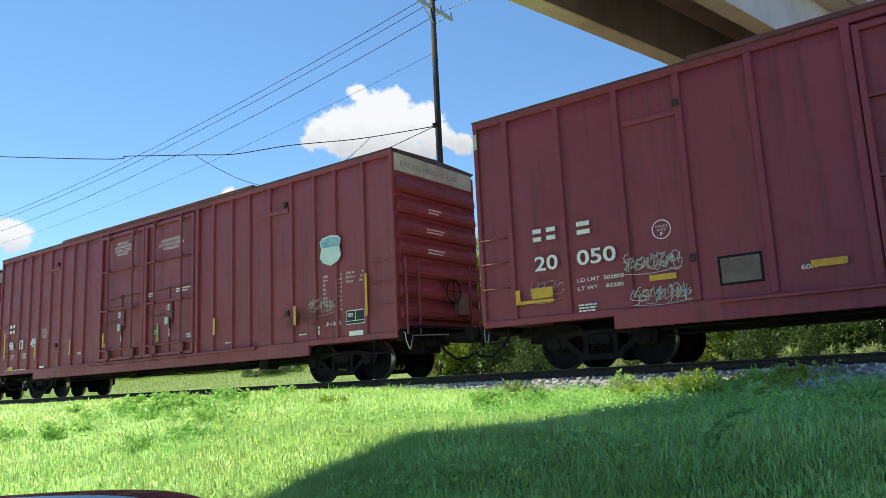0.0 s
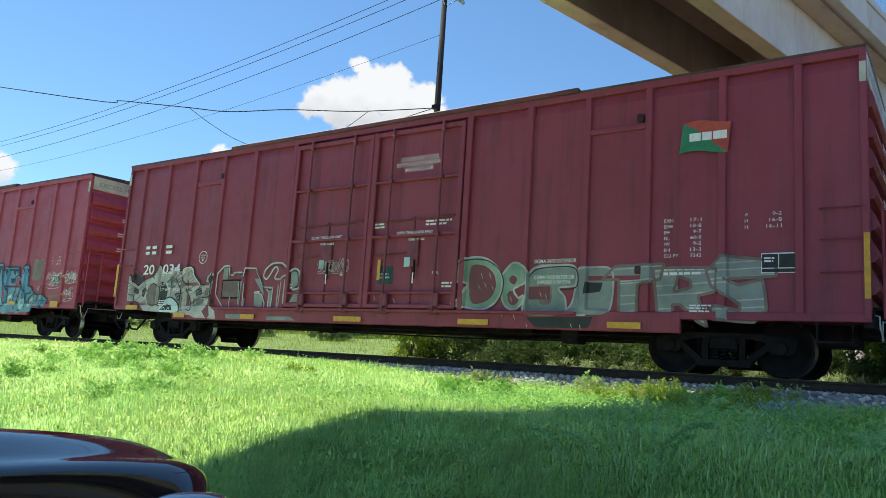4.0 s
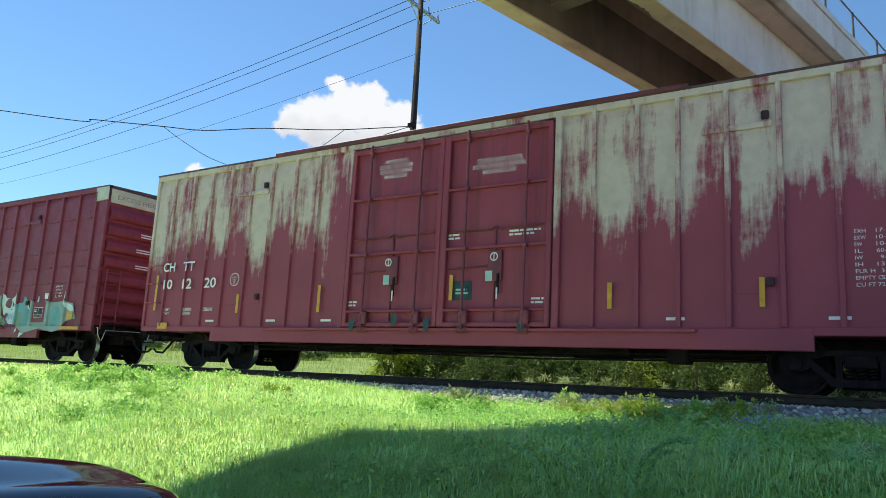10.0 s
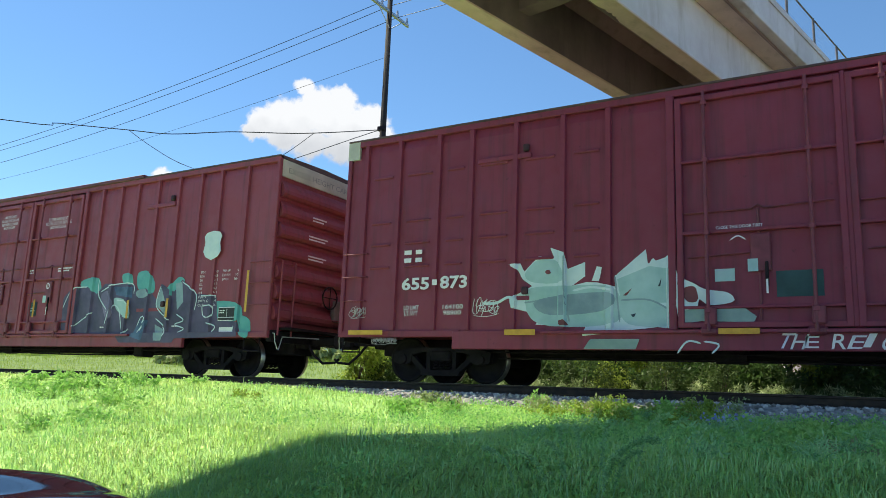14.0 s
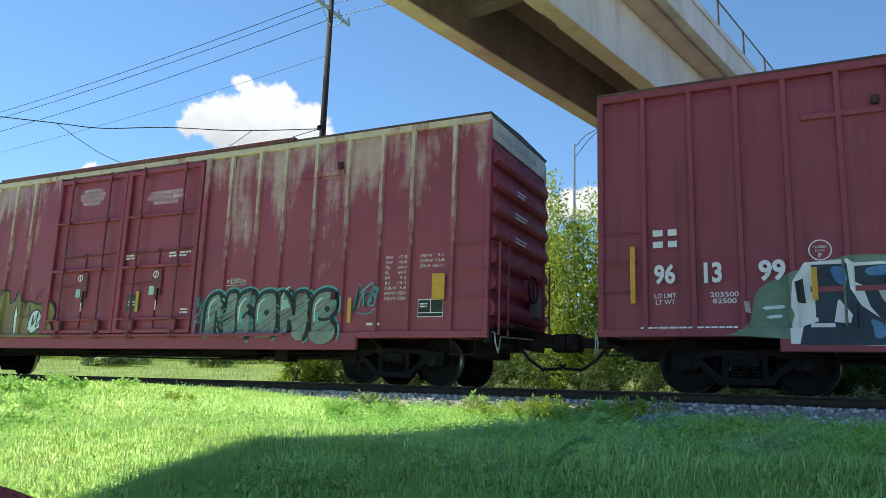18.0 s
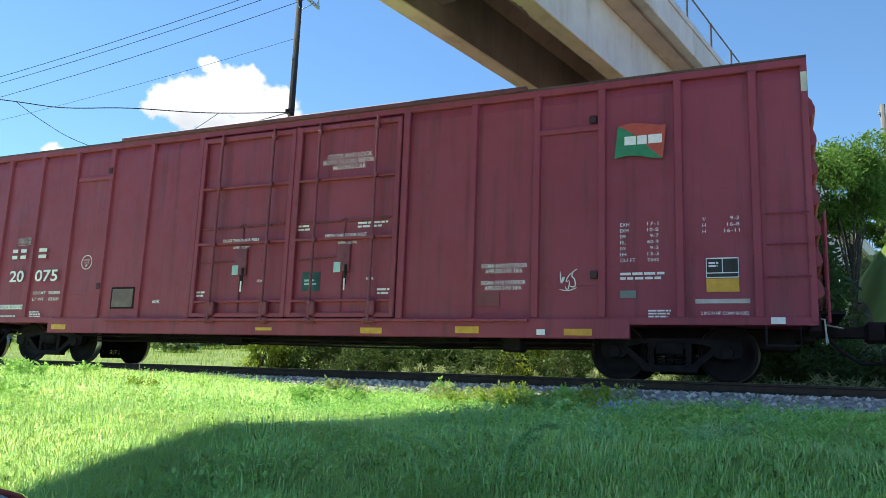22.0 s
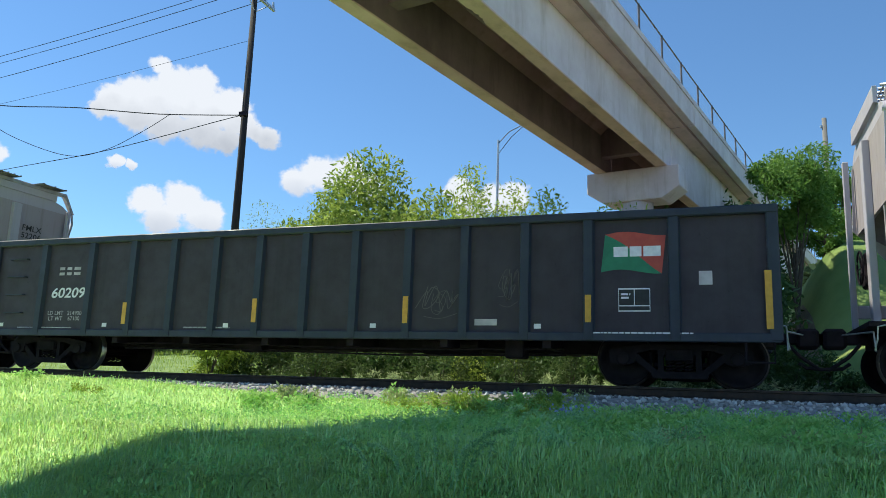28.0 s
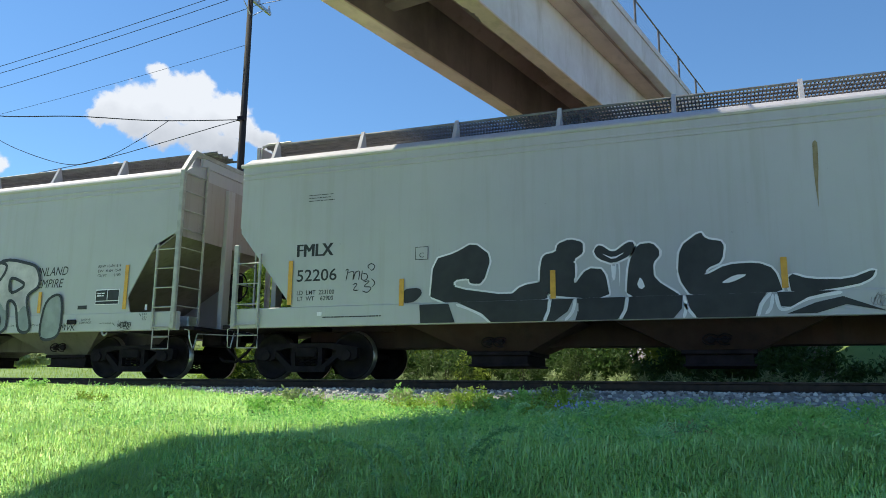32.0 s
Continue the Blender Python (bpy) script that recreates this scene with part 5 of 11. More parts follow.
def green_piece(car, drape):
    """Sage swirls, a bone-white mask and mint panels."""
    p = painter(car, drape)
    p("P", "sp_sage", 0, 11.52, 2.04, 11.95, 2.02, 12.21, 2.33, 12.32, 1.9, 12.52, 1.8, 12.77, 2.07, 13.13, 2.05, 13.15, 1.82, 13.39, 1.81, 13.67, 1.98, 13.89, 1.97, 13.89, 1.74, 14.04, 1.69, 14.06, 1.37, 14.35, 1.05, 14.1, 1.01, 13.57, 1.06, 12.42, 0.93, 12.02, 0.93, 12.06, 1.52, 11.64, 1.58)
    p("S", "sp_frost", 0, 11.48, 1.29, 11.85, 1.38, 11.9, 1.52, 12.16, 1.66, 12.32, 1.46, 12.32, 1.17, 12.07, 1.1, 11.8, 1.23)
    p("P", "sp_frost", 0, 12.37, 1.95, 12.59, 2.28, 12.67, 1.89, 12.52, 1.8)
    p("P", "sp_frost", 0, 13.25, 1.86, 13.4, 2.21, 13.53, 1.8, 13.39, 1.76)
    p("S", "sp_dkred", 0, 11.96, 1.42, 12.11, 1.42, 12.12, 1.25, 11.99, 1.25)
    p("S", "sp_frost", 0, 12.57, 0.91, 12.72, 1.09, 13.2, 1.07, 13.43, 1.09, 13.38, 0.88, 13.15, 0.88)
    p("S", "sp_dkred", 0, 13.38, 0.93, 13.61, 1.11, 13.88, 1.04, 13.79, 0.92)
    p("L", "sp_slate", 0.11, 12.42, 1.17, 12.72, 1.5, 13.1, 1.53)
    p("L", "sp_slate", 0.09, 12.57, 1.22, 12.82, 1.31, 13.15, 1.07)
    p("L", "sp_slate", 0.12, 13.15, 1.21, 13.48, 1.38, 14.01, 1.19)
    p("L", "sp_slate", 0.09, 13.29, 1.53, 13.62, 1.7)
    p("L", "sp_mint", 0.12, 12.72, 1.59, 12.96, 1.92, 13.11, 1.96)
    p("L", "sp_mint", 0.08, 13.2, 1.34, 13.48, 1.57, 13.89, 1.65)
    p("L", "sp_green", 0.05, 12.42, 1.7, 12.52, 1.22, 12.37, 0.98)
    p("L", "sp_green", 0.04, 13.15, 1.77, 13.2, 1.07)
    p("H", "sp_slate", 0.13, 12.42, 1.7, 13.11, 2.01, 13.15, 1.07, 12.42, 0.98)
    p("H", "sp_mint", 0.15, 13.2, 1.72, 14.02, 1.69, 14.06, 1.19, 13.57, 1.11, 13.2, 1.07)
    p("Z", "sp_green", 0.03, 11.52, 2.04, 11.95, 2.02, 12.21, 2.33, 12.32, 1.9, 12.52, 1.8, 12.77, 2.07, 13.13, 2.05, 13.15, 1.82, 13.39, 1.81, 13.67, 1.98, 13.89, 1.97, 13.89, 1.74, 14.04, 1.69)
    p("L", "sp_green", 0.03, 12, 1.97, 12.22, 1.42, 12.37, 0.98)
    p("P", "sp_frost", 0, 14.06, 2.03, 14.22, 1.88, 14.58, 1.84, 14.88, 2.03, 14.91, 1.61, 14.92, 1.17, 14.77, 1.05, 14.52, 1.05, 14.36, 1.18, 14.1, 1.41, 14.09, 1.73)
    p("S", "sp_dkred", 0, 14.2, 1.7, 14.37, 1.85, 14.58, 1.8, 14.54, 1.56, 14.28, 1.59)
    p("P", "sp_dkred", 0, 14.62, 1.77, 14.75, 1.66, 14.72, 1.58, 14.63, 1.65)
    p("P", "sp_dkred", 0, 14.57, 1.5, 14.67, 1.55, 14.64, 1.48)
    p("S", "sp_dkred", 0, 14.21, 1.32, 14.34, 1.41, 14.44, 1.34, 14.32, 1.22)
    p("S", "sp_teal", 0, 14.93, 1.05, 14.95, 1.65, 15.23, 1.72, 15.28, 1.9, 15.47, 1.8, 15.5, 1.59, 15.68, 1.41, 15.75, 1.16, 15.67, 1, 15.25, 1)
    p("S", "sp_sage", 0, 14.98, 1.35, 15.14, 1.43, 15.25, 1.04, 15.01, 1.02)
    p("P", "sp_mint", 0, 15.74, 1.79, 16.06, 1.65, 16.39, 1.71, 16.68, 1.74, 16.64, 0.95, 15.66, 0.79, 15.51, 0.77, 15.05, 0.98, 15.67, 1.04, 15.75, 1.16)
    p("P", "sp_frost", 0, 15.47, 1.76, 15.58, 1.67, 15.67, 1.47, 15.54, 1.54)
    p("P", "sp_frost", 0, 16.03, 1.71, 16.11, 1.96, 16.15, 1.69)
    p("P", "sp_frost", 0, 15.09, 0.96, 15.04, 0.78, 15.18, 0.85)
    p("P", "sp_frost", 0, 15.29, 0.58, 15.36, 0.8, 15.6, 0.75, 15.43, 0.69)
    p("P", "sp_mint", 0, 16.46, 1.76, 16.93, 1.69, 17.51, 1.73, 17.98, 1.64, 18.17, 1.21, 17.69, 1.13, 17.55, 0.88, 17.12, 0.81, 16.46, 0.9)
    p("P", "sp_frost", 0, 17.42, 1.66, 17.5, 2.04, 17.59, 1.65)
    p("S", "sp_teal", 0, 16.82, 1.4, 17.12, 1.58, 17.41, 1.38, 17.31, 1.05, 16.92, 1.01)
    p("S", "sp_frost", 0, 17.56, 1.66, 17.93, 1.59, 18.05, 1.4, 17.75, 1.46)


def ice_piece(car, drape):
    """Ice-white animal shapes with blue shading."""
    p = painter(car, drape)
    p("P", "sp_frost", 0, 3.89, 2.19, 4.13, 2.2, 4.21, 2.04, 4.49, 2.31, 4.79, 2.28, 4.71, 2.46, 4.99, 2.35, 5.05, 2.05, 5.38, 2.16, 5.38, 1.91, 5.14, 1.75, 5.39, 1.8, 5.59, 1.79, 5.93, 1.7, 5.91, 1.89, 6.47, 2.34, 6.47, 2.07, 6.95, 2.22, 6.94, 1.97, 6.98, 1.85, 6.93, 1.13, 6.9, 0.97, 6.63, 1.01, 5.35, 0.86, 5.38, 1.04, 4.45, 1.07, 4.55, 1.24, 3.98, 1.38, 3.93, 1.56, 4.37, 1.77, 4.17, 1.91, 4.09, 2.07)
    p("S", "sp_ice", 0, 4.26, 1.68, 4.96, 1.75, 5.88, 1.68, 5.93, 1.1, 4.5, 1.09)
    p("S", "sp_ice", 0, 4.22, 1.99, 4.49, 2.25, 4.86, 2.19, 4.96, 1.84, 4.42, 1.83)
    p("P", "sp_ice", 0, 5.95, 1.83, 6.5, 2.03, 6.87, 1.96, 6.81, 1.41, 6.02, 1.39)
    p("S", "sp_ice", 0, 6.02, 1.39, 6.6, 1.42, 6.89, 1.05, 6.15, 1.06)
    p("S", "sp_slate", 0, 4.4, 1.46, 4.87, 1.58, 5.83, 1.6, 5.75, 1.31, 4.73, 1.24)
    p("L", "sp_slate", 0.03, 5.91, 1.89, 5.99, 1.1)
    p("L", "sp_slate", 0.03, 4.99, 2.31, 5, 1.66, 5.09, 1.11)
    p("L", "sp_slate", 0.03, 4.22, 1.47, 4.7, 1.5, 5.35, 1.4)
    p("L", "sp_slate", 0.03, 6.01, 1.47, 6.49, 1.46, 6.82, 1.29)
    p("L", "sp_frost", 0.04, 5.15, 1.66, 5.49, 1.71, 5.88, 1.64)
    p("S", "sp_dkred", 0, 4.63, 2.04, 4.71, 2.05, 4.73, 1.98, 4.64, 1.98)
    p("P", "sp_dkred", 0, 6.05, 1.55, 6.21, 1.67, 6.11, 1.54)
    p("P", "sp_dkred", 0, 4.88, 1.13, 5, 1.16, 5.07, 1.06, 4.92, 1.05)
    p("P", "sp_navy", 0, 6.18, 1.22, 6.27, 1.24, 6.23, 1.16)
    p("P", "sp_navy", 0, 6.64, 1.68, 6.7, 1.82, 6.69, 1.68)
    p("P", "sp_frost", 0, 5.5, 1.82, 5.59, 2.07, 5.68, 2.05, 5.64, 1.81)
    p("P", "sp_frost", 0, 6.49, 2.05, 6.56, 2.17, 6.65, 2.07)
    p("S", "sp_frost", 0, 6.99, 1.75, 7.19, 1.72, 7.4, 1.6, 7.75, 1.53, 7.83, 1.39, 7.47, 1.34, 7.31, 1.44, 7.28, 1.28, 7.04, 1.09, 6.95, 1.29)
    p("S", "sp_dkred", 0, 7.05, 1.61, 7.25, 1.64, 7.29, 1.42, 7.12, 1.41)
    p("P", "sp_mint", 0, 7.03, 1.25, 7.32, 1.32, 7.96, 1.31, 8.16, 1.15, 8.12, 1.06, 7.34, 1.09, 7.04, 1.05)
    p("P", "sp_mint", 0, 5.32, 0.57, 5.49, 0.81, 6.34, 0.81, 6.25, 0.57)
    p("L", "sp_frost", 0.05, 3.37, 1.48, 3.66, 1.48, 3.9, 1.58, 4.09, 1.51)
    p("L", "sp_frost", 0.03, 6.95, 0.58, 7.11, 0.77, 7.32, 0.74)
    p("L", "sp_frost", 0.03, 7.36, 0.77, 7.59, 0.72, 7.48, 0.58)


def violet_piece(car, drape):
    """Plum letters with pale edges on aqua clouds."""
    p = painter(car, drape)
    p("S", "sp_aqua", 0, 12.03, 2.39, 12.83, 2.44, 12.95, 1.76, 12.32, 1.99)
    p("S", "sp_aqua", 0, 13.79, 2.51, 14.14, 2.52, 14.24, 2.25, 13.88, 2.27)
    p("S", "sp_aqua", 0, 14.41, 2.51, 14.83, 2.55, 15.11, 2.22, 15.04, 1.97, 14.5, 2.09)
    p("S", "sp_aqua", 0, 15.61, 2, 15.95, 2.34, 16.2, 2.28, 16.16, 2.08, 15.88, 1.89)
    p("S", "sp_aqua", 0, 17.31, 1.7, 18.13, 1.63, 18.19, 1.26, 17.45, 1.31)
    p("S", "sp_aqua", 0, 18.17, 1.35, 18.51, 1.25, 18.53, 0.88, 18.24, 0.93)
    p("P", "sp_plum", 0, 11.49, 1.01, 11.44, 1.96, 11.77, 2.23, 12.36, 2.24, 12.79, 2.03, 13.1, 2.3, 14.29, 2.25, 14.51, 2.03, 14.83, 2.13, 15.24, 1.81, 15.36, 2.21, 15.86, 1.99, 16.12, 2.29, 16.66, 1.92, 17.36, 1.85, 17.46, 1.27, 18.2, 1.21, 18.18, 0.88, 16.08, 0.84, 16.02, 0.74, 14, 0.74, 13.78, 0.95)
    p("S", "sp_ice", 0, 13.56, 1.9, 14.12, 1.78, 14.22, 1.36, 13.72, 1.58)
    p("P", "sp_indigo", 0, 13.49, 2.2, 14.26, 2.17, 14.28, 1.88, 13.63, 1.98)
    p("P", "sp_indigo", 0, 14.41, 0.89, 14.66, 1.3, 15, 1.3, 14.86, 0.79)
    p("P", "sp_slate", 0, 15.21, 1.7, 15.38, 2.13, 15.59, 1.69, 15.74, 1.34)
    p("P", "sp_slate", 0, 15.9, 2.19, 16.13, 2.23, 16.23, 1.73, 16.03, 1.53)
    p("S", "sp_violet", 0, 12.99, 1.97, 13.34, 2.07, 13.54, 1.58, 13.33, 1.32)
    p("P", "sp_slate", 0, 15.28, 1.19, 15.68, 1.04, 15.61, 0.79, 15.32, 0.79)
    p("S", "sp_slate", 0, 14.42, 2.04, 14.75, 2.1, 14.96, 1.92, 14.54, 1.88)
    p("L", "sp_frost", 0.028, 11.94, 1.17, 12.37, 1.39, 12.72, 1.54)
    p("L", "sp_frost", 0.028, 11.47, 1.68, 11.79, 2.18, 12.36, 2.24)
    p("L", "sp_frost", 0.028, 12.84, 2.42, 12.9, 1.98, 13.37, 1.53)
    p("L", "sp_frost", 0.028, 12.97, 2.08, 13.48, 2.25, 14.24, 2.25, 14.34, 1.99)
    p("L", "sp_frost", 0.028, 13.35, 1.21, 13.52, 1.69, 13.81, 1.58, 14.03, 1, 14.27, 1.1)
    p("L", "sp_frost", 0.028, 13.66, 1.85, 14.13, 1.75, 14.22, 1.36)
    p("L", "sp_frost", 0.028, 14.57, 0.94, 14.92, 1.3)
    p("L", "sp_frost", 0.028, 15.29, 1.34, 15.72, 1.04, 15.45, 0.74)
    p("L", "sp_frost", 0.028, 15.37, 2.16, 15.27, 1.65, 15.79, 1.29)
    p("L", "sp_frost", 0.028, 16.13, 2.23, 16.66, 1.92, 16.66, 1.52)
    p("L", "sp_frost", 0.028, 16.83, 1.86, 17.36, 1.85)
    p("L", "sp_frost", 0.028, 16.91, 1.61, 17.25, 1.61, 17.26, 1.36, 16.99, 1.37, 16.91, 1.61)
    p("L", "sp_frost", 0.028, 16.04, 1.43, 16.31, 1.28, 16.01, 1.18, 16.35, 1.08, 16.13, 0.99)
    p("L", "sp_frost", 0.028, 17.09, 1.22, 17.41, 1.12, 17.29, 0.98)
    p("L", "sp_frost", 0.028, 17.96, 0.88, 18.04, 1.26)
    p("L", "sp_frost", 0.028, 14.61, 1.15, 14.73, 1.38, 14.91, 1.35, 14.72, 1.04)


def navy_piece(car, drape):
    """Navy block letters with white edges on a moss ground."""
    p = painter(car, drape)
    p("S", "sp_moss", 0, 2.11, 0.91, 2.34, 1.08, 2.48, 1.58, 3.02, 1.85, 3.62, 2.03, 4.06, 2.05, 4.62, 1.99, 5.13, 2.1, 5.61, 2.11, 5.6, 0.77, 2.23, 0.87)
    p("P", "sp_white", 0, 2.9, 0.97, 2.95, 1.67, 3.13, 1.97, 3.7, 2, 3.77, 1.94, 4.48, 1.95, 4.59, 1.96, 4.93, 1.95, 5.26, 2.02, 5.61, 1.89, 5.6, 0.77, 4.15, 0.72, 2.9, 0.75)
    p("P", "sp_navy", 0, 3.02, 0.73, 3.08, 1.01, 3.27, 1.08, 3.25, 1.84, 3.21, 1.93, 3.7, 1.93, 3.72, 1.55, 3.85, 1.31, 4.14, 1.07, 4.16, 0.77, 4.11, 0.73)
    p("P", "sp_white", 0, 3.49, 1.07, 3.56, 1.43, 3.73, 1.17, 3.71, 1.05)
    p("P", "sp_navy", 0, 3.79, 1.89, 4.48, 1.91, 4.47, 1.63, 4.14, 1.6, 4.14, 1.37, 4.52, 1.36, 4.49, 1.13, 4.25, 1.07, 4.25, 0.84, 4.11, 0.74, 4.14, 1.03, 3.96, 1.3, 3.88, 1.61, 3.79, 1.65)
    p("P", "sp_silver", 0, 4.06, 1.57, 4.24, 1.57, 4.24, 1.48, 4.52, 1.48, 4.52, 1.38, 4.14, 1.35)
    p("P", "sp_navy", 0, 4.59, 1.89, 4.9, 1.9, 4.98, 1.78, 5.26, 1.97, 5.43, 1.8, 5.46, 1.5, 5.33, 1.44, 5.16, 1.51, 5.29, 1.28, 5.6, 1.21, 5.6, 0.83, 4.7, 0.84, 4.56, 1.03, 4.56, 1.53)
    p("P", "sp_silver", 0, 5.18, 1.48, 5.29, 1.54, 5.33, 1.44, 5.2, 1.41)
    p("P", "sp_silver", 0, 4.59, 1.26, 4.76, 1.52, 4.76, 1.19)
    p("P", "sp_silver", 0, 5.06, 1.29, 5.42, 1.09, 5.39, 0.99, 5.13, 1.16)
    p("S", "sp_denim", 0, 3.48, 1.87, 3.66, 1.86, 3.68, 1.62, 3.55, 1.66)
    p("S", "sp_denim", 0, 3.95, 1.85, 4.31, 1.89, 4.28, 1.77, 3.99, 1.74)
    p("S", "sp_denim", 0, 3.96, 1.1, 4.11, 1.03, 4.13, 0.87, 4, 0.84)
    p("S", "sp_denim", 0, 4.79, 1.85, 4.9, 1.85, 4.93, 1.62, 4.83, 1.52)
    p("S", "sp_denim", 0, 5.03, 1.81, 5.23, 1.9, 5.36, 1.8, 5.16, 1.67)
    p("S", "sp_denim", 0, 5, 1.16, 5.13, 1.09, 5.13, 0.87, 5, 0.9)
    p("P", "sp_black", 0, 2.99, 1.67, 3.12, 1.74, 3.13, 1.35, 3.02, 1.36)
    p("S", "sp_moss", 0, 2.45, 1.33, 2.61, 1.47, 2.84, 1.39, 2.97, 1.18, 2.86, 1.01, 2.58, 1.01)
    p("L", "sp_frost", 0.05, 2.53, 1.29, 2.85, 1.31)
    p("L", "sp_frost", 0.05, 2.58, 1.15, 2.81, 1.17)
    p("P", "sp_silver", 0, 2.27, 1.4, 2.36, 1.4, 2.37, 1.22, 2.28, 1.23)
    p("S", "sp_moss", 0, 5.45, 2.06, 5.77, 2.12, 6.02, 2.04, 6.4, 1.74, 6.63, 1.66, 6.89, 1.51, 6.94, 0.9, 6.28, 0.87, 5.59, 1.48)
    p("P", "sp_white", 0, 5.8, 1.15, 5.94, 1.32, 6.24, 1.53, 6.42, 1.39, 6.59, 1.31, 6.91, 0.87, 6.28, 0.85, 5.76, 0.85)
    p("P", "sp_navy", 0, 5.22, 1.89, 5.37, 1.96, 5.48, 1.9, 5.63, 1.96, 6.2, 1.96, 6.19, 1.57, 5.98, 1.54, 6.15, 1.39, 6.13, 1.15, 5.8, 1.15, 5.87, 0.97, 5.8, 0.87, 5.22, 0.87)
    p("P", "sp_silver", 0, 5.77, 1.6, 5.95, 1.61, 5.94, 1.38, 5.77, 1.36)
    p("Z", "sp_white", 0.045, 5.48, 1.88, 5.64, 1.98, 6.21, 1.98, 6.2, 1.55)
    p("P", "sp_navy", 0, 5.9, 1.01, 6.11, 1.09, 6.35, 0.97, 6.28, 0.9)
    p("P", "sp_denim", 0, 6.35, 1.14, 6.59, 1.14, 6.84, 0.88, 6.38, 0.94)
    p("S", "sp_denim", 0, 5.95, 1.9, 6.16, 1.89, 6.14, 1.64, 6.02, 1.75)
    p("S", "sp_denim", 0, 5.51, 1.26, 5.76, 1.19, 5.83, 1.01, 5.65, 0.94)
    p("L", "sp_white", 0.05, 6.29, 1.3, 6.42, 1.33, 6.55, 1.21)
    p("L", "sp_frost", 0.05, 6.66, 1.48, 6.89, 1.48)
    p("L", "sp_frost", 0.05, 6.67, 1.38, 6.92, 1.36)
    p("L", "sp_frost", 0.04, 6.72, 1.24, 6.92, 1.2)


def olive_piece(car, drape):
    """Olive throw-up with two white eyes."""
    p = painter(car, drape)
    p("S", "sp_olive", 0, 4.21, 1.18, 4.17, 1.47, 4.35, 1.73, 4.72, 1.81, 4.97, 1.78, 5.11, 2.07, 5.36, 2.08, 5.49, 1.81, 5.64, 1.94, 5.75, 2.05, 5.91, 2.01, 6.07, 1.79, 6.37, 1.77, 6.6, 1.74, 6.82, 1.77, 7.03, 1.8, 7.29, 1.66, 7.33, 1.42, 7.19, 1.26, 7.26, 1.09, 6.84, 0.93, 4.44, 0.96)
    p("S", "sp_bronze", 0, 5.37, 1.74, 5.84, 1.8, 6.27, 1.68, 6.33, 0.96, 5.37, 0.96)
    p("S", "sp_bronze", 0, 4.6, 1.65, 4.93, 1.68, 4.86, 1.5, 4.63, 1.29)
    p("L", "sp_black", 0.045, 4.39, 1.07, 4.18, 1.29, 4.19, 1.55, 4.39, 1.76, 4.72, 1.81, 4.97, 1.73, 5.23, 2.1, 5.4, 2.06, 5.49, 1.77, 5.72, 1.98, 5.79, 2.06, 5.91, 2.01, 6.03, 1.79, 6.3, 1.82, 6.45, 1.75, 6.67, 1.74, 6.89, 1.77, 7.14, 1.76, 7.32, 1.56, 7.29, 1.36, 7.15, 1.26)
    p("S", "sp_frost", 0, 4.61, 1.22, 4.82, 1.46, 5.02, 1.6, 5.2, 1.53, 5.2, 1.28, 5.17, 1.03, 4.97, 0.96, 4.76, 1.11)
    p("S", "sp_frost", 0, 6.28, 1.27, 6.38, 1.51, 6.57, 1.59, 6.72, 1.5, 6.82, 1.2, 6.66, 1.1, 6.48, 1, 6.33, 1.06)
    p("S", "sp_frost", 0, 5.74, 0.96, 5.7, 1.45, 5.75, 1.73, 5.84, 1.48, 5.88, 1.38, 5.82, 1)
    p("L", "sp_black", 0.04, 4.61, 1.22, 4.82, 1.46, 5.02, 1.6, 5.2, 1.53, 5.2, 1.28, 5.17, 1.03, 4.97, 0.96, 4.76, 1.11, 4.61, 1.22)
    p("L", "sp_black", 0.04, 6.28, 1.27, 6.38, 1.51, 6.57, 1.59, 6.72, 1.5, 6.82, 1.2, 6.66, 1.1, 6.48, 1, 6.33, 1.06, 6.28, 1.27)
    p("L", "sp_black", 0.035, 5.74, 0.96, 5.7, 1.45, 5.75, 1.73, 5.84, 1.48, 5.88, 1.38, 5.82, 1, 5.74, 0.96)
    p("Z", "sp_black", 0.03, 4.76, 1.18, 4.9, 1.46, 4.92, 1.14, 5.06, 1.57, 4.97, 1.03, 5.19, 1.32)
    p("Z", "sp_black", 0.03, 6.4, 1.06, 6.46, 1.47, 6.47, 1.2, 6.64, 1.54, 6.58, 1.13, 6.77, 1.37)
    p("L", "sp_black", 0.03, 6.1, 1.58, 6.14, 1.89)
    p("L", "sp_black", 0.03, 6.23, 1.72, 6.31, 1.51, 6.16, 1.41, 5.89, 1.45)
    p("L", "sp_black", 0.03, 5.67, 1.8, 5.69, 2.12)
    p("L", "sp_black", 0.04, 4.71, 1.86, 4.87, 2.08, 5.11, 2.12)
    p("L", "sp_black", 0.03, 6.49, 1.68, 6.53, 2.05)
    p("L", "sp_black", 0.02, 6.63, 1.78, 6.66, 2.08, 6.77, 2.11)
    p("L", "sp_smokegrey", 0.03, 4.38, 1.25, 4.46, 1.32, 4.39, 1.11)


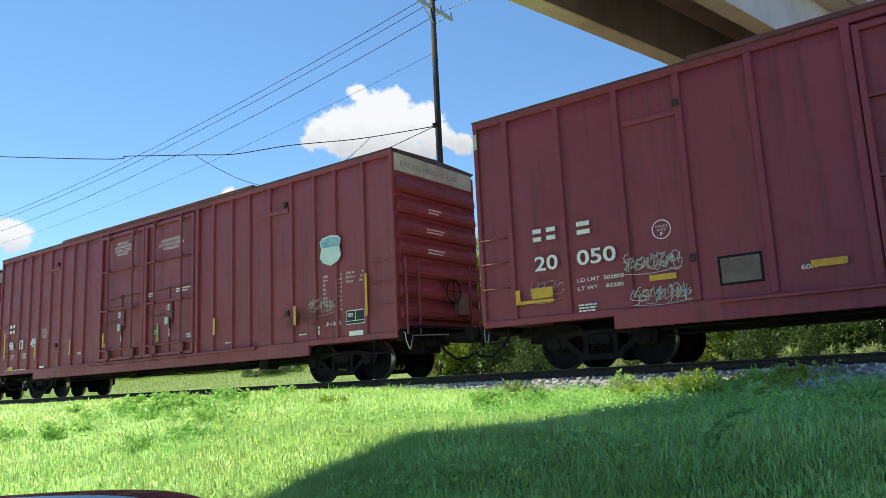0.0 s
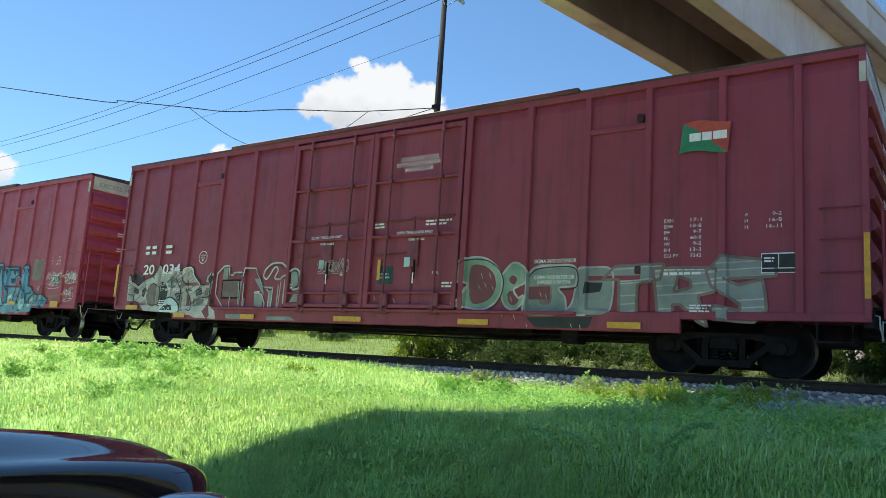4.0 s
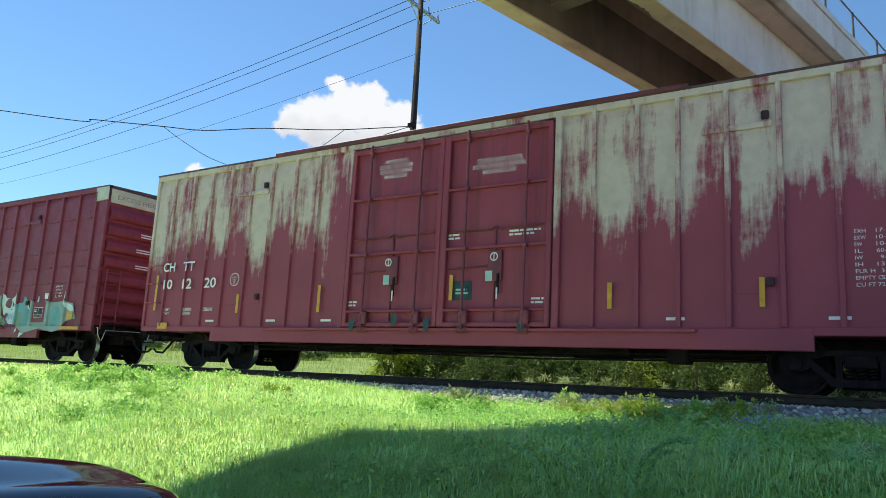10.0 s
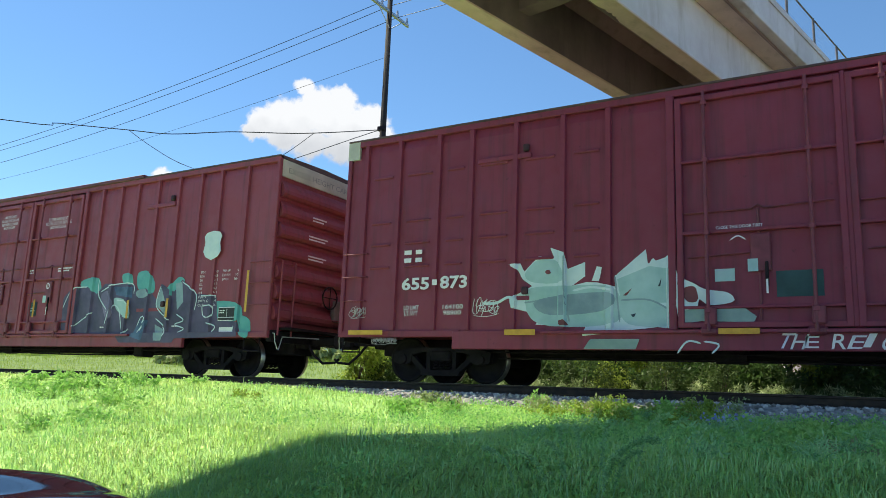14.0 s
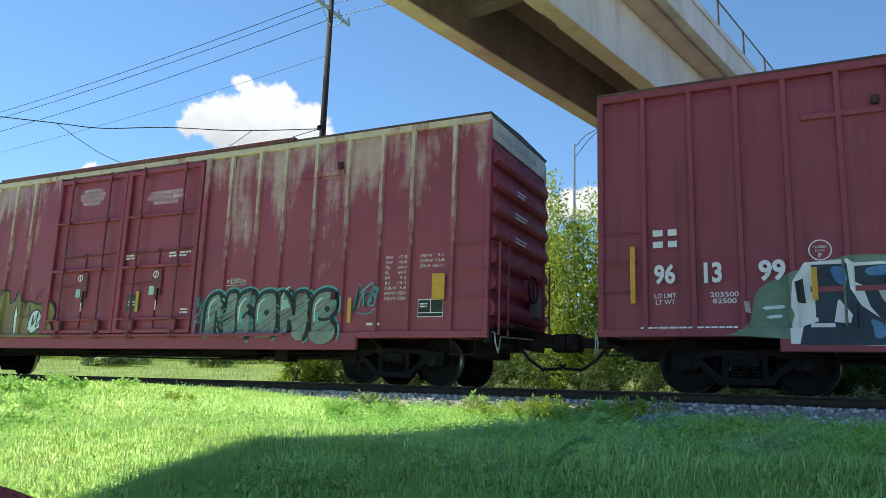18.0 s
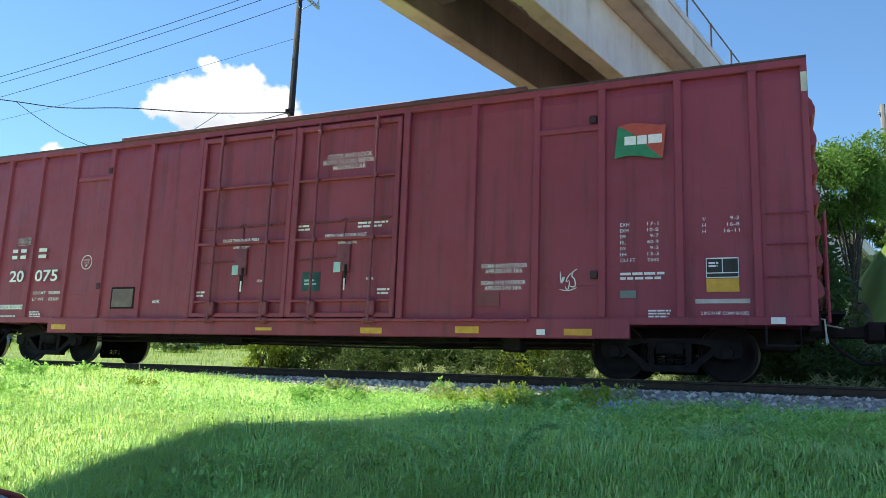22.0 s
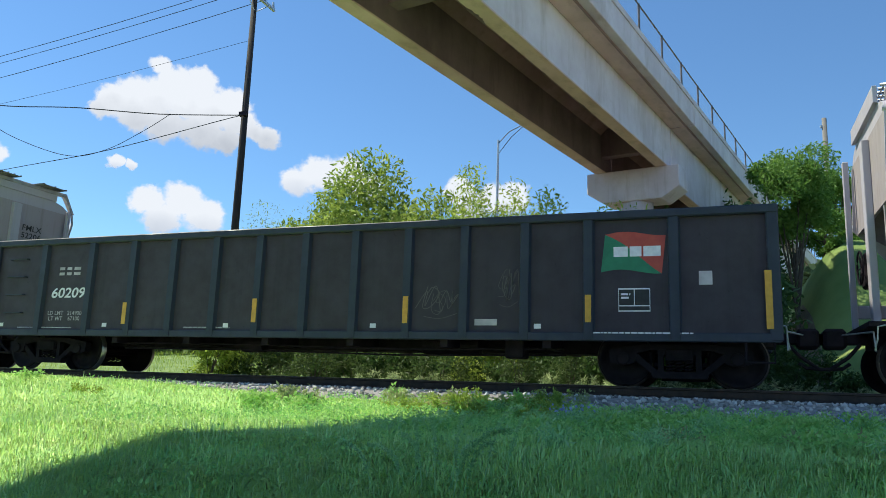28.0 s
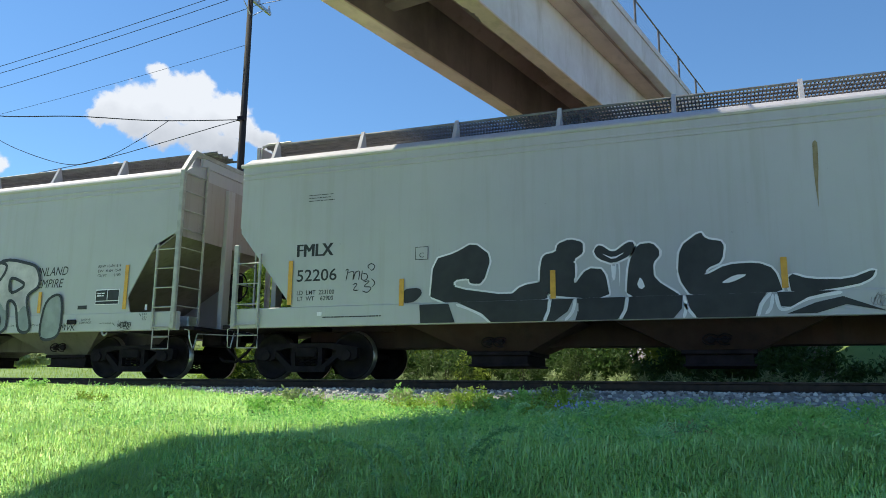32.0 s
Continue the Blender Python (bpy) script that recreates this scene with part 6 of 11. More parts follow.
def bubble_piece(car, drape):
    """Five fat bubble letters: teal glow, grey-teal fill with scored lines, black edges and pale shines."""
    p = painter(car, drape)
    letters = (
        (12.15, 0.93, 12.18, 1.52, 12.3, 1.76, 12.52, 1.83, 12.63, 1.75, 12.71, 1.41, 12.78, 1.79, 12.88, 1.85, 13.03, 1.81, 13.07, 1.51, 13.04, 1.03, 12.94, 0.9, 12.76, 0.93, 12.61, 1.17, 12.48, 1.43, 12.46, 0.97, 12.33, 0.88),
        (13.08, 0.97, 13.03, 1.51, 13.14, 1.78, 13.35, 1.85, 13.52, 1.8, 13.57, 1.56, 13.42, 1.4, 13.57, 1.23, 13.56, 0.97, 13.36, 0.87),
        (13.58, 0.94, 13.54, 1.5, 13.69, 1.76, 13.93, 1.82, 14.13, 1.72, 14.19, 1.42, 14.16, 1.03, 14.03, 0.89, 13.76, 0.87),
        (14.21, 1.0, 14.16, 1.72, 14.32, 1.78, 14.48, 1.58, 14.57, 1.32, 14.58, 1.71, 14.74, 1.8, 14.93, 1.73, 14.97, 1.47, 14.93, 0.97, 14.76, 0.81, 14.58, 0.91, 14.45, 1.23, 14.42, 0.97, 14.29, 0.91),
        (15.01, 0.91, 14.99, 1.47, 15.11, 1.73, 15.36, 1.81, 15.57, 1.71, 15.62, 1.46, 15.47, 1.25, 15.61, 1.06, 15.58, 0.85, 15.34, 0.73, 15.1, 0.78))
    for o in letters:
        p("L", "sp_aqua", 0.21, *(o + o[:2]))
    for o in letters:
        p("L", "sp_navy", 0.13, *(o + o[:2]))
    for k, o in enumerate(letters):
        p("S", "sp_grey", 0, *o)
        p("H", "sp_aqua", 0.07, *o)
        p("H", "sp_smoke", 0.16, *o)
        p("L", "sp_black", 0.055, *(o + o[:2]))
        x, z = o[2] + 0.09, o[3]
        p("L", "sp_frost", 0.03, x, z - 0.3, x, z, x + 0.08, z + 0.14, x + 0.18, z + 0.2)
        if k == 3:
            p("P", "sp_ice", 0, 14.24, 1.62, 14.36, 1.66, 14.46, 1.5, 14.26, 1.44)
        elif k:
            p("P", "sp_aqua", 0, x + 0.02, z - 0.1, x + 0.1, z - 0.08, x + 0.1, z - 0.34, x + 0.03, z - 0.34)
    for x, z, r in ((13.42, 1.53, 0.06), (13.86, 1.39, 0.07), (15.38, 1.44, 0.07)):
        p("S", "sp_black", 0, x - r, z, x, z + r, x + r, z, x, z - r)
    p("L", "sp_black", 0.07, 13.42, 1.4, 13.3, 1.36, 13.22, 1.27)
    p("L", "sp_black", 0.06, 15.47, 1.25, 15.3, 1.22, 15.16, 1.26)
    p("L", "sp_black", 0.05, 14.18, 1.72, 14.3, 1.84, 14.38, 1.74, 14.46, 1.85, 14.55, 1.74)


for key, a, b in (("sp_slate", (0.20, 0.27, 0.35), (0.32, 0.41, 0.48)), ("sp_teal", (0.09, 0.27, 0.33), (0.17, 0.37, 0.43)), ("sp_blue", (0.08, 0.27, 0.58), (0.16, 0.42, 0.72)), ("sp_navy", (0.012, 0.02, 0.045), (0.03, 0.045, 0.08)), ("sp_ice", (0.33, 0.49, 0.53), (0.45, 0.60, 0.64)), ("sp_mint", (0.21, 0.30, 0.31), (0.31, 0.40, 0.41)), ("sp_grey", (0.17, 0.20, 0.20), (0.27, 0.29, 0.28)), ("sp_olive", (0.16, 0.13, 0.035), (0.25, 0.20, 0.06)), ("sp_white", (0.74, 0.69, 0.74), (0.87, 0.82, 0.87)), ("sp_black", (0.012, 0.013, 0.014), (0.028, 0.028, 0.03)), ("sp_violet", (0.15, 0.12, 0.24), (0.27, 0.21, 0.36)), ("sp_green", (0.05, 0.13, 0.10), (0.09, 0.2, 0.14)), ("sp_silver", (0.36, 0.31, 0.34), (0.60, 0.53, 0.56)), ("sp_dkred", (0.16, 0.035, 0.045), (0.22, 0.045, 0.06)), ("sp_smoke", (0.15, 0.09, 0.09), (0.26, 0.18, 0.17)), ("sp_frost", (0.56, 0.66, 0.74), (0.72, 0.78, 0.84)), ("sp_smokegrey", (0.20, 0.21, 0.22), (0.30, 0.31, 0.32)), ("sp_sage", (0.16, 0.24, 0.19), (0.30, 0.38, 0.31)), ("sp_indigo", (0.03, 0.06, 0.14), (0.10, 0.17, 0.32)), ("sp_steel", (0.10, 0.25, 0.40), (0.18, 0.35, 0.51)), ("sp_sky", (0.10, 0.25, 0.50), (0.17, 0.36, 0.60)), ("sp_aqua", (0.07, 0.30, 0.34), (0.14, 0.42, 0.44)), ("sp_plum", (0.055, 0.045, 0.10), (0.11, 0.08, 0.17)), ("sp_moss", (0.10, 0.17, 0.13), (0.19, 0.26, 0.20)), ("sp_denim", (0.05, 0.15, 0.36), (0.12, 0.27, 0.50)), ("sp_bronze", (0.20, 0.13, 0.075), (0.29, 0.19, 0.11))):
    MAT[key] = simple("spray_" + key[3:], a, b, 2.2, 0.55, 0, 0.0)
MAT["hood_red"] = simple("sign_red", (0.42, 0.05, 0.04), (0.52, 0.08, 0.05), 4.0, 0.5, 0, 0)
MAT["sign_green"] = simple("sign_green", (0.02, 0.17, 0.09), (0.03, 0.22, 0.12), 4.0, 0.5, 0, 0)
MAT["paleblue"] = simple("pale_blue_patch", (0.12, 0.32, 0.55), (0.40, 0.54, 0.64), 3.0, 0.5, 0, 0)
MAT["end_white"] = simple("end_band_white", (0.42, 0.40, 0.37), (0.66, 0.63, 0.58), 1.2, 0.6, 0, 0.1)
MAT["teal_patch"] = simple("teal_patch", (0.012, 0.05, 0.06), (0.03, 0.08, 0.09), 3.0, 0.6, 0, 0)
# ---- boxcars ----
def rib_mesh(w, d, z0, z1):
    bm = bmesh.new()
    prism(bm, [(-w / 2, 0), (-w * 0.36, -d), (w * 0.36, -d), (w / 2, 0)], "z", z0, z1)
    return tidy(bm)


def door_panel(car, x0, x1, paint, style):
    z0, z1 = 0.98, 4.86
    d = part("door", boxed(x0 + 0.03, x1 - 0.03, -1.572, -1.54, z0, z1, bevel=0.008), paint, car)
    w = x1 - x0
    # dark strips that stand for the shade in the gaps round the door
    for a in (x0 + 0.004, x1 - 0.03):
        part("door_gap_strip", boxed(a, a + 0.026, -1.60, -1.54, z0, z1), MAT["door_gap_strip"], d)
    for z in (z0 - 0.025, z1 + 0.002):
        part("door_gap_strip", boxed(x0 + 0.03, x1 - 0.03, -1.59, -1.54, z, z + 0.023), MAT["door_gap_strip"], d)
    # frame round the door
    for a, b in ((x0 + 0.03, x0 + 0.13), (x1 - 0.13, x1 - 0.03)):
        part("door_stile", boxed(a, b, -1.66, -1.571, z0, z1, bevel=0.012), paint, d)
    for z, h in ((z1 - 0.1, 0.1), (3.70, 0.05), (2.49, 0.06), (1.28, 0.05), (z0, 0.09)):
        part("door_rail", boxed(x0 + 0.1, x1 - 0.1, -1.655, -1.571, z, z + h, bevel=0.01), paint, d)
    for f in (0.24, 0.78) if style != "wide" else (0.2, 0.8):
        x = x0 + w * f
        part("locking_bar", tube(bmesh.new(), [(x, -1.70, z0 - 0.06), (x, -1.70, z1 + 0.05)], 0.028, 8), MAT["door_iron"], d)
        for z in (1.25, 2.5, 3.72, 4.7):
            shared("bar_guide" + paint.name, lambda: boxed(-0.045, 0.045, -0.045, 0.04, -0.04, 0.04, bevel=0.01), MAT["door_iron"], "bar_guide", d, (x, -1.685, z))
        shared("bar_keeper" + paint.name, lambda: boxed(-0.09, 0.09, -0.05, 0.05, -0.14, 0.14, bevel=0.02), MAT["door_iron"], "bar_keeper", d, (x + 0.03, -1.67, 1.16))
        part("door_roller", boxed(x - 0.14, x + 0.14, -1.70, -1.6, z0 - 0.12, z0 + 0.02, bevel=0.04), MAT["door_iron"], d)
    xm = x0 + w * 0.5
    part("latch_box", boxed(xm - 0.13, xm + 0.17, -1.63, -1.571, 1.85, 2.45, bevel=0.015), MAT["door_iron"], d)
    part("hub", tube(bmesh.new(), [(xm, -1.585, 2.86), (xm, -1.585, 1.1)], 0.022, 6), MAT["door_iron"], d)
    part("cross_link", tube(bmesh.new(), [(x0 + 0.15, -1.6, 2.86), (xm - 0.1, -1.6, 2.86), (xm, -1.6, 2.92), (xm + 0.1, -1.6, 2.86), (x1 - 0.2, -1.6, 2.90)], 0.018, 6), MAT["door_iron"], d)
    part("cross_link", tube(bmesh.new(), [(x0 + 0.2, -1.61, 2.12), (xm - 0.1, -1.61, 2.16)], 0.016, 6), MAT["door_iron"], d)
    part("latch_handle", boxed(xm + 0.08, xm + 0.13, -1.66, -1.62, 1.6, 2.0, bevel=0.012), MAT["steel_dark"], d)
    plate(d, "placard", xm - 0.17, xm - 0.02, 1.85, 2.05, "sp_ice", -1.632)
    part("door_seal_tag", boxed(xm + 0.09, xm + 0.12, -1.668, -1.66, 1.5, 1.72), MAT["white"], d)
    return d


def boxcar(left, L, paint, ribs, label, rib_w=0.12, rib_d=0.058, end_paint=None, band="end_white", doors=(6.95, 9.42, 11.85), style="", gutter=(4.5, 14.3), hatch=True, corner_patch=None, panels=False, end_text=True, door_paint=None, rib_paint=None):
    car = thing("boxcar", label, "boxcar", pose(left, TRACK_Y, 0), "train cars")
    TRAIN.append((car, left))
    end_paint = end_paint or paint
    # body shell with slightly leaning upper sides
    bm = prism(bmesh.new(), [(-1.55, 0.90), (1.55, 0.90), (1.55, 4.75), (1.50, 5.02), (-1.50, 5.02), (-1.55, 4.75)], "x", 0.06, L - 0.06)
    part("body", tidy(bm), paint, car)
    bm = prism(bmesh.new(), [(-1.56, 5.02), (1.56, 5.02), (1.615, 5.06), (1.615, 5.09), (0.0, 5.14), (-1.615, 5.09), (-1.615, 5.06)], "x", 0.0, L)
    part("roof", tidy(bm), MAT["roof_metal"], car)
    part("top_chord", boxed(0.0, L, -1.60, -1.5, 4.93, 5.08, bevel=0.012), rib_paint or door_paint or paint, car)
    if gutter:
        part("door_hood", boxed(gutter[0], gutter[1], -1.65, -1.5, 5.06, 5.15, bevel=0.012), MAT["hood_shade"], car)
    for s in (-1, 1):
        part("side_sill", boxed(2.75, L - 2.75, s * 1.60, s * 1.50, 0.63, 0.97, bevel=0.012), paint, car)
        part("sill_end", boxed(0.0, 2.9, s * 1.59, s * 1.50, 0.86, 0.99, bevel=0.01), paint, car)
        part("sill_end", boxed(L - 2.9, L, s * 1.59, s * 1.50, 0.86, 0.99, bevel=0.01), paint, car)
    part("door_track", boxed(4.6, 14.4, -1.68, -1.59, 0.90, 0.955, bevel=0.008), paint, car)
    for x0, x1 in ((0.0, 0.10), (L - 0.10, L)):
        for s in (-1, 1):
            part("corner_post", boxed(x0, x1, s * 1.60, s * 1.50, 0.9, 4.95, bevel=0.015), paint, car)
    for x in ribs:
        shared("rib%.3f%s" % (rib_w, paint.name), lambda: rib_mesh(rib_w, rib_d, 0.99, 4.93), rib_paint or paint, "rib", car, (x, -1.548, 0))
    for a, b in zip(doors, doors[1:]):
        door_panel(car, a, b, door_paint or paint, style)
    for x in (doors[0] - 0.06, doors[-1] + 0.06):
        part("door_post", boxed(x - 0.07, x + 0.07, -1.63, -1.54, 0.95, 4.95, bevel=0.015), paint, car)
    part("centre_post", boxed(doors[1] - 0.035, doors[1] + 0.035, -1.64, -1.54, 0.98, 4.9, bevel=0.01), door_paint or paint, car)
    if hatch:
        for xa, xb in ((3.2, 4.32), (14.5, 15.6)):
            part("hatch_lintel", boxed(xa, xb, -1.60, -1.548, 4.20, 4.30, bevel=0.01), paint, car)
            part("hatch_bracket", boxed(xb - 0.16, xb - 0.04, -1.63, -1.55, 4.33, 4.47, bevel=0.02), MAT["bracket_iron"], car)
            part("hatch_sill", boxed(xa, xb, -1.562, -1.548, 1.52, 1.60), paint, car)
            part("hatch_bracket", boxed(xb - 0.14, xb - 0.02, -1.63, -1.55, 1.62, 1.76, bevel=0.02), MAT["bracket_iron"], car)
    if panels:
        for a, b in zip(ribs, ribs[1:]):
            if b - a < 1.3:
                for z, h in ((4.15, 0.06), (3.18, 0.05), (2.72, 0.05), (2.25, 0.05)):
                    part("pressed_panel", boxed(a + 0.2, b - 0.16, -1.58, -1.548, z, z + h, bevel=0.015), paint, car)
    # corrugated end towards the rear of the view
    bm = bmesh.new()
    n = 7
    for k in range(n):
        zc = 1.42 + k * 0.475
        prof = [(L - 0.07, zc - 0.17), (L + 0.05, zc - 0.14), (L + 0.095, zc - 0.08), (L + 0.09, zc), (L + 0.05, zc + 0.11), (L - 0.07, zc + 0.27)]
        prism(bm, prof, "y", -1.48, 1.48)
    part("end_corrugation", tidy(bm), end_paint, car)
    part("end_sheet", boxed(L - 0.065, L - 0.045, -1.5, 1.5, 0.9, 5.0), end_paint, car)
    if band:
        part("end_band", boxed(L - 0.045, L + 0.0, -1.5, 1.5, 4.60, 5.01, bevel=0.008), MAT[band], car)
        if end_text:
            lettering(car, "EXCESS HEIGHT CAR", -1.3, 0.9, 4.72, 4.85, "sp_smokegrey", L + 0.003, 0.0, face="x")
        for k, (za, wd) in enumerate(((3.80, 0.5), (3.33, 0.7), (2.85, 0.65))):
            bm = bmesh.new()
            for r in range(2):
                box(bm, L + 0.098, L + 0.104, -0.2 - wd / 2, -0.2 + wd / 2 - 0.1 * r, za - r * 0.07, za - r * 0.07 + 0.035)
            part("small_writing", bm, MAT["white"], car)
    # ladder, brake gear and crossover platform on the end
    for y in (-1.42, -0.98, 1.0, 1.42):
        part("ladder_stile", tube(bmesh.new(), [(L + 0.15, y, 0.92), (L + 0.15, y, 2.62)], 0.022, 6), end_paint, car)
    for z in (1.15, 1.5, 1.85, 2.2, 2.55):
        shared("rung_end", lambda: tube(bmesh.new(), [(0, -1.42, 0), (0, -0.98, 0)], 0.014, 6), end_paint, "ladder_rung", car, (L + 0.15, 0, z))
        shared("rung_end", None, end_paint, "ladder_rung", car, (L + 0.15, 2.42, z))
    # hand brake: a spoked ring on a small housing
    ring_pts = [(L + 0.2, 0.25 + 0.27 * math.cos(a), 1.95 + 0.27 * math.sin(a)) for a in np.linspace(0, 6.2832, 25)]
    bm = tube(bmesh.new(), ring_pts, 0.018, 6)
    for k in range(4):
        tube(bm, [(L + 0.2, 0.25, 1.95), (L + 0.2, 0.25 + 0.27 * math.cos(k * 1.571), 1.95 + 0.27 * math.sin(k * 1.571))], 0.012, 5)
    part("brake_wheel", bm, MAT["steel_dark"], car)
    part("brake_housing", boxed(L + 0.02, L + 0.14, 0.1, 0.4, 1.72, 2.14, bevel=0.03), end_paint, car)
    part("end_box", boxed(L + 0.02, L + 0.16, 0.5, 0.92, 1.4, 1.92, bevel=0.015), MAT["box_grey"], car)
    part("crossover_platform", boxed(L - 0.02, L + 0.38, -1.25, 1.25, 1.06, 1.11), MAT["steel_dark"], car)
    part("end_handrail", tube(bmesh.new(), [(L + 0.06, -0.9, 1.42), (L + 0.2, -0.9, 1.42), (L + 0.2, 0.9, 1.42), (L + 0.06, 0.9, 1.42)], 0.016, 6), end_paint, car)
    part("end_sill", boxed(L - 0.12, L + 0.03, -1.5, 1.5, 0.78, 1.04, bevel=0.015), MAT["steel_dark"], car)
    part("end_sill", boxed(-0.03, 0.12, -1.5, 1.5, 0.78, 1.04, bevel=0.015), MAT["steel_dark"], car)
    # grab irons at the corners of the side
    for xa in (0.06, L - 0.66):
        for z in (1.6, 2.1, 2.58):
            shared("grab" + paint.name, lambda: tube(bmesh.new(), [(0, 0, 0), (0, -0.06, 0), (0.6, -0.06, 0), (0.6, 0, 0)], 0.013, 6), paint, "grab_iron", car, (xa, -1.56, z))
    stirrup(car, 0.12, 0.55, 0.9, 0.56, -1.55, MAT["steel_dark"])
    stirrup(car, L - 0.72, L - 0.25, 0.9, 0.56, -1.55, MAT["steel_dark"])
    if corner_patch:
        for xa in (-0.002, L - 0.62):
            part("corner_flash", boxed(xa, xa + (0.62 if xa > 1 else 0.3), -1.606, -1.55, 4.66, 5.085), MAT[corner_patch], car)
    if rib_w == 0.15:
        for x0, x1 in ((0.005, 0.095), (L - 0.095, L - 0.005)):
            part("corner_tape", boxed(x0, x1, -1.604, -1.598, 4.5, 4.82), MAT["end_white"], car, "faded white corner tape")
    underframe(car, L)
    truck(car, 2.2, left)
    truck(car, L - 2.2, left)
    coupler(car, L, 1)
    coupler(car, 0, -1)
    return car


# darker than the doors: grease, with the bars' shading put into the colour
MAT["door_iron"] = simple("shaded_greasy_iron", (0.14, 0.026, 0.044), (0.24, 0.042, 0.072), 3.0, 0.55, 0, 0.2)
MAT["roof_metal"] = simple("dark_roof", (0.07, 0.038, 0.042), (0.13, 0.075, 0.08), 2.0, 0.6, 0.2)
# hood paint darkened: the shade along the roof edge is in it
MAT["hood_shade"] = simple("shaded_hood_paint", (0.11, 0.030, 0.045), (0.19, 0.048, 0.072), 1.5, 0.6)
MAT["bracket_iron"] = simple("bracket_iron", (0.035, 0.014, 0.022), (0.08, 0.026, 0.038), 5.0, 0.7)
MAT["box_grey"] = simple("grey_box_paint", (0.15, 0.11, 0.12), (0.24, 0.19, 0.20), 3.0, 0.6)
MAT["peel_end"] = peeled_paint("peeling_end_paint", (0.30, 0.046, 0.075), (0.60, 0.48, 0.46), 2.6, 5.6, 0.36, 0.7, 0.2)
# near-black colour for the shaded door gaps
MAT["door_gap_strip"] = simple("gap_strip_dark", (0.012, 0.008, 0.009), (0.03, 0.016, 0.018), 5.0, 0.8)
MAT["maroon"] = rail_paint("maroon_paint", (0.254, 0.033, 0.065), (0.308, 0.047, 0.084))
MAT["maroon_deep"] = rail_paint("deep_maroon_paint", (0.237, 0.033, 0.062), (0.281, 0.044, 0.075))
MAT["maroon_dark"] = rail_paint("dark_maroon_paint", (0.215, 0.025, 0.056), (0.261, 0.035, 0.071))
MAT["oxide"] = rail_paint("oxide_red_paint", (0.258, 0.042, 0.070), (0.304, 0.056, 0.087))
MAT["crimson"] = rail_paint("faded_crimson_paint", (0.364, 0.050, 0.097), (0.437, 0.075, 0.127))
MAT["peel"] = peeled_paint("peeling_red_paint", (0.27, 0.046, 0.082), (0.68, 0.57, 0.53), 1.7, 3.5, 0.46, 0.9, 0.26)
MAT["peel_rib"] = peeled_paint("peeling_rib_paint", (0.27, 0.046, 0.082), (0.70, 0.59, 0.55), 1.4, 3.6, 0.50, 0.92, 0.22)
MAT["peel_light"] = peeled_paint("streaked_red_paint", (0.270, 0.048, 0.089), (0.660, 0.513, 0.515), 1.2, 5.0, 0.45, 0.66, 0.34)
MAT["peel_light_rib"] = peeled_paint("streaked_rib_paint", (0.27, 0.050, 0.086), (0.70, 0.58, 0.52), 0.6, 4.4, 0.58, 0.9, 0.24)
MAT["peel_door"] = rail_paint("oxide_door_paint", (0.290, 0.041, 0.078), (0.336, 0.054, 0.096))

R_PLATE = (0.75, 1.9, 3.1, 4.25, 5.45, 13.3, 14.5, 15.65, 16.9, 18.05)
R_THIN = (0.78, 1.54, 2.26, 2.97, 3.72, 4.43, 5.2, 5.94, 12.6, 13.4, 14.1, 14.9, 15.7, 16.5, 17.2, 18.1)
R_PANEL = (0.5, 1.35, 2.3, 3.05, 4.0, 4.95, 5.8, 13.2, 14.05, 14.9, 15.8, 16.7, 17.6, 18.45)


def drape_over(ribs, w, d, base=-1.55, doors=None):
    """The side's surface at x: the sheet, or the rib or door standing on it."""
    def f(x):
        if doors and doors[0] < x < doors[-1]:
            return -1.62
        for r in ribs:
            if abs(x - r) < w * 0.55:
                return base - d
        return base
    return f


D_PLATE = drape_over(R_PLATE, 0.15, 0.057, -1.553, (6.8, 12.0))
D_THIN = drape_over(R_THIN, 0.11, 0.057, -1.553, (6.8, 12.0))
D_PANEL = drape_over(R_PANEL, 0.12, 0.057, -1.553, (6.8, 12.1))
FRONT = -1.612


def reflectors(car, items, y=-1.612):
    """Yellow reflector strips: x0, x1, z0, z1."""
    for x0, x1, z0, z1 in items:
        part("reflector", boxed(x0, x1, y - 0.004, y, z0, z1), MAT["yellow"], car)


def consolidated_plate(car, x, z, w=0.5, h=0.32, y=-1.562):
    """Black stencil block with a white border."""
    p = plate(car, "stencil_block", x, x + w, z, z + h, "white", y)
    for a, b, c, d in ((0.02, 0.49, 0.27, 0.94), (0.52, 0.98, 0.27, 0.94), (0.02, 0.98, 0.05, 0.22)):
        plate(p, "stencil_field", x + w * a, x + w * b, z + h * c, z + h * d, "black", y - 0.004, 0.003)
    bars(p, x + w * 0.08, x + w * 0.4, z + h * 0.55, z + h * 0.85, 2, "white", y - 0.0072, 3)


def owner_mark(car, boxes, z0, z1, mat="white", y=FRONT):
    """The owner's initials, as plain bars of their size."""
    h = (z1 - z0) * 0.3
    for x0, x1 in boxes:
        plate(car, "owner_mark", x0 + 0.02, x1 - 0.02, z0 + h * 0.3, z0 + h * 1.3, mat, y)
        plate(car, "owner_mark", x0 + 0.02, x1 - 0.02, z1 - h * 1.2, z1 - h * 0.2, mat, y)


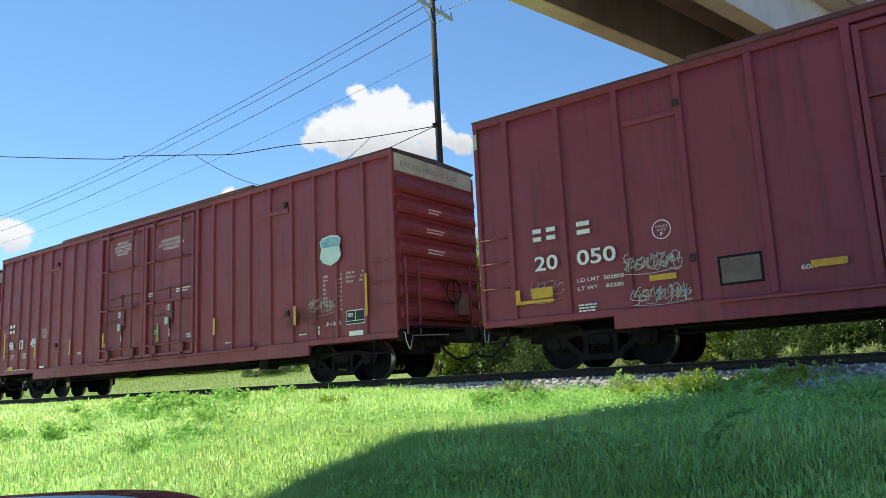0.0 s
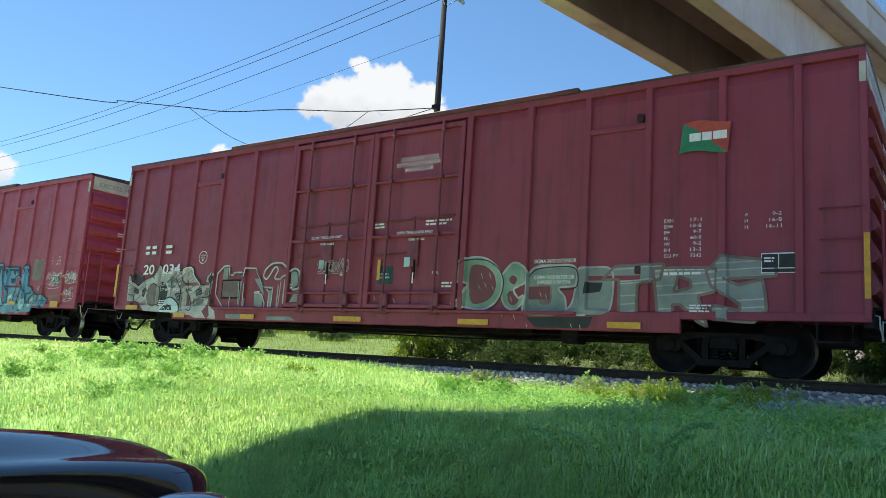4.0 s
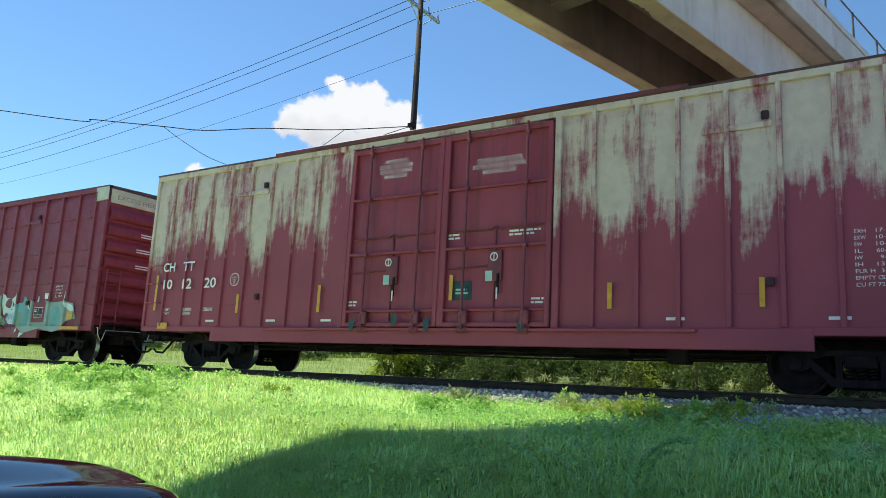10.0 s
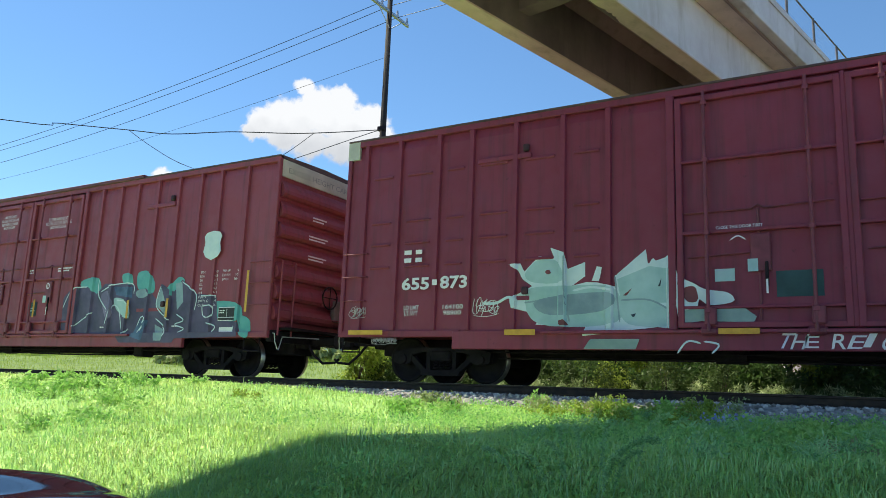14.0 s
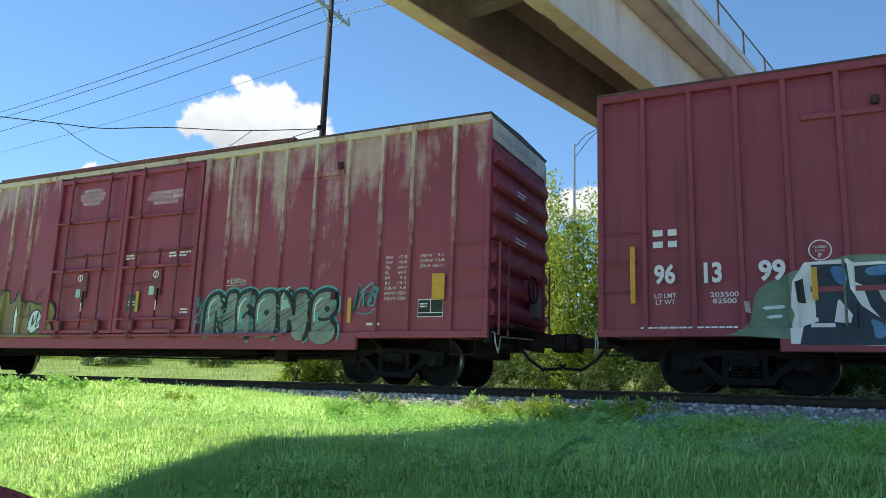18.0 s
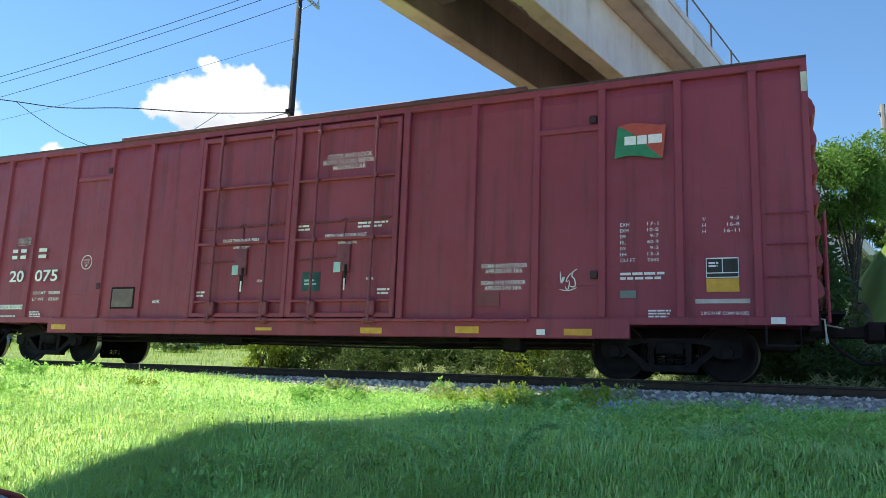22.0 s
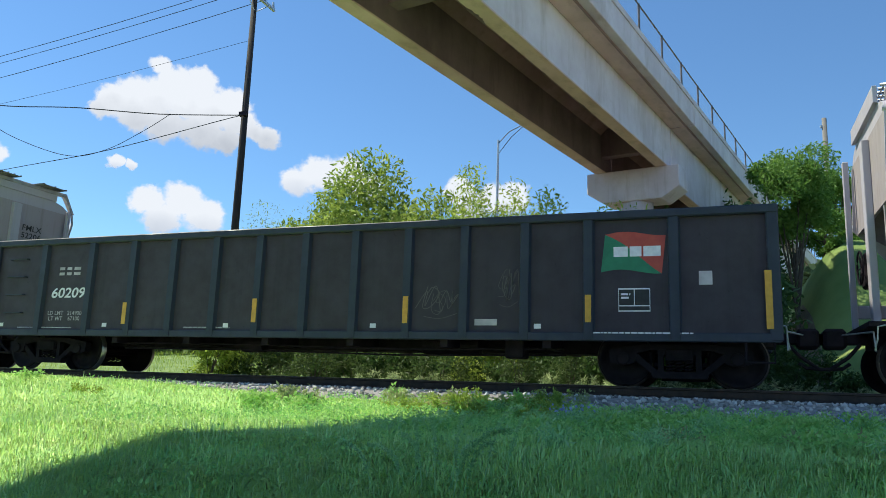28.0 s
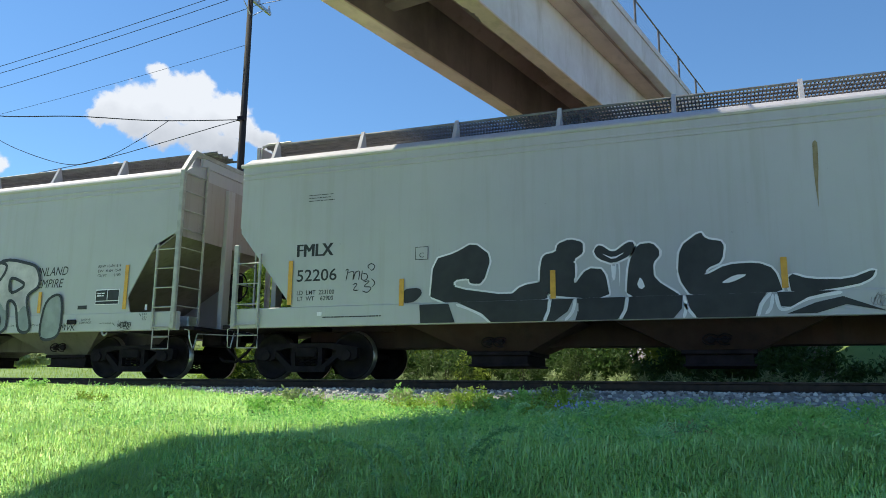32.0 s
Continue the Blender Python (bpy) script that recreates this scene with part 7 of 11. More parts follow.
def flag(car, x0, x1, z0, z1, y=FRONT):
    """Owner's flag as plain fields of green and red with a white bar."""
    bm = bmesh.new()
    n = 10
    wave = lambda s: 0.04 * math.sin(s * 5.0)
    for tri, mi in (("g", 0), ("r", 1)):
        for k in range(n):
            s0, s1 = k / n, (k + 1) / n
            def at(s, t):
                return bm.verts.new((x0 + (x1 - x0) * (s * 0.93 + 0.07 * t), y - 0.003, z0 + (z1 - z0) * t * 0.9 + wave(s) + 0.03))
            m0, m1 = 1 - s0, 1 - s1
            f = bm.faces.new((at(s0, 0), at(s1, 0), at(s1, m1), at(s0, m0))) if tri == "g" and m1 > 0 else bm.faces.new((at(s0, 0), at(s1, 0), at(s0, m0))) if tri == "g" else bm.faces.new((at(s0, m0), at(s1, m1), at(s1, 1), at(s0, 1))) if m0 < 1 else bm.faces.new((at(s0, m0), at(s1, m1), at(s1, 1)))
            f.material_index = mi
    p = part("flag_emblem", bm, [MAT["sign_green"], MAT["hood_red"]], car, "green and red flag emblem")
    w, h = x1 - x0, z1 - z0
    for a, b in ((0.2, 0.42), (0.45, 0.63), (0.66, 0.92)):
        plate(p, "emblem_bar", x0 + w * a, x0 + w * b, z0 + h * 0.40, z0 + h * 0.64, "white", y - 0.006)


def shield(car, x0, x1, z0, z1, mat, y=FRONT):
    w, h = x1 - x0, z1 - z0
    pts = [(0.5, 0.0), (0.85, 0.12), (1.0, 0.3), (0.92, 0.6), (1.0, 0.82), (0.86, 0.95), (0.5, 1.0), (0.14, 0.95), (0.0, 0.82), (0.08, 0.6), (0.0, 0.3), (0.15, 0.12)]
    bm = prism(bmesh.new(), [(x0 + a * w, z0 + b * h) for a, b in pts], "y", y - 0.003, y)
    p = part("shield_emblem", tidy(bm), MAT["sp_frost" if mat == "paleblue" else mat], car, "pale shield emblem with a faded blue top")
    if mat == "paleblue":
        pts = [(0.12, 0.62), (0.88, 0.60), (0.95, 0.80), (0.83, 0.90), (0.5, 0.95), (0.17, 0.90), (0.05, 0.80)]
        bm = prism(bmesh.new(), [(x0 + a * w, z0 + b * h) for a, b in pts], "y", y - 0.0065, y - 0.0035)
        part("shield_top", tidy(bm), MAT[mat], p, "faded blue field")


def door_writing(car, x_left, x_right, first=True, y=-1.575, top=4.15, important=False):
    lettering(car, "CLOSE AND LOCK\nBOTH DOORS BEFORE\nMOVING CAR", x_right + 0.62, x_right + 1.84, top - 0.23, top + 0.10, "white", y, 0.004)
    if important:
        lettering(car, "-IMPORTANT-\nCLOSE THIS DOOR\nBEFORE CLOSING\nMAIN DOOR", x_left + 0.72, x_left + 1.62, top - 0.06, top + 0.36, "white", y, 0.004)
    if first:
        lettering(car, "CLOSE THIS DOOR FIRST", x_left + 0.78, x_left + 1.72, 2.54, 2.60, "white", -1.658, 0.01)
        lettering(car, "OPEN THIS DOOR FIRST", x_right + 0.82, x_right + 1.76, 2.54, 2.60, "white", -1.658, 0.01)
        for x in (x_left + 1.05, x_right + 1.12):
            lettering(car, "OPEN  CLOSE", x, x + 0.42, 2.40, 2.45, "white", -1.634, 0.005)
            lettering(car, "SEAL", x + 0.62, x + 0.8, 1.70, 1.75, "white", y, 0.005)
    else:
        for x in (x_left + 1.15, x_right + 1.2):
            ring(car, x + 0.02, 2.32, 0.085, "white", -1.636, 0.022, False)
            plate(car, "ring_bar", x + 0.01, x + 0.03, 2.25, 2.39, "white", -1.634)
    bars(car, x_left + 0.05, x_left + 0.4, 1.42, 1.56, 2, "white", y, 5)
    bars(car, x_right + 2.0, x_right + 2.35, 1.42, 1.56, 2, "white", y, 6)
    bars(car, x_right + 0.12, x_right + 0.42, 2.72, 2.86, 2, "white", y, 7)
    bars(car, x_right + 1.5, x_right + 2.2, 2.72, 2.86, 2, "white", y, 8)
    for xx in (x_right + 0.3,):
        plate(car, "repaint_patch", xx, xx + 0.42, 1.5, 1.88, "teal_patch", -1.573)
        bars(car, xx + 0.06, xx + 0.34, 1.62, 1.76, 2, "sp_ice", -1.579, 9)


def plate_side(car, number, seed, y=FRONT):
    a, b = number
    owner_mark(car, ((1.24, 1.46), (1.53, 1.76), (2.16, 2.46)), 2.37, 2.65)
    lettering(car, a, 1.26, 1.75, 1.83, 2.11, "white", y, 0.018)
    lettering(car, b, 2.14, 2.9, 1.83, 2.11, "white", y, 0.018)
    ring(car, 3.74, 2.26, 0.17, "white", -1.562)
    lettering(car, "LD LMT  202800", 2.1, 3.0, 1.53, 1.60, "white", y + 0.04, 0.01)
    lettering(car, "LT WT    83200", 2.1, 2.98, 1.38, 1.45, "white", y + 0.04, 0.01)
    bars(car, 2.1, 2.5, 0.99, 1.15, 3, "white", -1.6, seed)
    lettering(car, "60K", 5.85, 6.08, 1.29, 1.37, "white", -1.562, 0.02)
    plate(car, "notice_board", 4.66, 5.27, 1.22, 1.62, "sp_smoke")
    part("notice_frame", boxed(4.62, 5.31, -1.563, -1.556, 1.18, 1.66), MAT["steel_dark"], car)
    lettering(car, "SIGMA 5478 EXTERIOR\nAPPLIED 2-99 TIPA", 13.5, 14.35, 1.76, 1.93, "white", -1.562, 0.008)
    lettering(car, "SIGMA 7458 INTERIOR\nAPPLIED 2-99 TIPA", 13.5, 14.33, 1.46, 1.63, "white", -1.562, 0.008)
    plate(car, "repaint_patch", 13.42, 13.85, 1.18, 1.42, "sp_dkred")
    data_table(car, 15.95, 2.55, (("EXH", "17-1"), ("EXW", "10-8"), ("EW", "9-7"), ("IL", "60-9"), ("IW", "9-2"), ("IH", "13-3"), ("CU FT", "7342")), 0.62)
    data_table(car, 17.25, 2.58, (("W", "9-2"), ("H", "16-8"), ("H", "16-11")), 0.55)
    bars(car, 15.95, 16.75, 1.6, 1.75, 2, "white", -1.562, seed + 1)
    plate(car, "small_plate", 15.95, 16.2, 1.3, 1.42, "sp_grey")
    bars(car, 16.4, 16.75, 0.98, 1.12, 3, "white", -1.6, seed + 2)
    door_writing(car, 6.95, 9.42)


def cars_front():
    # dark maroon car that leads
    c = boxcar(-8.25, 19.0, MAT["maroon_deep"], R_PLATE, "dark maroon plate-sided boxcar with white tags and yellow strips", 0.15)
    plate_side(c, ("20", "050"), 11)
    reflectors(c, ((0.80, 1.62, 1.24, 1.30), (0.80, 0.90, 1.30, 1.52), (1.15, 1.6, 1.32, 1.52), (3.47, 3.94, 1.39, 1.49), (6.0, 6.5, 1.30, 1.41)))
    scribble(c, 3.05, 4.0, 1.55, 1.9, "sp_silver", D_PLATE, 21, 0.028, 2)
    scribble(c, 3.15, 4.15, 1.0, 1.35, "sp_silver", D_PLATE, 22, 0.028, 3)
    scribble(c, 1.1, 1.75, 1.25, 1.75, "sp_silver", D_PLATE, 23, 0.014, 1)
    # oxide red car with a pale blue shield
    c = boxcar(-29.45, 19.0, MAT["oxide"], R_THIN, "oxide red ribbed boxcar with a pale blue shield emblem", 0.1)
    thin_side(c, ("96", "13", "49"), 31)
    shield(c, 16.7, 17.4, 2.66, 3.38, "paleblue")
    reflectors(c, ((0.58, 0.66, 1.42, 2.36), (2.86, 2.95, 1.35, 1.82), (5.2, 5.28, 1.31, 1.78), (12.68, 12.76, 1.38, 1.83), (15.8, 15.88, 1.38, 1.84), (18.13, 18.2, 1.40, 2.34), (7.2, 7.28, 1.4, 1.85), (10.1, 10.18, 1.4, 1.9)), -1.64)
    reflectors(c, ((0.85, 1.24, 0.99, 1.13),), -1.6)
    scribble(c, 15.3, 16.9, 1.2, 1.9, "sp_dkred", D_THIN, 33, 0.03, 3)
    scribble(c, 16.3, 17.1, 1.55, 2.0, "sp_silver", D_THIN, 34, 0.018, 2)
    lettering(c, "UF-1 0-65", 16.75, 17.3, 1.27, 1.36, "white", -1.564, 0.02)
    plate(c, "white_patch", 16.45, 16.6, 1.1, 1.3, "sp_white")
    # maroon car with a long silver piece
    c = boxcar(-50.75, 19.0, MAT["maroon"], R_PLATE, "maroon plate-sided boxcar with long silver graffiti and a flag emblem", 0.15)
    plate_side(c, ("20", "034"), 41)
    flag(c, 16.2, 17.05, 3.62, 4.2)
    silver_piece(c, D_PLATE)
    silver_letters_piece(c, D_PLATE)
    green_letters_piece(c, D_PLATE)
    piece(c, "TRS", 15.0, 17.6, 0.8, 1.85, D_PLATE, 48, "sp_smokegrey", "sp_smoke", ew=0.05, overlap=0.1, jit=0.16, hatch="sp_silver")
    reflectors(c, ((0.66, 1.2, 0.86, 0.98), (2.87, 3.33, 0.68, 0.79), (5.5, 6.0, 0.68, 0.79), (8.6, 9.4, 0.68, 0.79), (11.9, 12.6, 0.68, 0.79), (15.0, 15.6, 0.68, 0.79), (-0.02, 0.08, 1.22, 2.15), (18.92, 19.0, 1.2, 2.17), (9.75, 9.83, 1.58, 2.02)), -1.63)
    consolidated_plate(c, 17.5, 1.6)
    scribble(c, 8.0, 8.9, 1.75, 2.1, "sp_silver", D_PLATE, 46, 0.02, 2)
    # crimson car with blue piece
    c = boxcar(-71.8, 18.95, MAT["crimson"], R_PLATE, "faded crimson boxcar with light blue graffiti letters", 0.15)
    lettering(c, "UC", 1.12, 1.58, 2.33, 2.56, "white", FRONT, 0.03)
    lettering(c, "RY", 2.26, 2.71, 2.31, 2.54, "white", FRONT, 0.03)
    lettering(c, "65", 1.23, 1.6, 1.84, 2.07, "white", FRONT, 0.03)
    lettering(c, "455", 2.25, 2.82, 1.84, 2.07, "white", FRONT, 0.03)
    ring(c, 3.66, 2.3, 0.17, "white", -1.562)
    lettering(c, "LD LMT   202500\nLT WT    83500", 0.85, 1.78, 1.52, 1.70, "white", FRONT, 0.01)
    lettering(c, "3", 0.36, 0.52, 1.08, 1.32, "sp_white", FRONT, 0.05)
    lettering(c, "60K", 5.6, 5.85, 1.36, 1.44, "white", -1.562, 0.02)
    plate(c, "notice_board", 4.55, 5.18, 1.2, 1.58, "teal_patch")
    door_writing(c, 6.95, 9.42, top=4.5)
    scribble(c, 1.05, 1.8, 1.95, 2.35, "sp_white", D_PLATE, 51, 0.022, 2)
    scribble(c, 2.1, 2.7, 2.05, 2.35, "sp_white", D_PLATE, 52, 0.022, 2)
    scribble(c, 4.5, 5.4, 1.62, 2.15, "sp_white", D_PLATE, 53, 0.035, 3)
    scribble(c, 5.6, 6.7, 1.3, 2.05, "sp_white", D_PLATE, 54, 0.03, 4)
    blue_piece(c, D_PLATE)
    plate(c, "repaint_patch", 16.15, 16.75, 1.75, 2.42, "sp_smoke", -1.561)
    data_table(c, 16.2, 2.45, (("EXH", "17-1"), ("EXW", "10-8"), ("EW", "9-7"), ("IL", "60-9"), ("IW", "9-2"), ("CU FT", "7342")), 0.6)
    data_table(c, 17.25, 2.5, (("W", "9-2"), ("H", "16-8"), ("H", "16-11")), 0.5)
    consolidated_plate(c, 17.4, 1.58, 0.42, 0.33)
    scribble(c, 17.1, 18.0, 1.5, 2.1, "sp_white", D_PLATE, 57, 0.02, 2)
    scribble(c, 18.2, 18.8, 1.65, 2.05, "sp_white", D_PLATE, 58, 0.024, 2)
    scribble(c, 18.2, 18.7, 1.1, 1.55, "sp_white", D_PLATE, 59, 0.02, 3)
    plate(c, "yellow_line_plate", 17.2, 18.05, 1.22, 1.27, "sp_olive")
    reflectors(c, ((0.8, 1.3, 0.89, 1.09), (3.43, 3.88, 0.96, 1.06), (5.87, 6.34, 0.95, 1.05), (9.2, 9.6, 0.95, 1.03), (12.4, 12.85, 0.95, 1.05), (14.9, 15.4, 0.95, 1.06), (17.6, 18.05, 0.88, 1.08)), -1.63)
    # pale peeling car
    c = boxcar(-92.7, 18.85, MAT["peel"], R_THIN, "oxide red ribbed boxcar, its upper paint peeled to pale cream", 0.1, door_paint=MAT["peel_door"], end_text=False, end_paint=MAT["peel_end"], rib_paint=MAT["peel_rib"])
    peeled_side(c, ("10", "12", "20"), 61)
    reflectors(c, ((0.47, 0.55, 1.4, 2.32), (17.98, 18.06, 1.40, 2.40), (15.36, 15.44, 1.3, 1.76), (3.6, 3.68, 1.3, 1.75), (6.2, 6.28, 1.3, 1.9), (9.65, 9.73, 1.5, 2.0), (12.9, 12.98, 1.3, 1.75)), -1.62)
    reflectors(c, ((0.69, 1.08, 0.92, 1.08), (17.48, 17.87, 0.98, 1.16)), -1.6)
    for k, x in enumerate((7.3, 8.4, 9.2, 10.0, 11.3)):
        blot(c, x, 1.02 + 0.1 * (k % 2), 0.07, 0.13, "teal_patch", lambda q: -1.705, 70 + k)


def thin_side(car, number, seed):
    a, b, d = number
    owner_mark(car, ((0.9, 1.1), (1.14, 1.32)), 2.27, 2.62)
    lettering(car, a, 0.93, 1.26, 1.70, 2.03, "white", FRONT, 0.035)
    lettering(car, b, 1.70, 1.97, 1.70, 2.03, "white", FRONT, 0.035)
    lettering(car, d, 2.50, 2.88, 1.70, 2.03, "white", FRONT, 0.035)
    ring(car, 3.36, 2.15, 0.16, "white", -1.562)
    lettering(car, "LD LMT\nLT WT", 0.92, 1.26, 1.38, 1.56, "white", -1.562, 0.01)
    lettering(car, "203500\n82500", 1.78, 2.2, 1.38, 1.56, "white", -1.562, 0.01)
    lettering(car, "60K", 5.58, 5.82, 1.3, 1.38, "white", -1.562, 0.02)
    plate(car, "white_label", 3.18, 3.5, 0.99, 1.05, "white", -1.6)
    bars(car, 0.7, 2.2, 0.99, 1.04, 1, "white", -1.6, seed)
    door_writing(car, 6.95, 9.42, first=False, top=4.22, important=True)
    data_table(car, 16.75, 2.46, (("EXH", "17-0"), ("EXW", "10-8"), ("EW", "10-1"), ("IL", "60-9"), ("IW", "9-2"), ("IH", "13-1"), ("FLR H", "3-8"), ("EMPTY CG", "5-4"), ("CU FT", "7256")), 0.6)
    data_table(car, 17.5, 2.46, (("EXH W", "9-7"), ("EXW H", "15-8"), ("EW H", "16-11")), 0.62)
    consolidated_plate(car, 17.48, 1.25, 0.55, 0.32)
    plate(car, "white_label", 17.55, 17.98, 0.99, 1.1, "sp_white")
    bars(car, 13.1, 13.4, 1.13, 1.18, 1, "white", -1.562, seed + 3)
    bars(car, 15.9, 16.2, 1.13, 1.18, 1, "white", -1.562, seed + 4)


def peeled_side(car, number, seed):
    a, b, d = number
    lettering(car, "CH", 0.70, 1.16, 2.40, 2.64, "white", FRONT, 0.02)
    lettering(car, "TT", 1.48, 1.92, 2.40, 2.64, "white", FRONT, 0.02)
    lettering(car, a, 0.76, 1.12, 1.94, 2.20, "white", FRONT, 0.02)
    lettering(car, b, 1.52, 1.88, 1.94, 2.20, "white", FRONT, 0.02)
    lettering(car, d, 2.36, 2.80, 1.94, 2.20, "white", FRONT, 0.02)
    ring(car, 3.4, 2.13, 0.16, "white", -1.562)
    lettering(car, "LD LMT\nLT WT", 0.72, 1.08, 1.28, 1.46, "white", -1.562, 0.01)
    lettering(car, "203000\n83000", 1.52, 1.92, 1.28, 1.46, "white", -1.562, 0.01)
    lettering(car, "286K", 2.36, 2.72, 1.37, 1.46, "white", -1.562, 0.01)
    door_writing(car, 6.95, 9.42, first=False, top=4.22, important=True)
    data_table(car, 16.68, 2.44, (("EXH", "17-0"), ("EXW", "10-8"), ("EW", "10-1"), ("IL", "60-9"), ("IW", "9-2"), ("IH", "13-1"), ("FLR H", "3-8"), ("EMPTY CG", "5-4"), ("CU FT", "7256")), 0.46)
    data_table(car, 17.44, 2.44, (("EXH W", "9-7"), ("EXW H", "15-8"), ("EW H", "16-11")), 0.5)
    consolidated_plate(car, 17.42, 1.24, 0.53, 0.34)
    for x in (2.5, 4.6, 6.3, 13.9, 16.3):
        plate(car, "white_label", x, x + 0.3, 1.1, 1.15, "sp_white")


def cars_middle():
    # dark maroon panelled car with green piece
    c = boxcar(-114.0, 19.05, MAT["maroon_dark"], R_PANEL, "dark maroon panelled boxcar with pale green and white graffiti", 0.12, corner_patch="end_white", gutter=None, panels=True, doors=(6.95, 9.5, 12.1), style="wide")
    owner_mark(c, ((1.57, 1.78), (1.84, 2.03)), 2.31, 2.6)
    lettering(c, "655", 1.56, 2.2, 1.78, 2.03, "white", FRONT, 0.03)
    plate(c, "white_patch", 2.27, 2.38, 1.86, 1.97, "white", FRONT)
    lettering(c, "873", 2.45, 3.05, 1.78, 2.03, "white", FRONT, 0.03)
    lettering(c, "LD LMT\nLT WT", 1.6, 1.95, 1.28, 1.48, "white", -1.562, 0.01)
    lettering(c, "164100\n98900", 2.5, 2.95, 1.28, 1.48, "white", -1.562, 0.01)
    lettering(c, "CLOSE AND LOCK DOORS\nBEFORE MOVING CAR", 10.16, 11.5, 4.02, 4.28, "white", -1.575, 0.004)
    lettering(c, "OPENING W  8-1 H 12-5\nTOTAL    W 16-2 H 12-5", 10.1, 10.75, 2.85, 2.97, "white", -1.575, 0.005)
    for x, words in ((7.6, "CLOSE THIS DOOR FIRST"), (10.3, "OPEN THIS DOOR FIRST")):
        lettering(c, words, x, x + 0.7, 2.55, 2.6, "white", -1.657, 0.008)
        V, F = [], []
        ribbon(V, F, curve_pts([(x + 0.2, 2.36), (x + 0.32, 2.43), (x + 0.44, 2.36)], 5), 0.022, flat(-1.634), 0.001)
        part_from("arrow_mark", V, F, MAT["white"], c)
    plate(c, "placard", 7.55, 7.85, 1.72, 1.92, "sp_ice", -1.574)
    plate(c, "repaint_patch", 8.45, 9.1, 1.45, 1.85, "teal_patch", -1.574)
    plate(c, "repaint_patch", 10.25, 10.65, 1.68, 1.9, "teal_patch", -1.574)
    ice_piece(c, D_PANEL)
    scribble(c, 0.3, 0.65, 1.25, 1.5, "sp_silver", D_PANEL, 88, 0.02, 2)
    scribble(c, 0.9, 1.5, 0.72, 0.86, "sp_silver", D_PANEL, 89, 0.02, 2, 0.06)
    scribble(c, 3.2, 3.7, 1.25, 1.6, "sp_white", D_PANEL, 78, 0.02, 2)
    green_piece(c, D_PANEL)
    scribble(c, 14.4, 14.8, 1.1, 1.45, "sp_blue", D_PANEL, 81, 0.02, 3, 0.034)
    plate(c, "repaint_patch", 15.85, 16.55, 1.1, 1.72, "maroon_dark", -1.583)
    consolidated_plate(c, 15.96, 1.25, 0.48, 0.3, -1.588)
    plate(c, "white_patch", 16.5, 16.68, 1.8, 1.97, "white", FRONT)
    data_table(c, 16.95, 2.2, (("EXH", "17-0"), ("EXW", "10-7"), ("EW", "10-1"), ("IL", "59-7")), 0.35)
    plate(c, "yellow_notice", 17.75, 18.05, 1.2, 1.42, "yellow", -1.6)
    reflectors(c, ((17.61, 18.57, 0.88, 0.97), (13.78, 14.26, 0.88, 0.98), (10.5, 11.0, 0.88, 0.97), (0.35, 1.2, 0.9, 0.99), (3.9, 4.5, 0.88, 0.98), (7.6, 8.2, 0.88, 0.97)), -1.69)
    # hand-sprayed words, each letter with its own height and lean
    g = random.Random(17)
    for word, a, b in (("THE", 8.4, 9.0), ("REIGN", 9.15, 10.15), ("OF", 10.3, 10.72), ("TERROR", 10.8, 12.2)):
        w = (b - a) / len(word)
        for k, ch in enumerate(word):
            z = 0.66 + g.uniform(-0.02, 0.03)
            lettering(c, ch, a + k * w, a + (k + 0.94 if ch != "I" else k + 0.5) * w, z, z + g.uniform(0.17, 0.24), "sp_white", FRONT, 0.004, g.uniform(0.1, 0.5), name="spray_letter")
    scribble(c, 11.05, 11.4, 1.1, 1.65, "sp_silver", D_PANEL, 83, 0.028, 3)
    # second oxide car with white shield, purple and blue pieces
    c = boxcar(-135.1, 19.1, MAT["oxide"], R_THIN, "oxide red ribbed boxcar with blue, violet and teal graffiti", 0.1)
    thin_side(c, ("96", "13", "99"), 91)
    shield(c, 16.82, 17.42, 2.7, 3.42, "sp_frost")
    reflectors(c, ((0.55, 0.63, 1.4, 2.34), (3.22, 3.3, 1.39, 1.88), (4.74, 4.82, 1.37, 1.85), (6.27, 6.35, 1.37, 1.85), (7.25, 7.33, 1.45, 1.93), (10.05, 10.13, 1.45, 1.95), (18.38, 18.45, 1.44, 2.39), (15.7, 15.78, 1.35, 1.82), (14.2, 14.28, 1.35, 1.82)), -1.64)
    navy_piece(c, D_THIN)
    violet_piece(c, D_THIN)
    # streaked car with bubble letters
    c = boxcar(-155.95, 18.85, MAT["peel_light"], R_THIN, "red ribbed boxcar with pale streaks and teal bubble letter graffiti", 0.1, door_paint=MAT["peel_door"], end_paint=MAT["peel_door"], rib_paint=MAT["peel_light_rib"])
    peeled_side(c, ("10", "12", "25"), 101)
    bubble_piece(c, D_THIN)
    olive_piece(c, D_THIN)
    part("paint_line", boxed(4.3, 7.4, -1.69, -1.684, 0.905, 0.945), MAT["sp_olive"], c)
    scribble(c, 12.7, 13.24, 2.0, 2.17, "sp_silver", D_THIN, 104, 0.035, 1)
    scribble(c, 16.05, 16.5, 1.35, 2.0, "sp_teal", D_THIN, 105, 0.05, 2)
    scribble(c, 11.95, 12.1, 1.0, 2.0, "sp_teal", D_THIN, 106, 0.03, 1, 0.04)
    reflectors(c, ((0.84, 0.92, 1.16, 1.99), (10.08, 10.17, 1.47, 1.94), (15.9, 15.98, 1.15, 1.64), (2.95, 3.03, 1.3, 1.7)), -1.64)
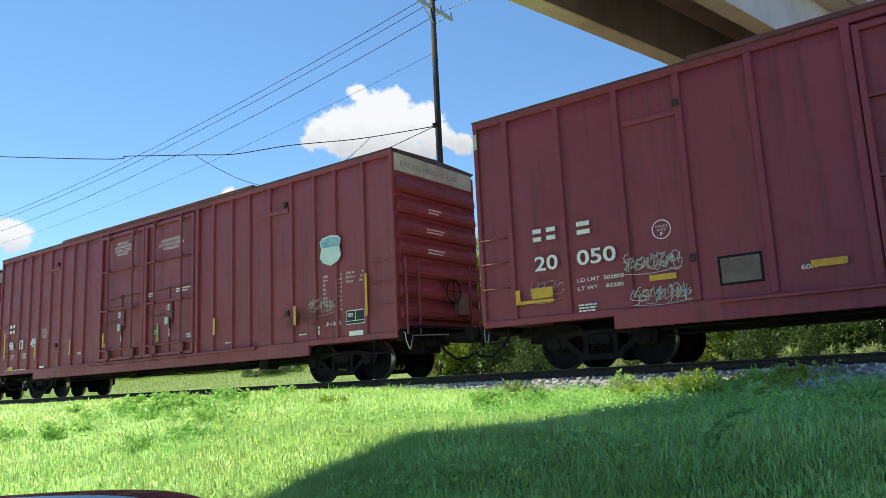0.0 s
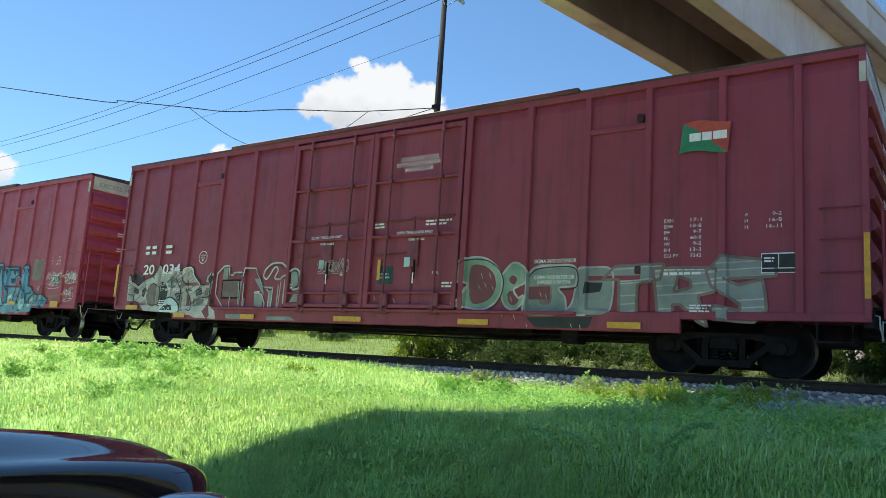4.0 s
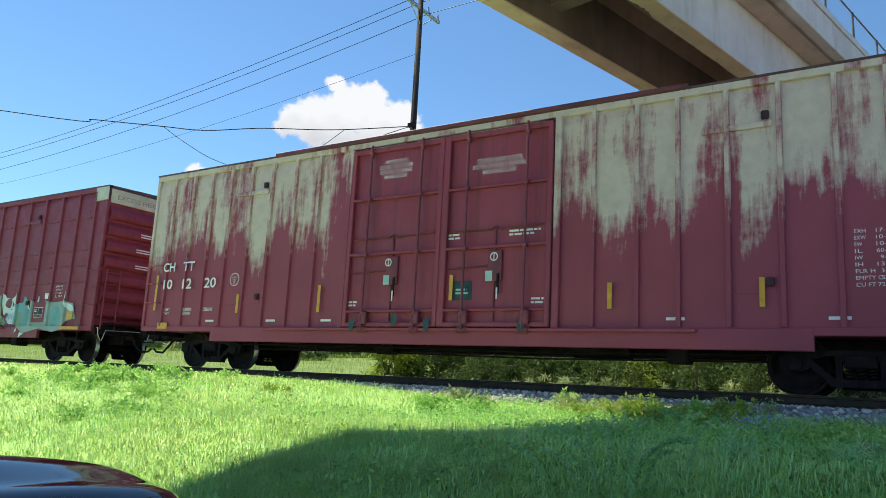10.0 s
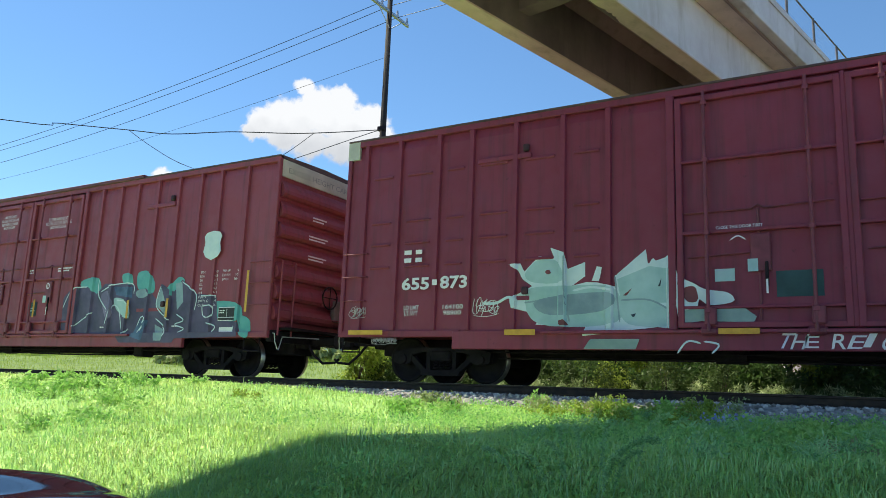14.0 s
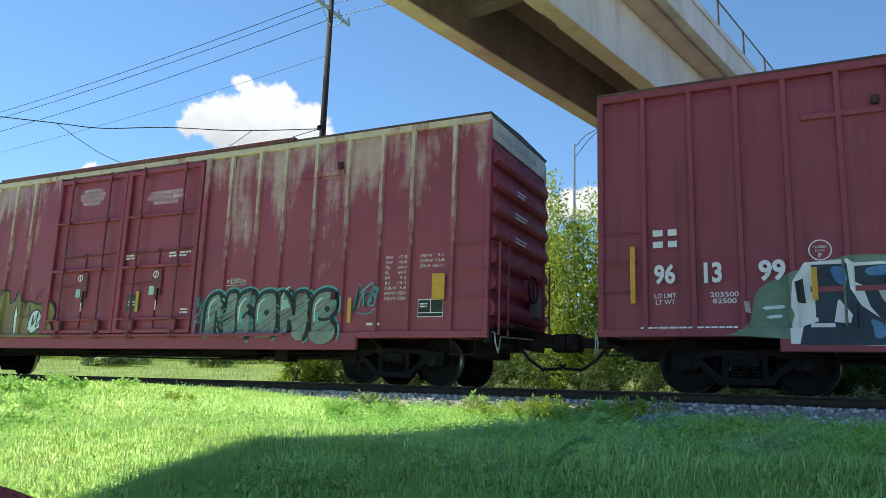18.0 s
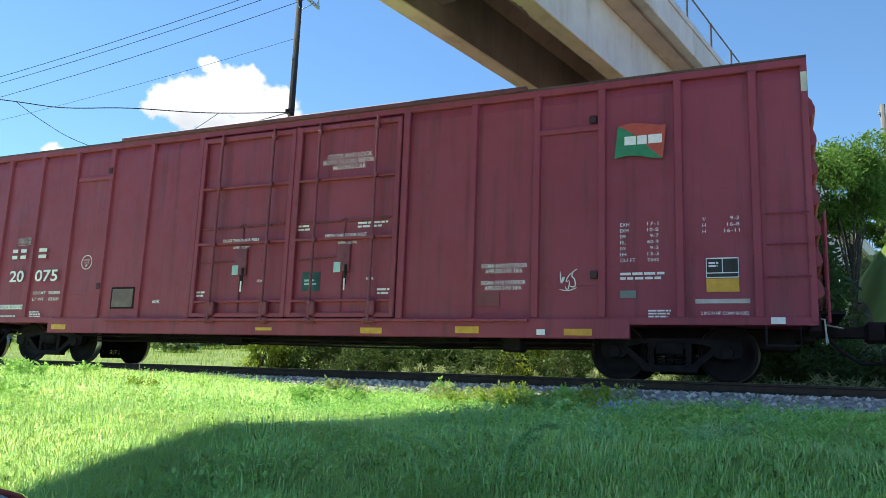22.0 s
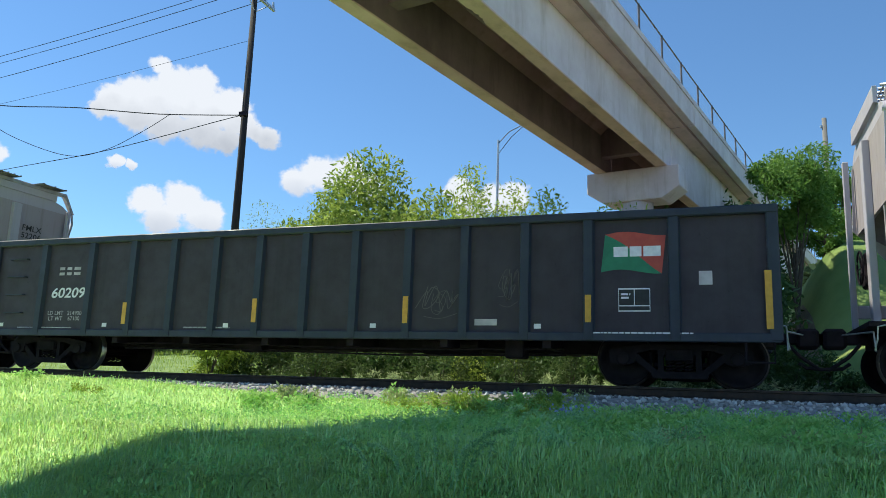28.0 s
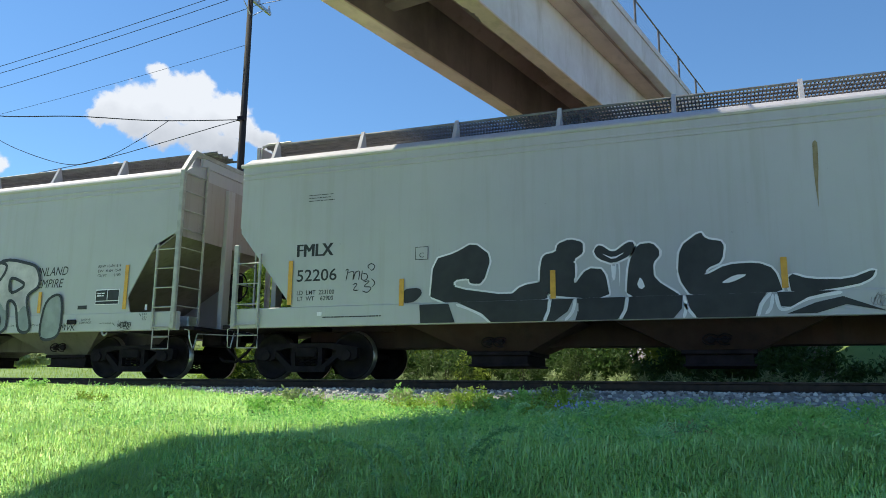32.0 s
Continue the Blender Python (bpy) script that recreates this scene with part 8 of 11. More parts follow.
    reflectors(c, ((17.72, 17.98, 1.56, 2.05),), -1.6)
    # maroon car with the flag
    c = boxcar(-176.8, 18.85, MAT["maroon"], R_PLATE, "maroon plate-sided boxcar with a green and red flag emblem", 0.15)
    plate_side(c, ("20", "075"), 111)
    flag(c, 15.87, 16.72, 3.62, 4.25)
    lettering(c, "EXCESS HEIGHT CAR", 1.0, 1.83, 1.20, 1.27, "black", -1.566, 0.0)
    plate(c, "white_label", 0.97, 1.86, 1.18, 1.29, "sp_white", -1.559)
    bars(c, 1.0, 1.7, 1.0, 1.05, 1, "white", -1.6, 112)
    consolidated_plate(c, 17.29, 1.6, 0.48, 0.32)
    plate(c, "yellow_notice", 17.29, 17.77, 1.38, 1.59, "yellow")
    plate(c, "pale_bar", 17.12, 17.92, 1.2, 1.27, "sp_silver")
    plate(c, "white_label", 14.55, 14.7, 0.68, 0.78, "white", -1.61)
    plate(c, "white_label", 18.2, 18.4, 0.88, 0.98, "white", -1.61)
    lettering(c, "2 INCH HF COMP SHOES", 17.2, 17.9, 1.02, 1.07, "white", -1.6, 0.005)
    scribble(c, 14.95, 15.2, 1.45, 1.8, "sp_white", D_PLATE, 113, 0.03, 1)
    scribble(c, 1.35, 1.85, 2.75, 2.95, "sp_silver", D_PLATE, 114, 0.02, 2)
    scribble(c, 0.1, 0.6, 1.05, 1.6, "sp_silver", D_PLATE, 115, 0.012, 2)
    reflectors(c, ((2.9, 3.36, 0.71, 0.82), (11.12, 11.58, 0.68, 0.79), (13.05, 13.5, 0.7, 0.82), (15.02, 15.49, 0.68, 0.79), (8.7, 9.1, 0.72, 0.78)), -1.605)


cars_front()
cars_middle()
# ---- covered hoppers and gondola ----
MAT["hopper_grey"] = rail_paint("pale_grey_paint", (0.467, 0.445, 0.498), (0.525, 0.496, 0.543), (0.357, 0.318, 0.286), 0.22, 0.45, 0.72)
MAT["hopper_white"] = rail_paint("off_white_paint", (0.435, 0.412, 0.455), (0.50, 0.472, 0.512), (0.34, 0.30, 0.27), 0.3, 0.5, 0.70)
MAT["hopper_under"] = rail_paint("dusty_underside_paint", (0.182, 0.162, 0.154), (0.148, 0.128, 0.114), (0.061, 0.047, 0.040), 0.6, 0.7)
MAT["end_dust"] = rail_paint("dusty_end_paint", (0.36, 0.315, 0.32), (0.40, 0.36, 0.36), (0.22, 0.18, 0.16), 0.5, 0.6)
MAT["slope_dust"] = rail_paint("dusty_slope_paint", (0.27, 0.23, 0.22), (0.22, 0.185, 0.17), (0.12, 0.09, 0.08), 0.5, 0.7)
# rust, darkened with the shade under the car
MAT["hopper_rust_shade"] = rail_paint("shaded_rust_paint", (0.060, 0.026, 0.022), (0.033, 0.019, 0.018), (0.011, 0.009, 0.010), 0.6, 0.8)
MAT["gon_brown"] = rail_paint("sooty_brown_paint", (0.040, 0.029, 0.040), (0.050, 0.037, 0.050), (0.02, 0.02, 0.025), 0.5, 0.6)
MAT["gon_blue"] = rail_paint("blue_black_paint", (0.024, 0.031, 0.052), (0.034, 0.040, 0.060), (0.015, 0.015, 0.02), 0.4, 0.55)
MAT["end_shade"] = simple("recess_shade_paint", (0.045, 0.05, 0.05), (0.10, 0.10, 0.085), 1.5, 0.7, 0, 0.1)
MAT["hole_dark"] = simple("hole_shade", (0.02, 0.018, 0.017), (0.05, 0.045, 0.04), 3.0, 0.8, 0, 0)


def hopper(left, L, paint, low, label, side, sill, bays, right_ladder, left_ladder, walk_mat, trucks, cap="truck", eave_lines=False, slope=(2.5, 2.3), gate=(0.52, 0.62, 1.5, 1.05)):
    car = thing("covered_hopper", label, "hopper car", pose(left, TRACK_Y, 0), "train cars")
    TRAIN.append((car, left))
    ze = 4.22
    prof = [(-1.60, 2.95), (-1.60, ze), (-1.54, ze + 0.1), (-1.36, ze + 0.22), (-1.0, ze + 0.32), (-0.5, ze + 0.38), (0.5, ze + 0.38), (1.0, ze + 0.32), (1.36, ze + 0.22), (1.54, ze + 0.1), (1.60, ze), (1.60, 2.95)]
    part("upper_body", tidy(prism(bmesh.new(), prof, "x", 0.05, L - 0.02)), paint, car)
    for x in (0.04, L - 0.026):
        part("end_sheet", boxed(x, x + 0.014, -1.55, 1.55, 2.9, 4.24), MAT["end_dust"], car)
    part("eave_bar", tube(bmesh.new(), [(0.0, -1.60, ze + 0.02), (L, -1.60, ze + 0.02)], 0.045, 8), paint, car)
    if eave_lines:
        for z in (3.93, 4.03):
            part("eave_rib", boxed(0.05, L - 0.02, -1.622, -1.59, z, z + 0.04, bevel=0.01), paint, car)
    for s in (-1, 1):
        bm = prism(bmesh.new(), side, "y", s * 1.605, s * 1.575)
        part("side_sheet", tidy(bm), paint, car)
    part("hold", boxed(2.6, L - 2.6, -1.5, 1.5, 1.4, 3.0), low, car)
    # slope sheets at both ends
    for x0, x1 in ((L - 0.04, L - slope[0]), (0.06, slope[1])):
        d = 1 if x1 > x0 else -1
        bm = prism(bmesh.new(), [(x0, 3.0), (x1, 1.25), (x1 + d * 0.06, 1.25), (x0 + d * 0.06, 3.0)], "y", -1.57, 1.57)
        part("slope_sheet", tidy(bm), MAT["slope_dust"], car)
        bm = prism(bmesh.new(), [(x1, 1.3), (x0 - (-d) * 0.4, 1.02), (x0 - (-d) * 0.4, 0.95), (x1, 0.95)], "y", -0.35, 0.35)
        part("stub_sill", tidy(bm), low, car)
    # sills
    z0, z1 = sill
    for s in (-1, 1):
        part("side_sill", boxed(-0.05, L + 0.05, s * 1.62, s * 1.5, z0, z1, bevel=0.012), paint, car)
    # bays with gates: gate height, half length of the outlet, half width above and below
    zg, hl, wt, wb = gate
    for c, half in bays:
        bm = bmesh.new()
        top = [(c - half, -wt), (c + half, -wt), (c + half, wt), (c - half, wt)]
        bot = [(c - hl, -wb), (c + hl, -wb), (c + hl, wb), (c - hl, wb)]
        a = [bm.verts.new((x, y, z0 + 0.03)) for x, y in top]
        b = [bm.verts.new((x, y, zg)) for x, y in bot]
        for k in range(4):
            bm.faces.new((a[k], a[(k + 1) % 4], b[(k + 1) % 4], b[k]))
        bm.faces.new(a)
        bm.faces.new(b[::-1])
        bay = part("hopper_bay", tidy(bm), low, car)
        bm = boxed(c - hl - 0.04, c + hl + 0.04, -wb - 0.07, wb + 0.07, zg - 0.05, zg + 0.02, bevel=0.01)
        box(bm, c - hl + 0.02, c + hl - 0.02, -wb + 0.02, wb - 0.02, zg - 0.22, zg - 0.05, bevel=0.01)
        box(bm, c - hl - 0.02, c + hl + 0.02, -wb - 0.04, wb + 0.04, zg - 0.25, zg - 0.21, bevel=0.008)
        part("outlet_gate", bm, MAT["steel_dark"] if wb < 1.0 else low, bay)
        # latch gear on the sloping side
        yl, zl = -(wt + wb) / 2 - 0.02, (z0 + zg) / 2 - 0.06
        for dx in (-0.11, 0.11):
            bm = bmesh.new()
            bmesh.ops.create_cone(bm, cap_ends=True, segments=12, radius1=0.065, radius2=0.055, depth=0.05, matrix=Matrix.Translation((c + dx, yl, zl)) @ Matrix.Rotation(math.pi / 2, 4, "X"))
            tube(bm, [(c + dx + 0.13 * math.cos(q), yl - 0.02, zl + 0.09 * math.sin(q)) for q in np.linspace(0.6, 5.2, 9)], 0.012, 5)
            part("gate_gear", bm, MAT["steel_dark"], bay)
        part("gear_shaft", tube(bmesh.new(), [(c - 0.2, yl - 0.03, zl), (c + 0.2, yl - 0.03, zl)], 0.02, 6), MAT["steel_dark"], bay)
    part("centre_sill", boxed(1.0, L - 1.0, -0.3, 0.3, 0.62, 1.1), low, car)
    # end platforms
    for x, d in ((0.0, -1), (L, 1)):
        part("end_platform", boxed(min(x - d * 1.5, x + d * 0.35), max(x - d * 1.5, x + d * 0.35), -1.45, 1.45, 0.96, 1.04, bevel=0.01), MAT["steel_dark"], car)
        part("end_stand", boxed(x + d * 0.02 - 0.06, x + d * 0.02 + 0.06, -0.22, 0.02, 1.0, 4.2, bevel=0.01), paint, car)
        part("brake_box", boxed(min(x - d * 0.08, x + d * 0.1), max(x - d * 0.08, x + d * 0.1), 0.1, 0.5, 1.75, 2.35, bevel=0.04), MAT["steel_dark"], car)
        bm = tube(bmesh.new(), [(x + d * 0.14, 0.3 + 0.28 * math.cos(q), 2.1 + 0.28 * math.sin(q)) for q in np.linspace(0, 2 * math.pi, 21)], 0.018, 6)
        for q in range(5):
            tube(bm, [(x + d * 0.12, 0.3, 2.1), (x + d * 0.14, 0.3 + 0.27 * math.cos(1.257 * q), 2.1 + 0.27 * math.sin(1.257 * q))], 0.012, 5)
        part("brake_wheel", bm, MAT["steel_dark"], car)
        part("end_stand", boxed(x + d * 0.1 - 0.05, x + d * 0.1 + 0.05, 1.40, 1.5, 1.0, 4.3, bevel=0.01), paint, car)
        part("brake_gear", boxed(min(x - d * 0.5, x - d * 0.9), max(x - d * 0.5, x - d * 0.9), -0.6, -0.2, 1.04, 1.35, bevel=0.03), MAT["galv"], car)
        part("air_pipe", tube(bmesh.new(), [(x - d * 0.2, -1.2, 1.1), (x - d * 0.4, -1.1, 1.3), (x - d * 0.9, -0.9, 1.25), (x - d * 1.3, -0.8, 1.1)], 0.025, 6), MAT["galv"], car)
        coupler(car, x + d * 0.15, d)
    # ladders: side stile, corner post, end stile and, over the end, the arched beam of the walkway
    for (xa, zl, zh, zpost, xpost) in (right_ladder, left_ladder):
        d = 1 if xpost > L / 2 else -1
        w = MAT["ladder_white"]
        part("ladder_stile", boxed(xa - 0.022, xa + 0.022, -1.69, -1.64, z0 + 0.02, zh, bevel=0.006), w, car)
        part("corner_stile", boxed(xpost - 0.05, xpost + 0.05, -1.70, -1.62, 0.98, zpost, bevel=0.01), w, car)
        z = z0 + 0.06
        while z < zh:
            part("ladder_rung", tube(bmesh.new(), [(xa, -1.68, z), (xpost, -1.68, z)], 0.014, 6), w, car)
            z += 0.4
        part("sill_step", tube(bmesh.new(), [(xa, -1.63, z0 + 0.05), (xa, -1.63, zl - 0.18), (xpost - d * 0.1, -1.63, zl - 0.18), (xpost - d * 0.1, -1.63, z0 + 0.05)], 0.016, 6), w, car)
        part("ladder_rung", tube(bmesh.new(), [(xa, -1.63, zl + 0.06), (xpost - d * 0.1, -1.63, zl + 0.06)], 0.014, 6), w, car)
        xe = xpost + d * 0.05
        for z in np.arange(1.45, min(zpost, 4.3), 0.4):
            part("ladder_rung", tube(bmesh.new(), [(xe, -1.66, float(z)), (xe, -0.95, float(z))], 0.014, 6), w, car)
        part("end_stile", boxed(xe - 0.02, xe + 0.02, -0.97, -0.92, 1.0, 4.55 if zpost > 4.0 else zpost, bevel=0.006), w, car)
        if zpost < 4.0:
            for y in (-1.1, 1.1):
                part("walkway_rail", tube(bmesh.new(), [(xpost + 0.75, y, 4.84), (xpost + 0.2, y, 4.84), (xpost + 0.05, y, 4.74), (xpost + 0.05, y, 4.5)], 0.022, 6), w, car)
        else:
            for s in (-1, 1):
                part("corner_beam", tidy(prism(bmesh.new(), [(s * 1.70, zpost - 0.01), (s * 1.62, zpost - 0.01), (s * 1.32, 4.70), (s * 1.32, 4.80), (s * 1.38, 4.80)], "x", xpost - 0.05, xpost + 0.05)), w, car)
            part("far_rail", tube(bmesh.new(), [(xpost, 1.66, zpost + 0.02), (xpost + d * 0.04, 1.68, 4.0), (xpost, 1.6, 3.5)], 0.03, 6), w, car)
            part("end_beam", boxed(xpost - 0.05, xpost + 0.05, -1.34, 1.34, 4.70, 4.80, bevel=0.012), w, car)
    # roof walkway
    v, f = [], []

    def slab(x0, x1, y0, y1, za, zb):
        i = len(v)
        v.extend([(x0, y0, za), (x1, y0, za), (x1, y1, za), (x0, y1, za), (x0, y0, zb), (x1, y0, zb), (x1, y1, zb), (x0, y1, zb)])
        f.extend([(i, i + 3, i + 2, i + 1), (i + 4, i + 5, i + 6, i + 7), (i, i + 1, i + 5, i + 4), (i + 2, i + 3, i + 7, i + 6), (i + 1, i + 2, i + 6, i + 5), (i + 3, i, i + 4, i + 7)])
    zt = 4.80
    x = 0.15
    while x < L + 0.3:
        for ya, yb in ((-1.08, -0.36), (0.36, 1.08)):
            slab(x, x + 0.022, ya, yb, zt, zt + 0.03)
        x += 0.06
    for y in (-1.08, -0.9, -0.72, -0.54, -0.36, 0.36, 0.72, 1.08):
        slab(0.1, L + 0.35, y - 0.01, y + 0.01, zt - 0.005, zt + 0.035)
    tagged(link("walkway_grating", mesh_from("walkway_grating", np.array(v), np.array(f)), MAT[walk_mat], car), "open steel grating walkway", "", "", "stuff")
    for x in np.linspace(0.5, L - 0.15, 9):
        for y in (-1.1,):
            part("walkway_bracket", tidy(prism(bmesh.new(), [(y, zt + 0.06), (y - 0.03, zt + 0.06), (y - 0.2, ze + 0.24), (y + 0.1, ze + 0.26)], "x", float(x) - 0.035, float(x) + 0.035)), paint, car)
    for s in (-1, 1):
        part("walkway_bracket", boxed(-0.02 if s < 0 else L - 0.05, 0.05 if s < 0 else L + 0.02, -1.1, 1.1, ze + 0.3, zt, bevel=0.005), paint, car)
    part("hatch_trough", boxed(0.8, L - 0.8, -0.28, 0.28, ze + 0.36, ze + 0.52, bevel=0.03), paint, car)
    for a, b in zip(trucks, (0, 1)):
        truck(car, a, left, cap)
    return car


MAT["ladder_white"] = simple("ladder_paint", (0.32, 0.30, 0.30), (0.44, 0.41, 0.41), 6.0, 0.5, 0, 0.1)


def cars_rear():
    # pale grey hopper
    L = 15.82
    side = [(0.03, 4.2), (L, 4.2), (L, 3.0), (15.3, 2.68), (14.95, 2.42), (14.75, 2.0), (14.72, 1.62), (14.72, 1.45), (1.35, 1.45), (1.12, 1.66), (0.72, 2.15), (0.25, 2.72), (-0.02, 3.0)]
    c = hopper(-194.37, L, MAT["hopper_grey"], MAT["hopper_under"], "pale grey covered hopper car with a roof walkway and white ladders", side, (1.36, 1.60), ((4.4, 1.5), (8.25, 1.5), (12.25, 1.45)), (15.36, 0.8, 2.75, 4.3, 15.84), (0.62, 0.76, 2.95, 2.95, 0.12), "walk_blue", (1.2, 14.5), "cap_blue", slope=(2.9, 2.6), gate=(0.56, 0.64, 1.48, 1.12))
    part("centre_cover", boxed(3.6, 13.0, -0.95, 0.95, 0.64, 1.45, bevel=0.02), MAT["hopper_under"], c)
    y = -1.609
    lettering(c, "EFNX", 1.83, 2.60, 2.69, 2.94, "black", y, 0.006)
    lettering(c, "160178", 1.85, 2.85, 2.23, 2.46, "black", y, 0.006)
    lettering(c, "LD LMT  224100", 1.92, 2.72, 1.85, 1.92, "black", y, 0.0)
    lettering(c, "LT  WT    61900", 1.92, 2.72, 1.69, 1.76, "black", y, 0.0)
    for x, z, s, t in ((3.5, 2.56, 0.24, "C"), (1.3, 1.68, 0.2, "")):
        plate(c, "stencil_box", x, x + s, z, z + s, "black", y, 0.002)
        p = plate(c, "stencil_field", x + 0.012, x + s - 0.012, z + 0.012, z + s - 0.012, "hopper_grey", y - 0.002, 0.002)
        if t:
            lettering(c, t, x + 0.08, x + 0.16, z + 0.04, z + 0.12, "black", y - 0.005, 0.0)
    for x, w, r, m in ((4.75, 0.4, 3, "black"), (5.85, 0.5, 4, "red_print"), (9.35, 0.5, 4, "red_print"), (9.95, 0.45, 2, "black"), (10.6, 0.45, 3, "black"), (12.0, 0.35, 2, "black")):
        bars(c, x, x + w, 1.72, 1.72 + 0.055 * r, r, m, y, int(x * 10), 0.6)
    lettering(c, "OPEN HATCH COVERS\nBEFORE UNLOADING CAR", 7.95, 8.85, 1.70, 1.86, "red_print", y, 0.0)
    lettering(c, "WARNING", 5.92, 6.28, 1.95, 2.0, "red_print", y, 0.0)
    lettering(c, "WARNING", 9.42, 9.78, 1.95, 2.0, "red_print", y, 0.0)
    plate(c, "white_label", 7.12, 7.36, 1.70, 1.78, "white", y)
    data_table(c, 13.05, 2.12, (("EXW 10-8", "H 9-3"), ("EW  8-2", "H 15-2"), ("CU FT", "5201")), 0.66, y, "black")
    scribble(c, 12.66, 13.02, 1.75, 2.1, "black", flat(y), 121, 0.012, 2, 0.002)
    plate(c, "steel_tag", 12.85, 13.12, 1.42, 1.50, "teal_patch", -1.622)
    reflectors(c, ((1.7, 2.48, 1.50, 1.6), (3.6, 4.0, 1.5, 1.6), (6.2, 6.75, 1.5, 1.6), (9.0, 9.5, 1.5, 1.6), (11.65, 12.1, 1.5, 1.6), (13.72, 14.2, 1.5, 1.6), (14.62, 15.1, 1.5, 1.6)), -1.622)
    part("jack_pad", boxed(14.25, 14.76, -1.62, -1.5, 1.14, 1.40, bevel=0.01), MAT["hopper_grey"], c)
    # round holes drawn as flat discs, the shade inside them put into the colour
    for x, y, z, r in ((6.5, -0.97, 1.14, 0.13), (10.3, -0.97, 1.16, 0.13), (14.38, -1.625, 1.29, 0.05), (14.6, -1.625, 1.17, 0.05)):
        bm = bmesh.new()
        bmesh.ops.create_cone(bm, cap_ends=True, segments=20, radius1=r, radius2=r, depth=0.02, matrix=Matrix.Translation((x, y, z)) @ Matrix.Rotation(math.pi / 2, 4, "X"))
        part("sill_opening", bm, MAT["hole_dark"], c)
    # sooty gondola
    gondola()
    # two off-white hoppers
    for left, kind in ((-230.15, 0), (-248.0, 1)):
        L = 16.45
        side = [(0.05, 4.2), (L, 4.2), (L, 3.05), (15.8, 2.74), (15.5, 2.24), (15.17, 1.65), (15.27, 1.34), (1.32, 1.34), (0.08, 2.85)]
        c = hopper(left, L, MAT["hopper_white"], (MAT["hopper_rust_shade"], MAT["hopper_under"])[kind], ("off-white covered hopper car with black flowing graffiti letters", "off-white covered hopper car with grey graffiti and white ladders")[kind], side, (0.96, 1.34), ((5.15, 1.6), (8.9, 1.6), (12.75, 1.35)), (15.93, 0.76, 2.75, 4.3, 16.44), (0.6, 0.76, 2.4, 2.6, 0.05), "walk_shade", (1.35, 14.9), eave_lines=True, slope=(3.0, 2.9), gate=(0.50, 0.55, 1.2, 0.72))
        y = -1.609
        for x, z0, z1 in ((1.27, 1.38, 2.23), (3.6, 1.30, 1.79), (6.36, 1.34, 1.82), (9.9, 1.39, 1.86), (12.75, 1.39, 1.85), (15.13, 1.41, 2.35)):
            part("reflector", boxed(x - 0.045, x + 0.045, -1.632, -1.624, z0, z1), MAT["yellow"], c)
        data_table(c, 14.32, 2.38, (("EXW 10-8", "H 8-9"), ("EW  8-6", "H 15-0"), ("CU FT", "5100")), 0.62, y, "black")
        consolidated_plate(c, 14.32, 1.52, 0.64, 0.33, y)
        plate(c, "stencil_box", 13.85, 14.1, 1.44, 1.52, "black", y)
        ys = -1.6225
        lettering(c, "CLOSE HOPPER GATES & ROOF HATCHES BEFORE MOVING CAR", 11.9, 13.55, 1.10, 1.145, "black", ys, 0.0)
        lettering(c, "2 INCH HF\nCOMP SHOES", 13.95, 14.28, 1.13, 1.24, "black", ys, 0.0)
        lettering(c, "JACK HERE", 14.49, 14.82, 1.10, 1.14, "black", ys, 0.0)
        lettering(c, "LIFT HERE", 15.08, 15.36, 1.10, 1.14, "black", ys, 0.0)
        lettering(c, "BRK\nCYL\nREL", 15.62, 15.75, 1.17, 1.31, "black", ys, 0.0)
        for xa, za, xb, zb in ((14.84, 1.14, 14.93, 1.07), (15.22, 1.17, 15.22, 1.05), (15.54, 1.32, 15.60, 1.24)):
            V, F = [], []
            ribbon(V, F, [(xa, za), ((xa + xb) / 2, (za + zb) / 2), (xb, zb)], 0.02, flat(ys), 0.002)
            part_from("arrow_mark", V, F, MAT["black"], c)
        bars(c, 2.0, 3.3, 1.12, 1.15, 1, "black", ys, 131, 0.3)
        plate(c, "white_label", 1.88, 1.98, 1.16, 1.23, "white", ys)
        plate(c, "steel_tag", 15.5, 15.56, 1.4, 1.52, "white", -1.43)
        part("lift_eye", tube(bmesh.new(), [(14.58, -1.6, 0.97), (14.6, -1.61, 0.90), (14.65, -1.61, 0.87), (14.7, -1.61, 0.90), (14.72, -1.6, 0.97)], 0.02, 6), MAT["ladder_white"], c)
        part("drain_box", boxed(13.62, 13.87, -1.66, -1.62, 1.12, 1.22, bevel=0.01), MAT["steel_dark"], c)
        if kind == 0:
            for dx in (0.0, 0.014, 0.028):
                lettering(c, "FMLX", 1.38 + dx, 2.15 + dx, 2.30, 2.54, "black", y - dx * 0.02, 0.0)
            lettering(c, "52206", 1.40, 2.26, 1.82, 2.05, "black", y, 0.010)
            lettering(c, "LD  LMT  223100\nLT  WT    62900", 1.42, 2.22, 1.45, 1.65, "black", y, 0.005)
            plate(c, "stencil_box", 3.85, 4.1, 2.12, 2.36, "black", y, 0.002)
            plate(c, "stencil_field", 3.862, 4.088, 2.132, 2.348, "hopper_white", y - 0.002, 0.002)
            lettering(c, "C", 3.93, 4.02, 2.16, 2.25, "black", y - 0.005, 0.0)
            bars(c, 1.6, 2.2, 3.38, 3.55, 3, "black", y, 134, 0.8)
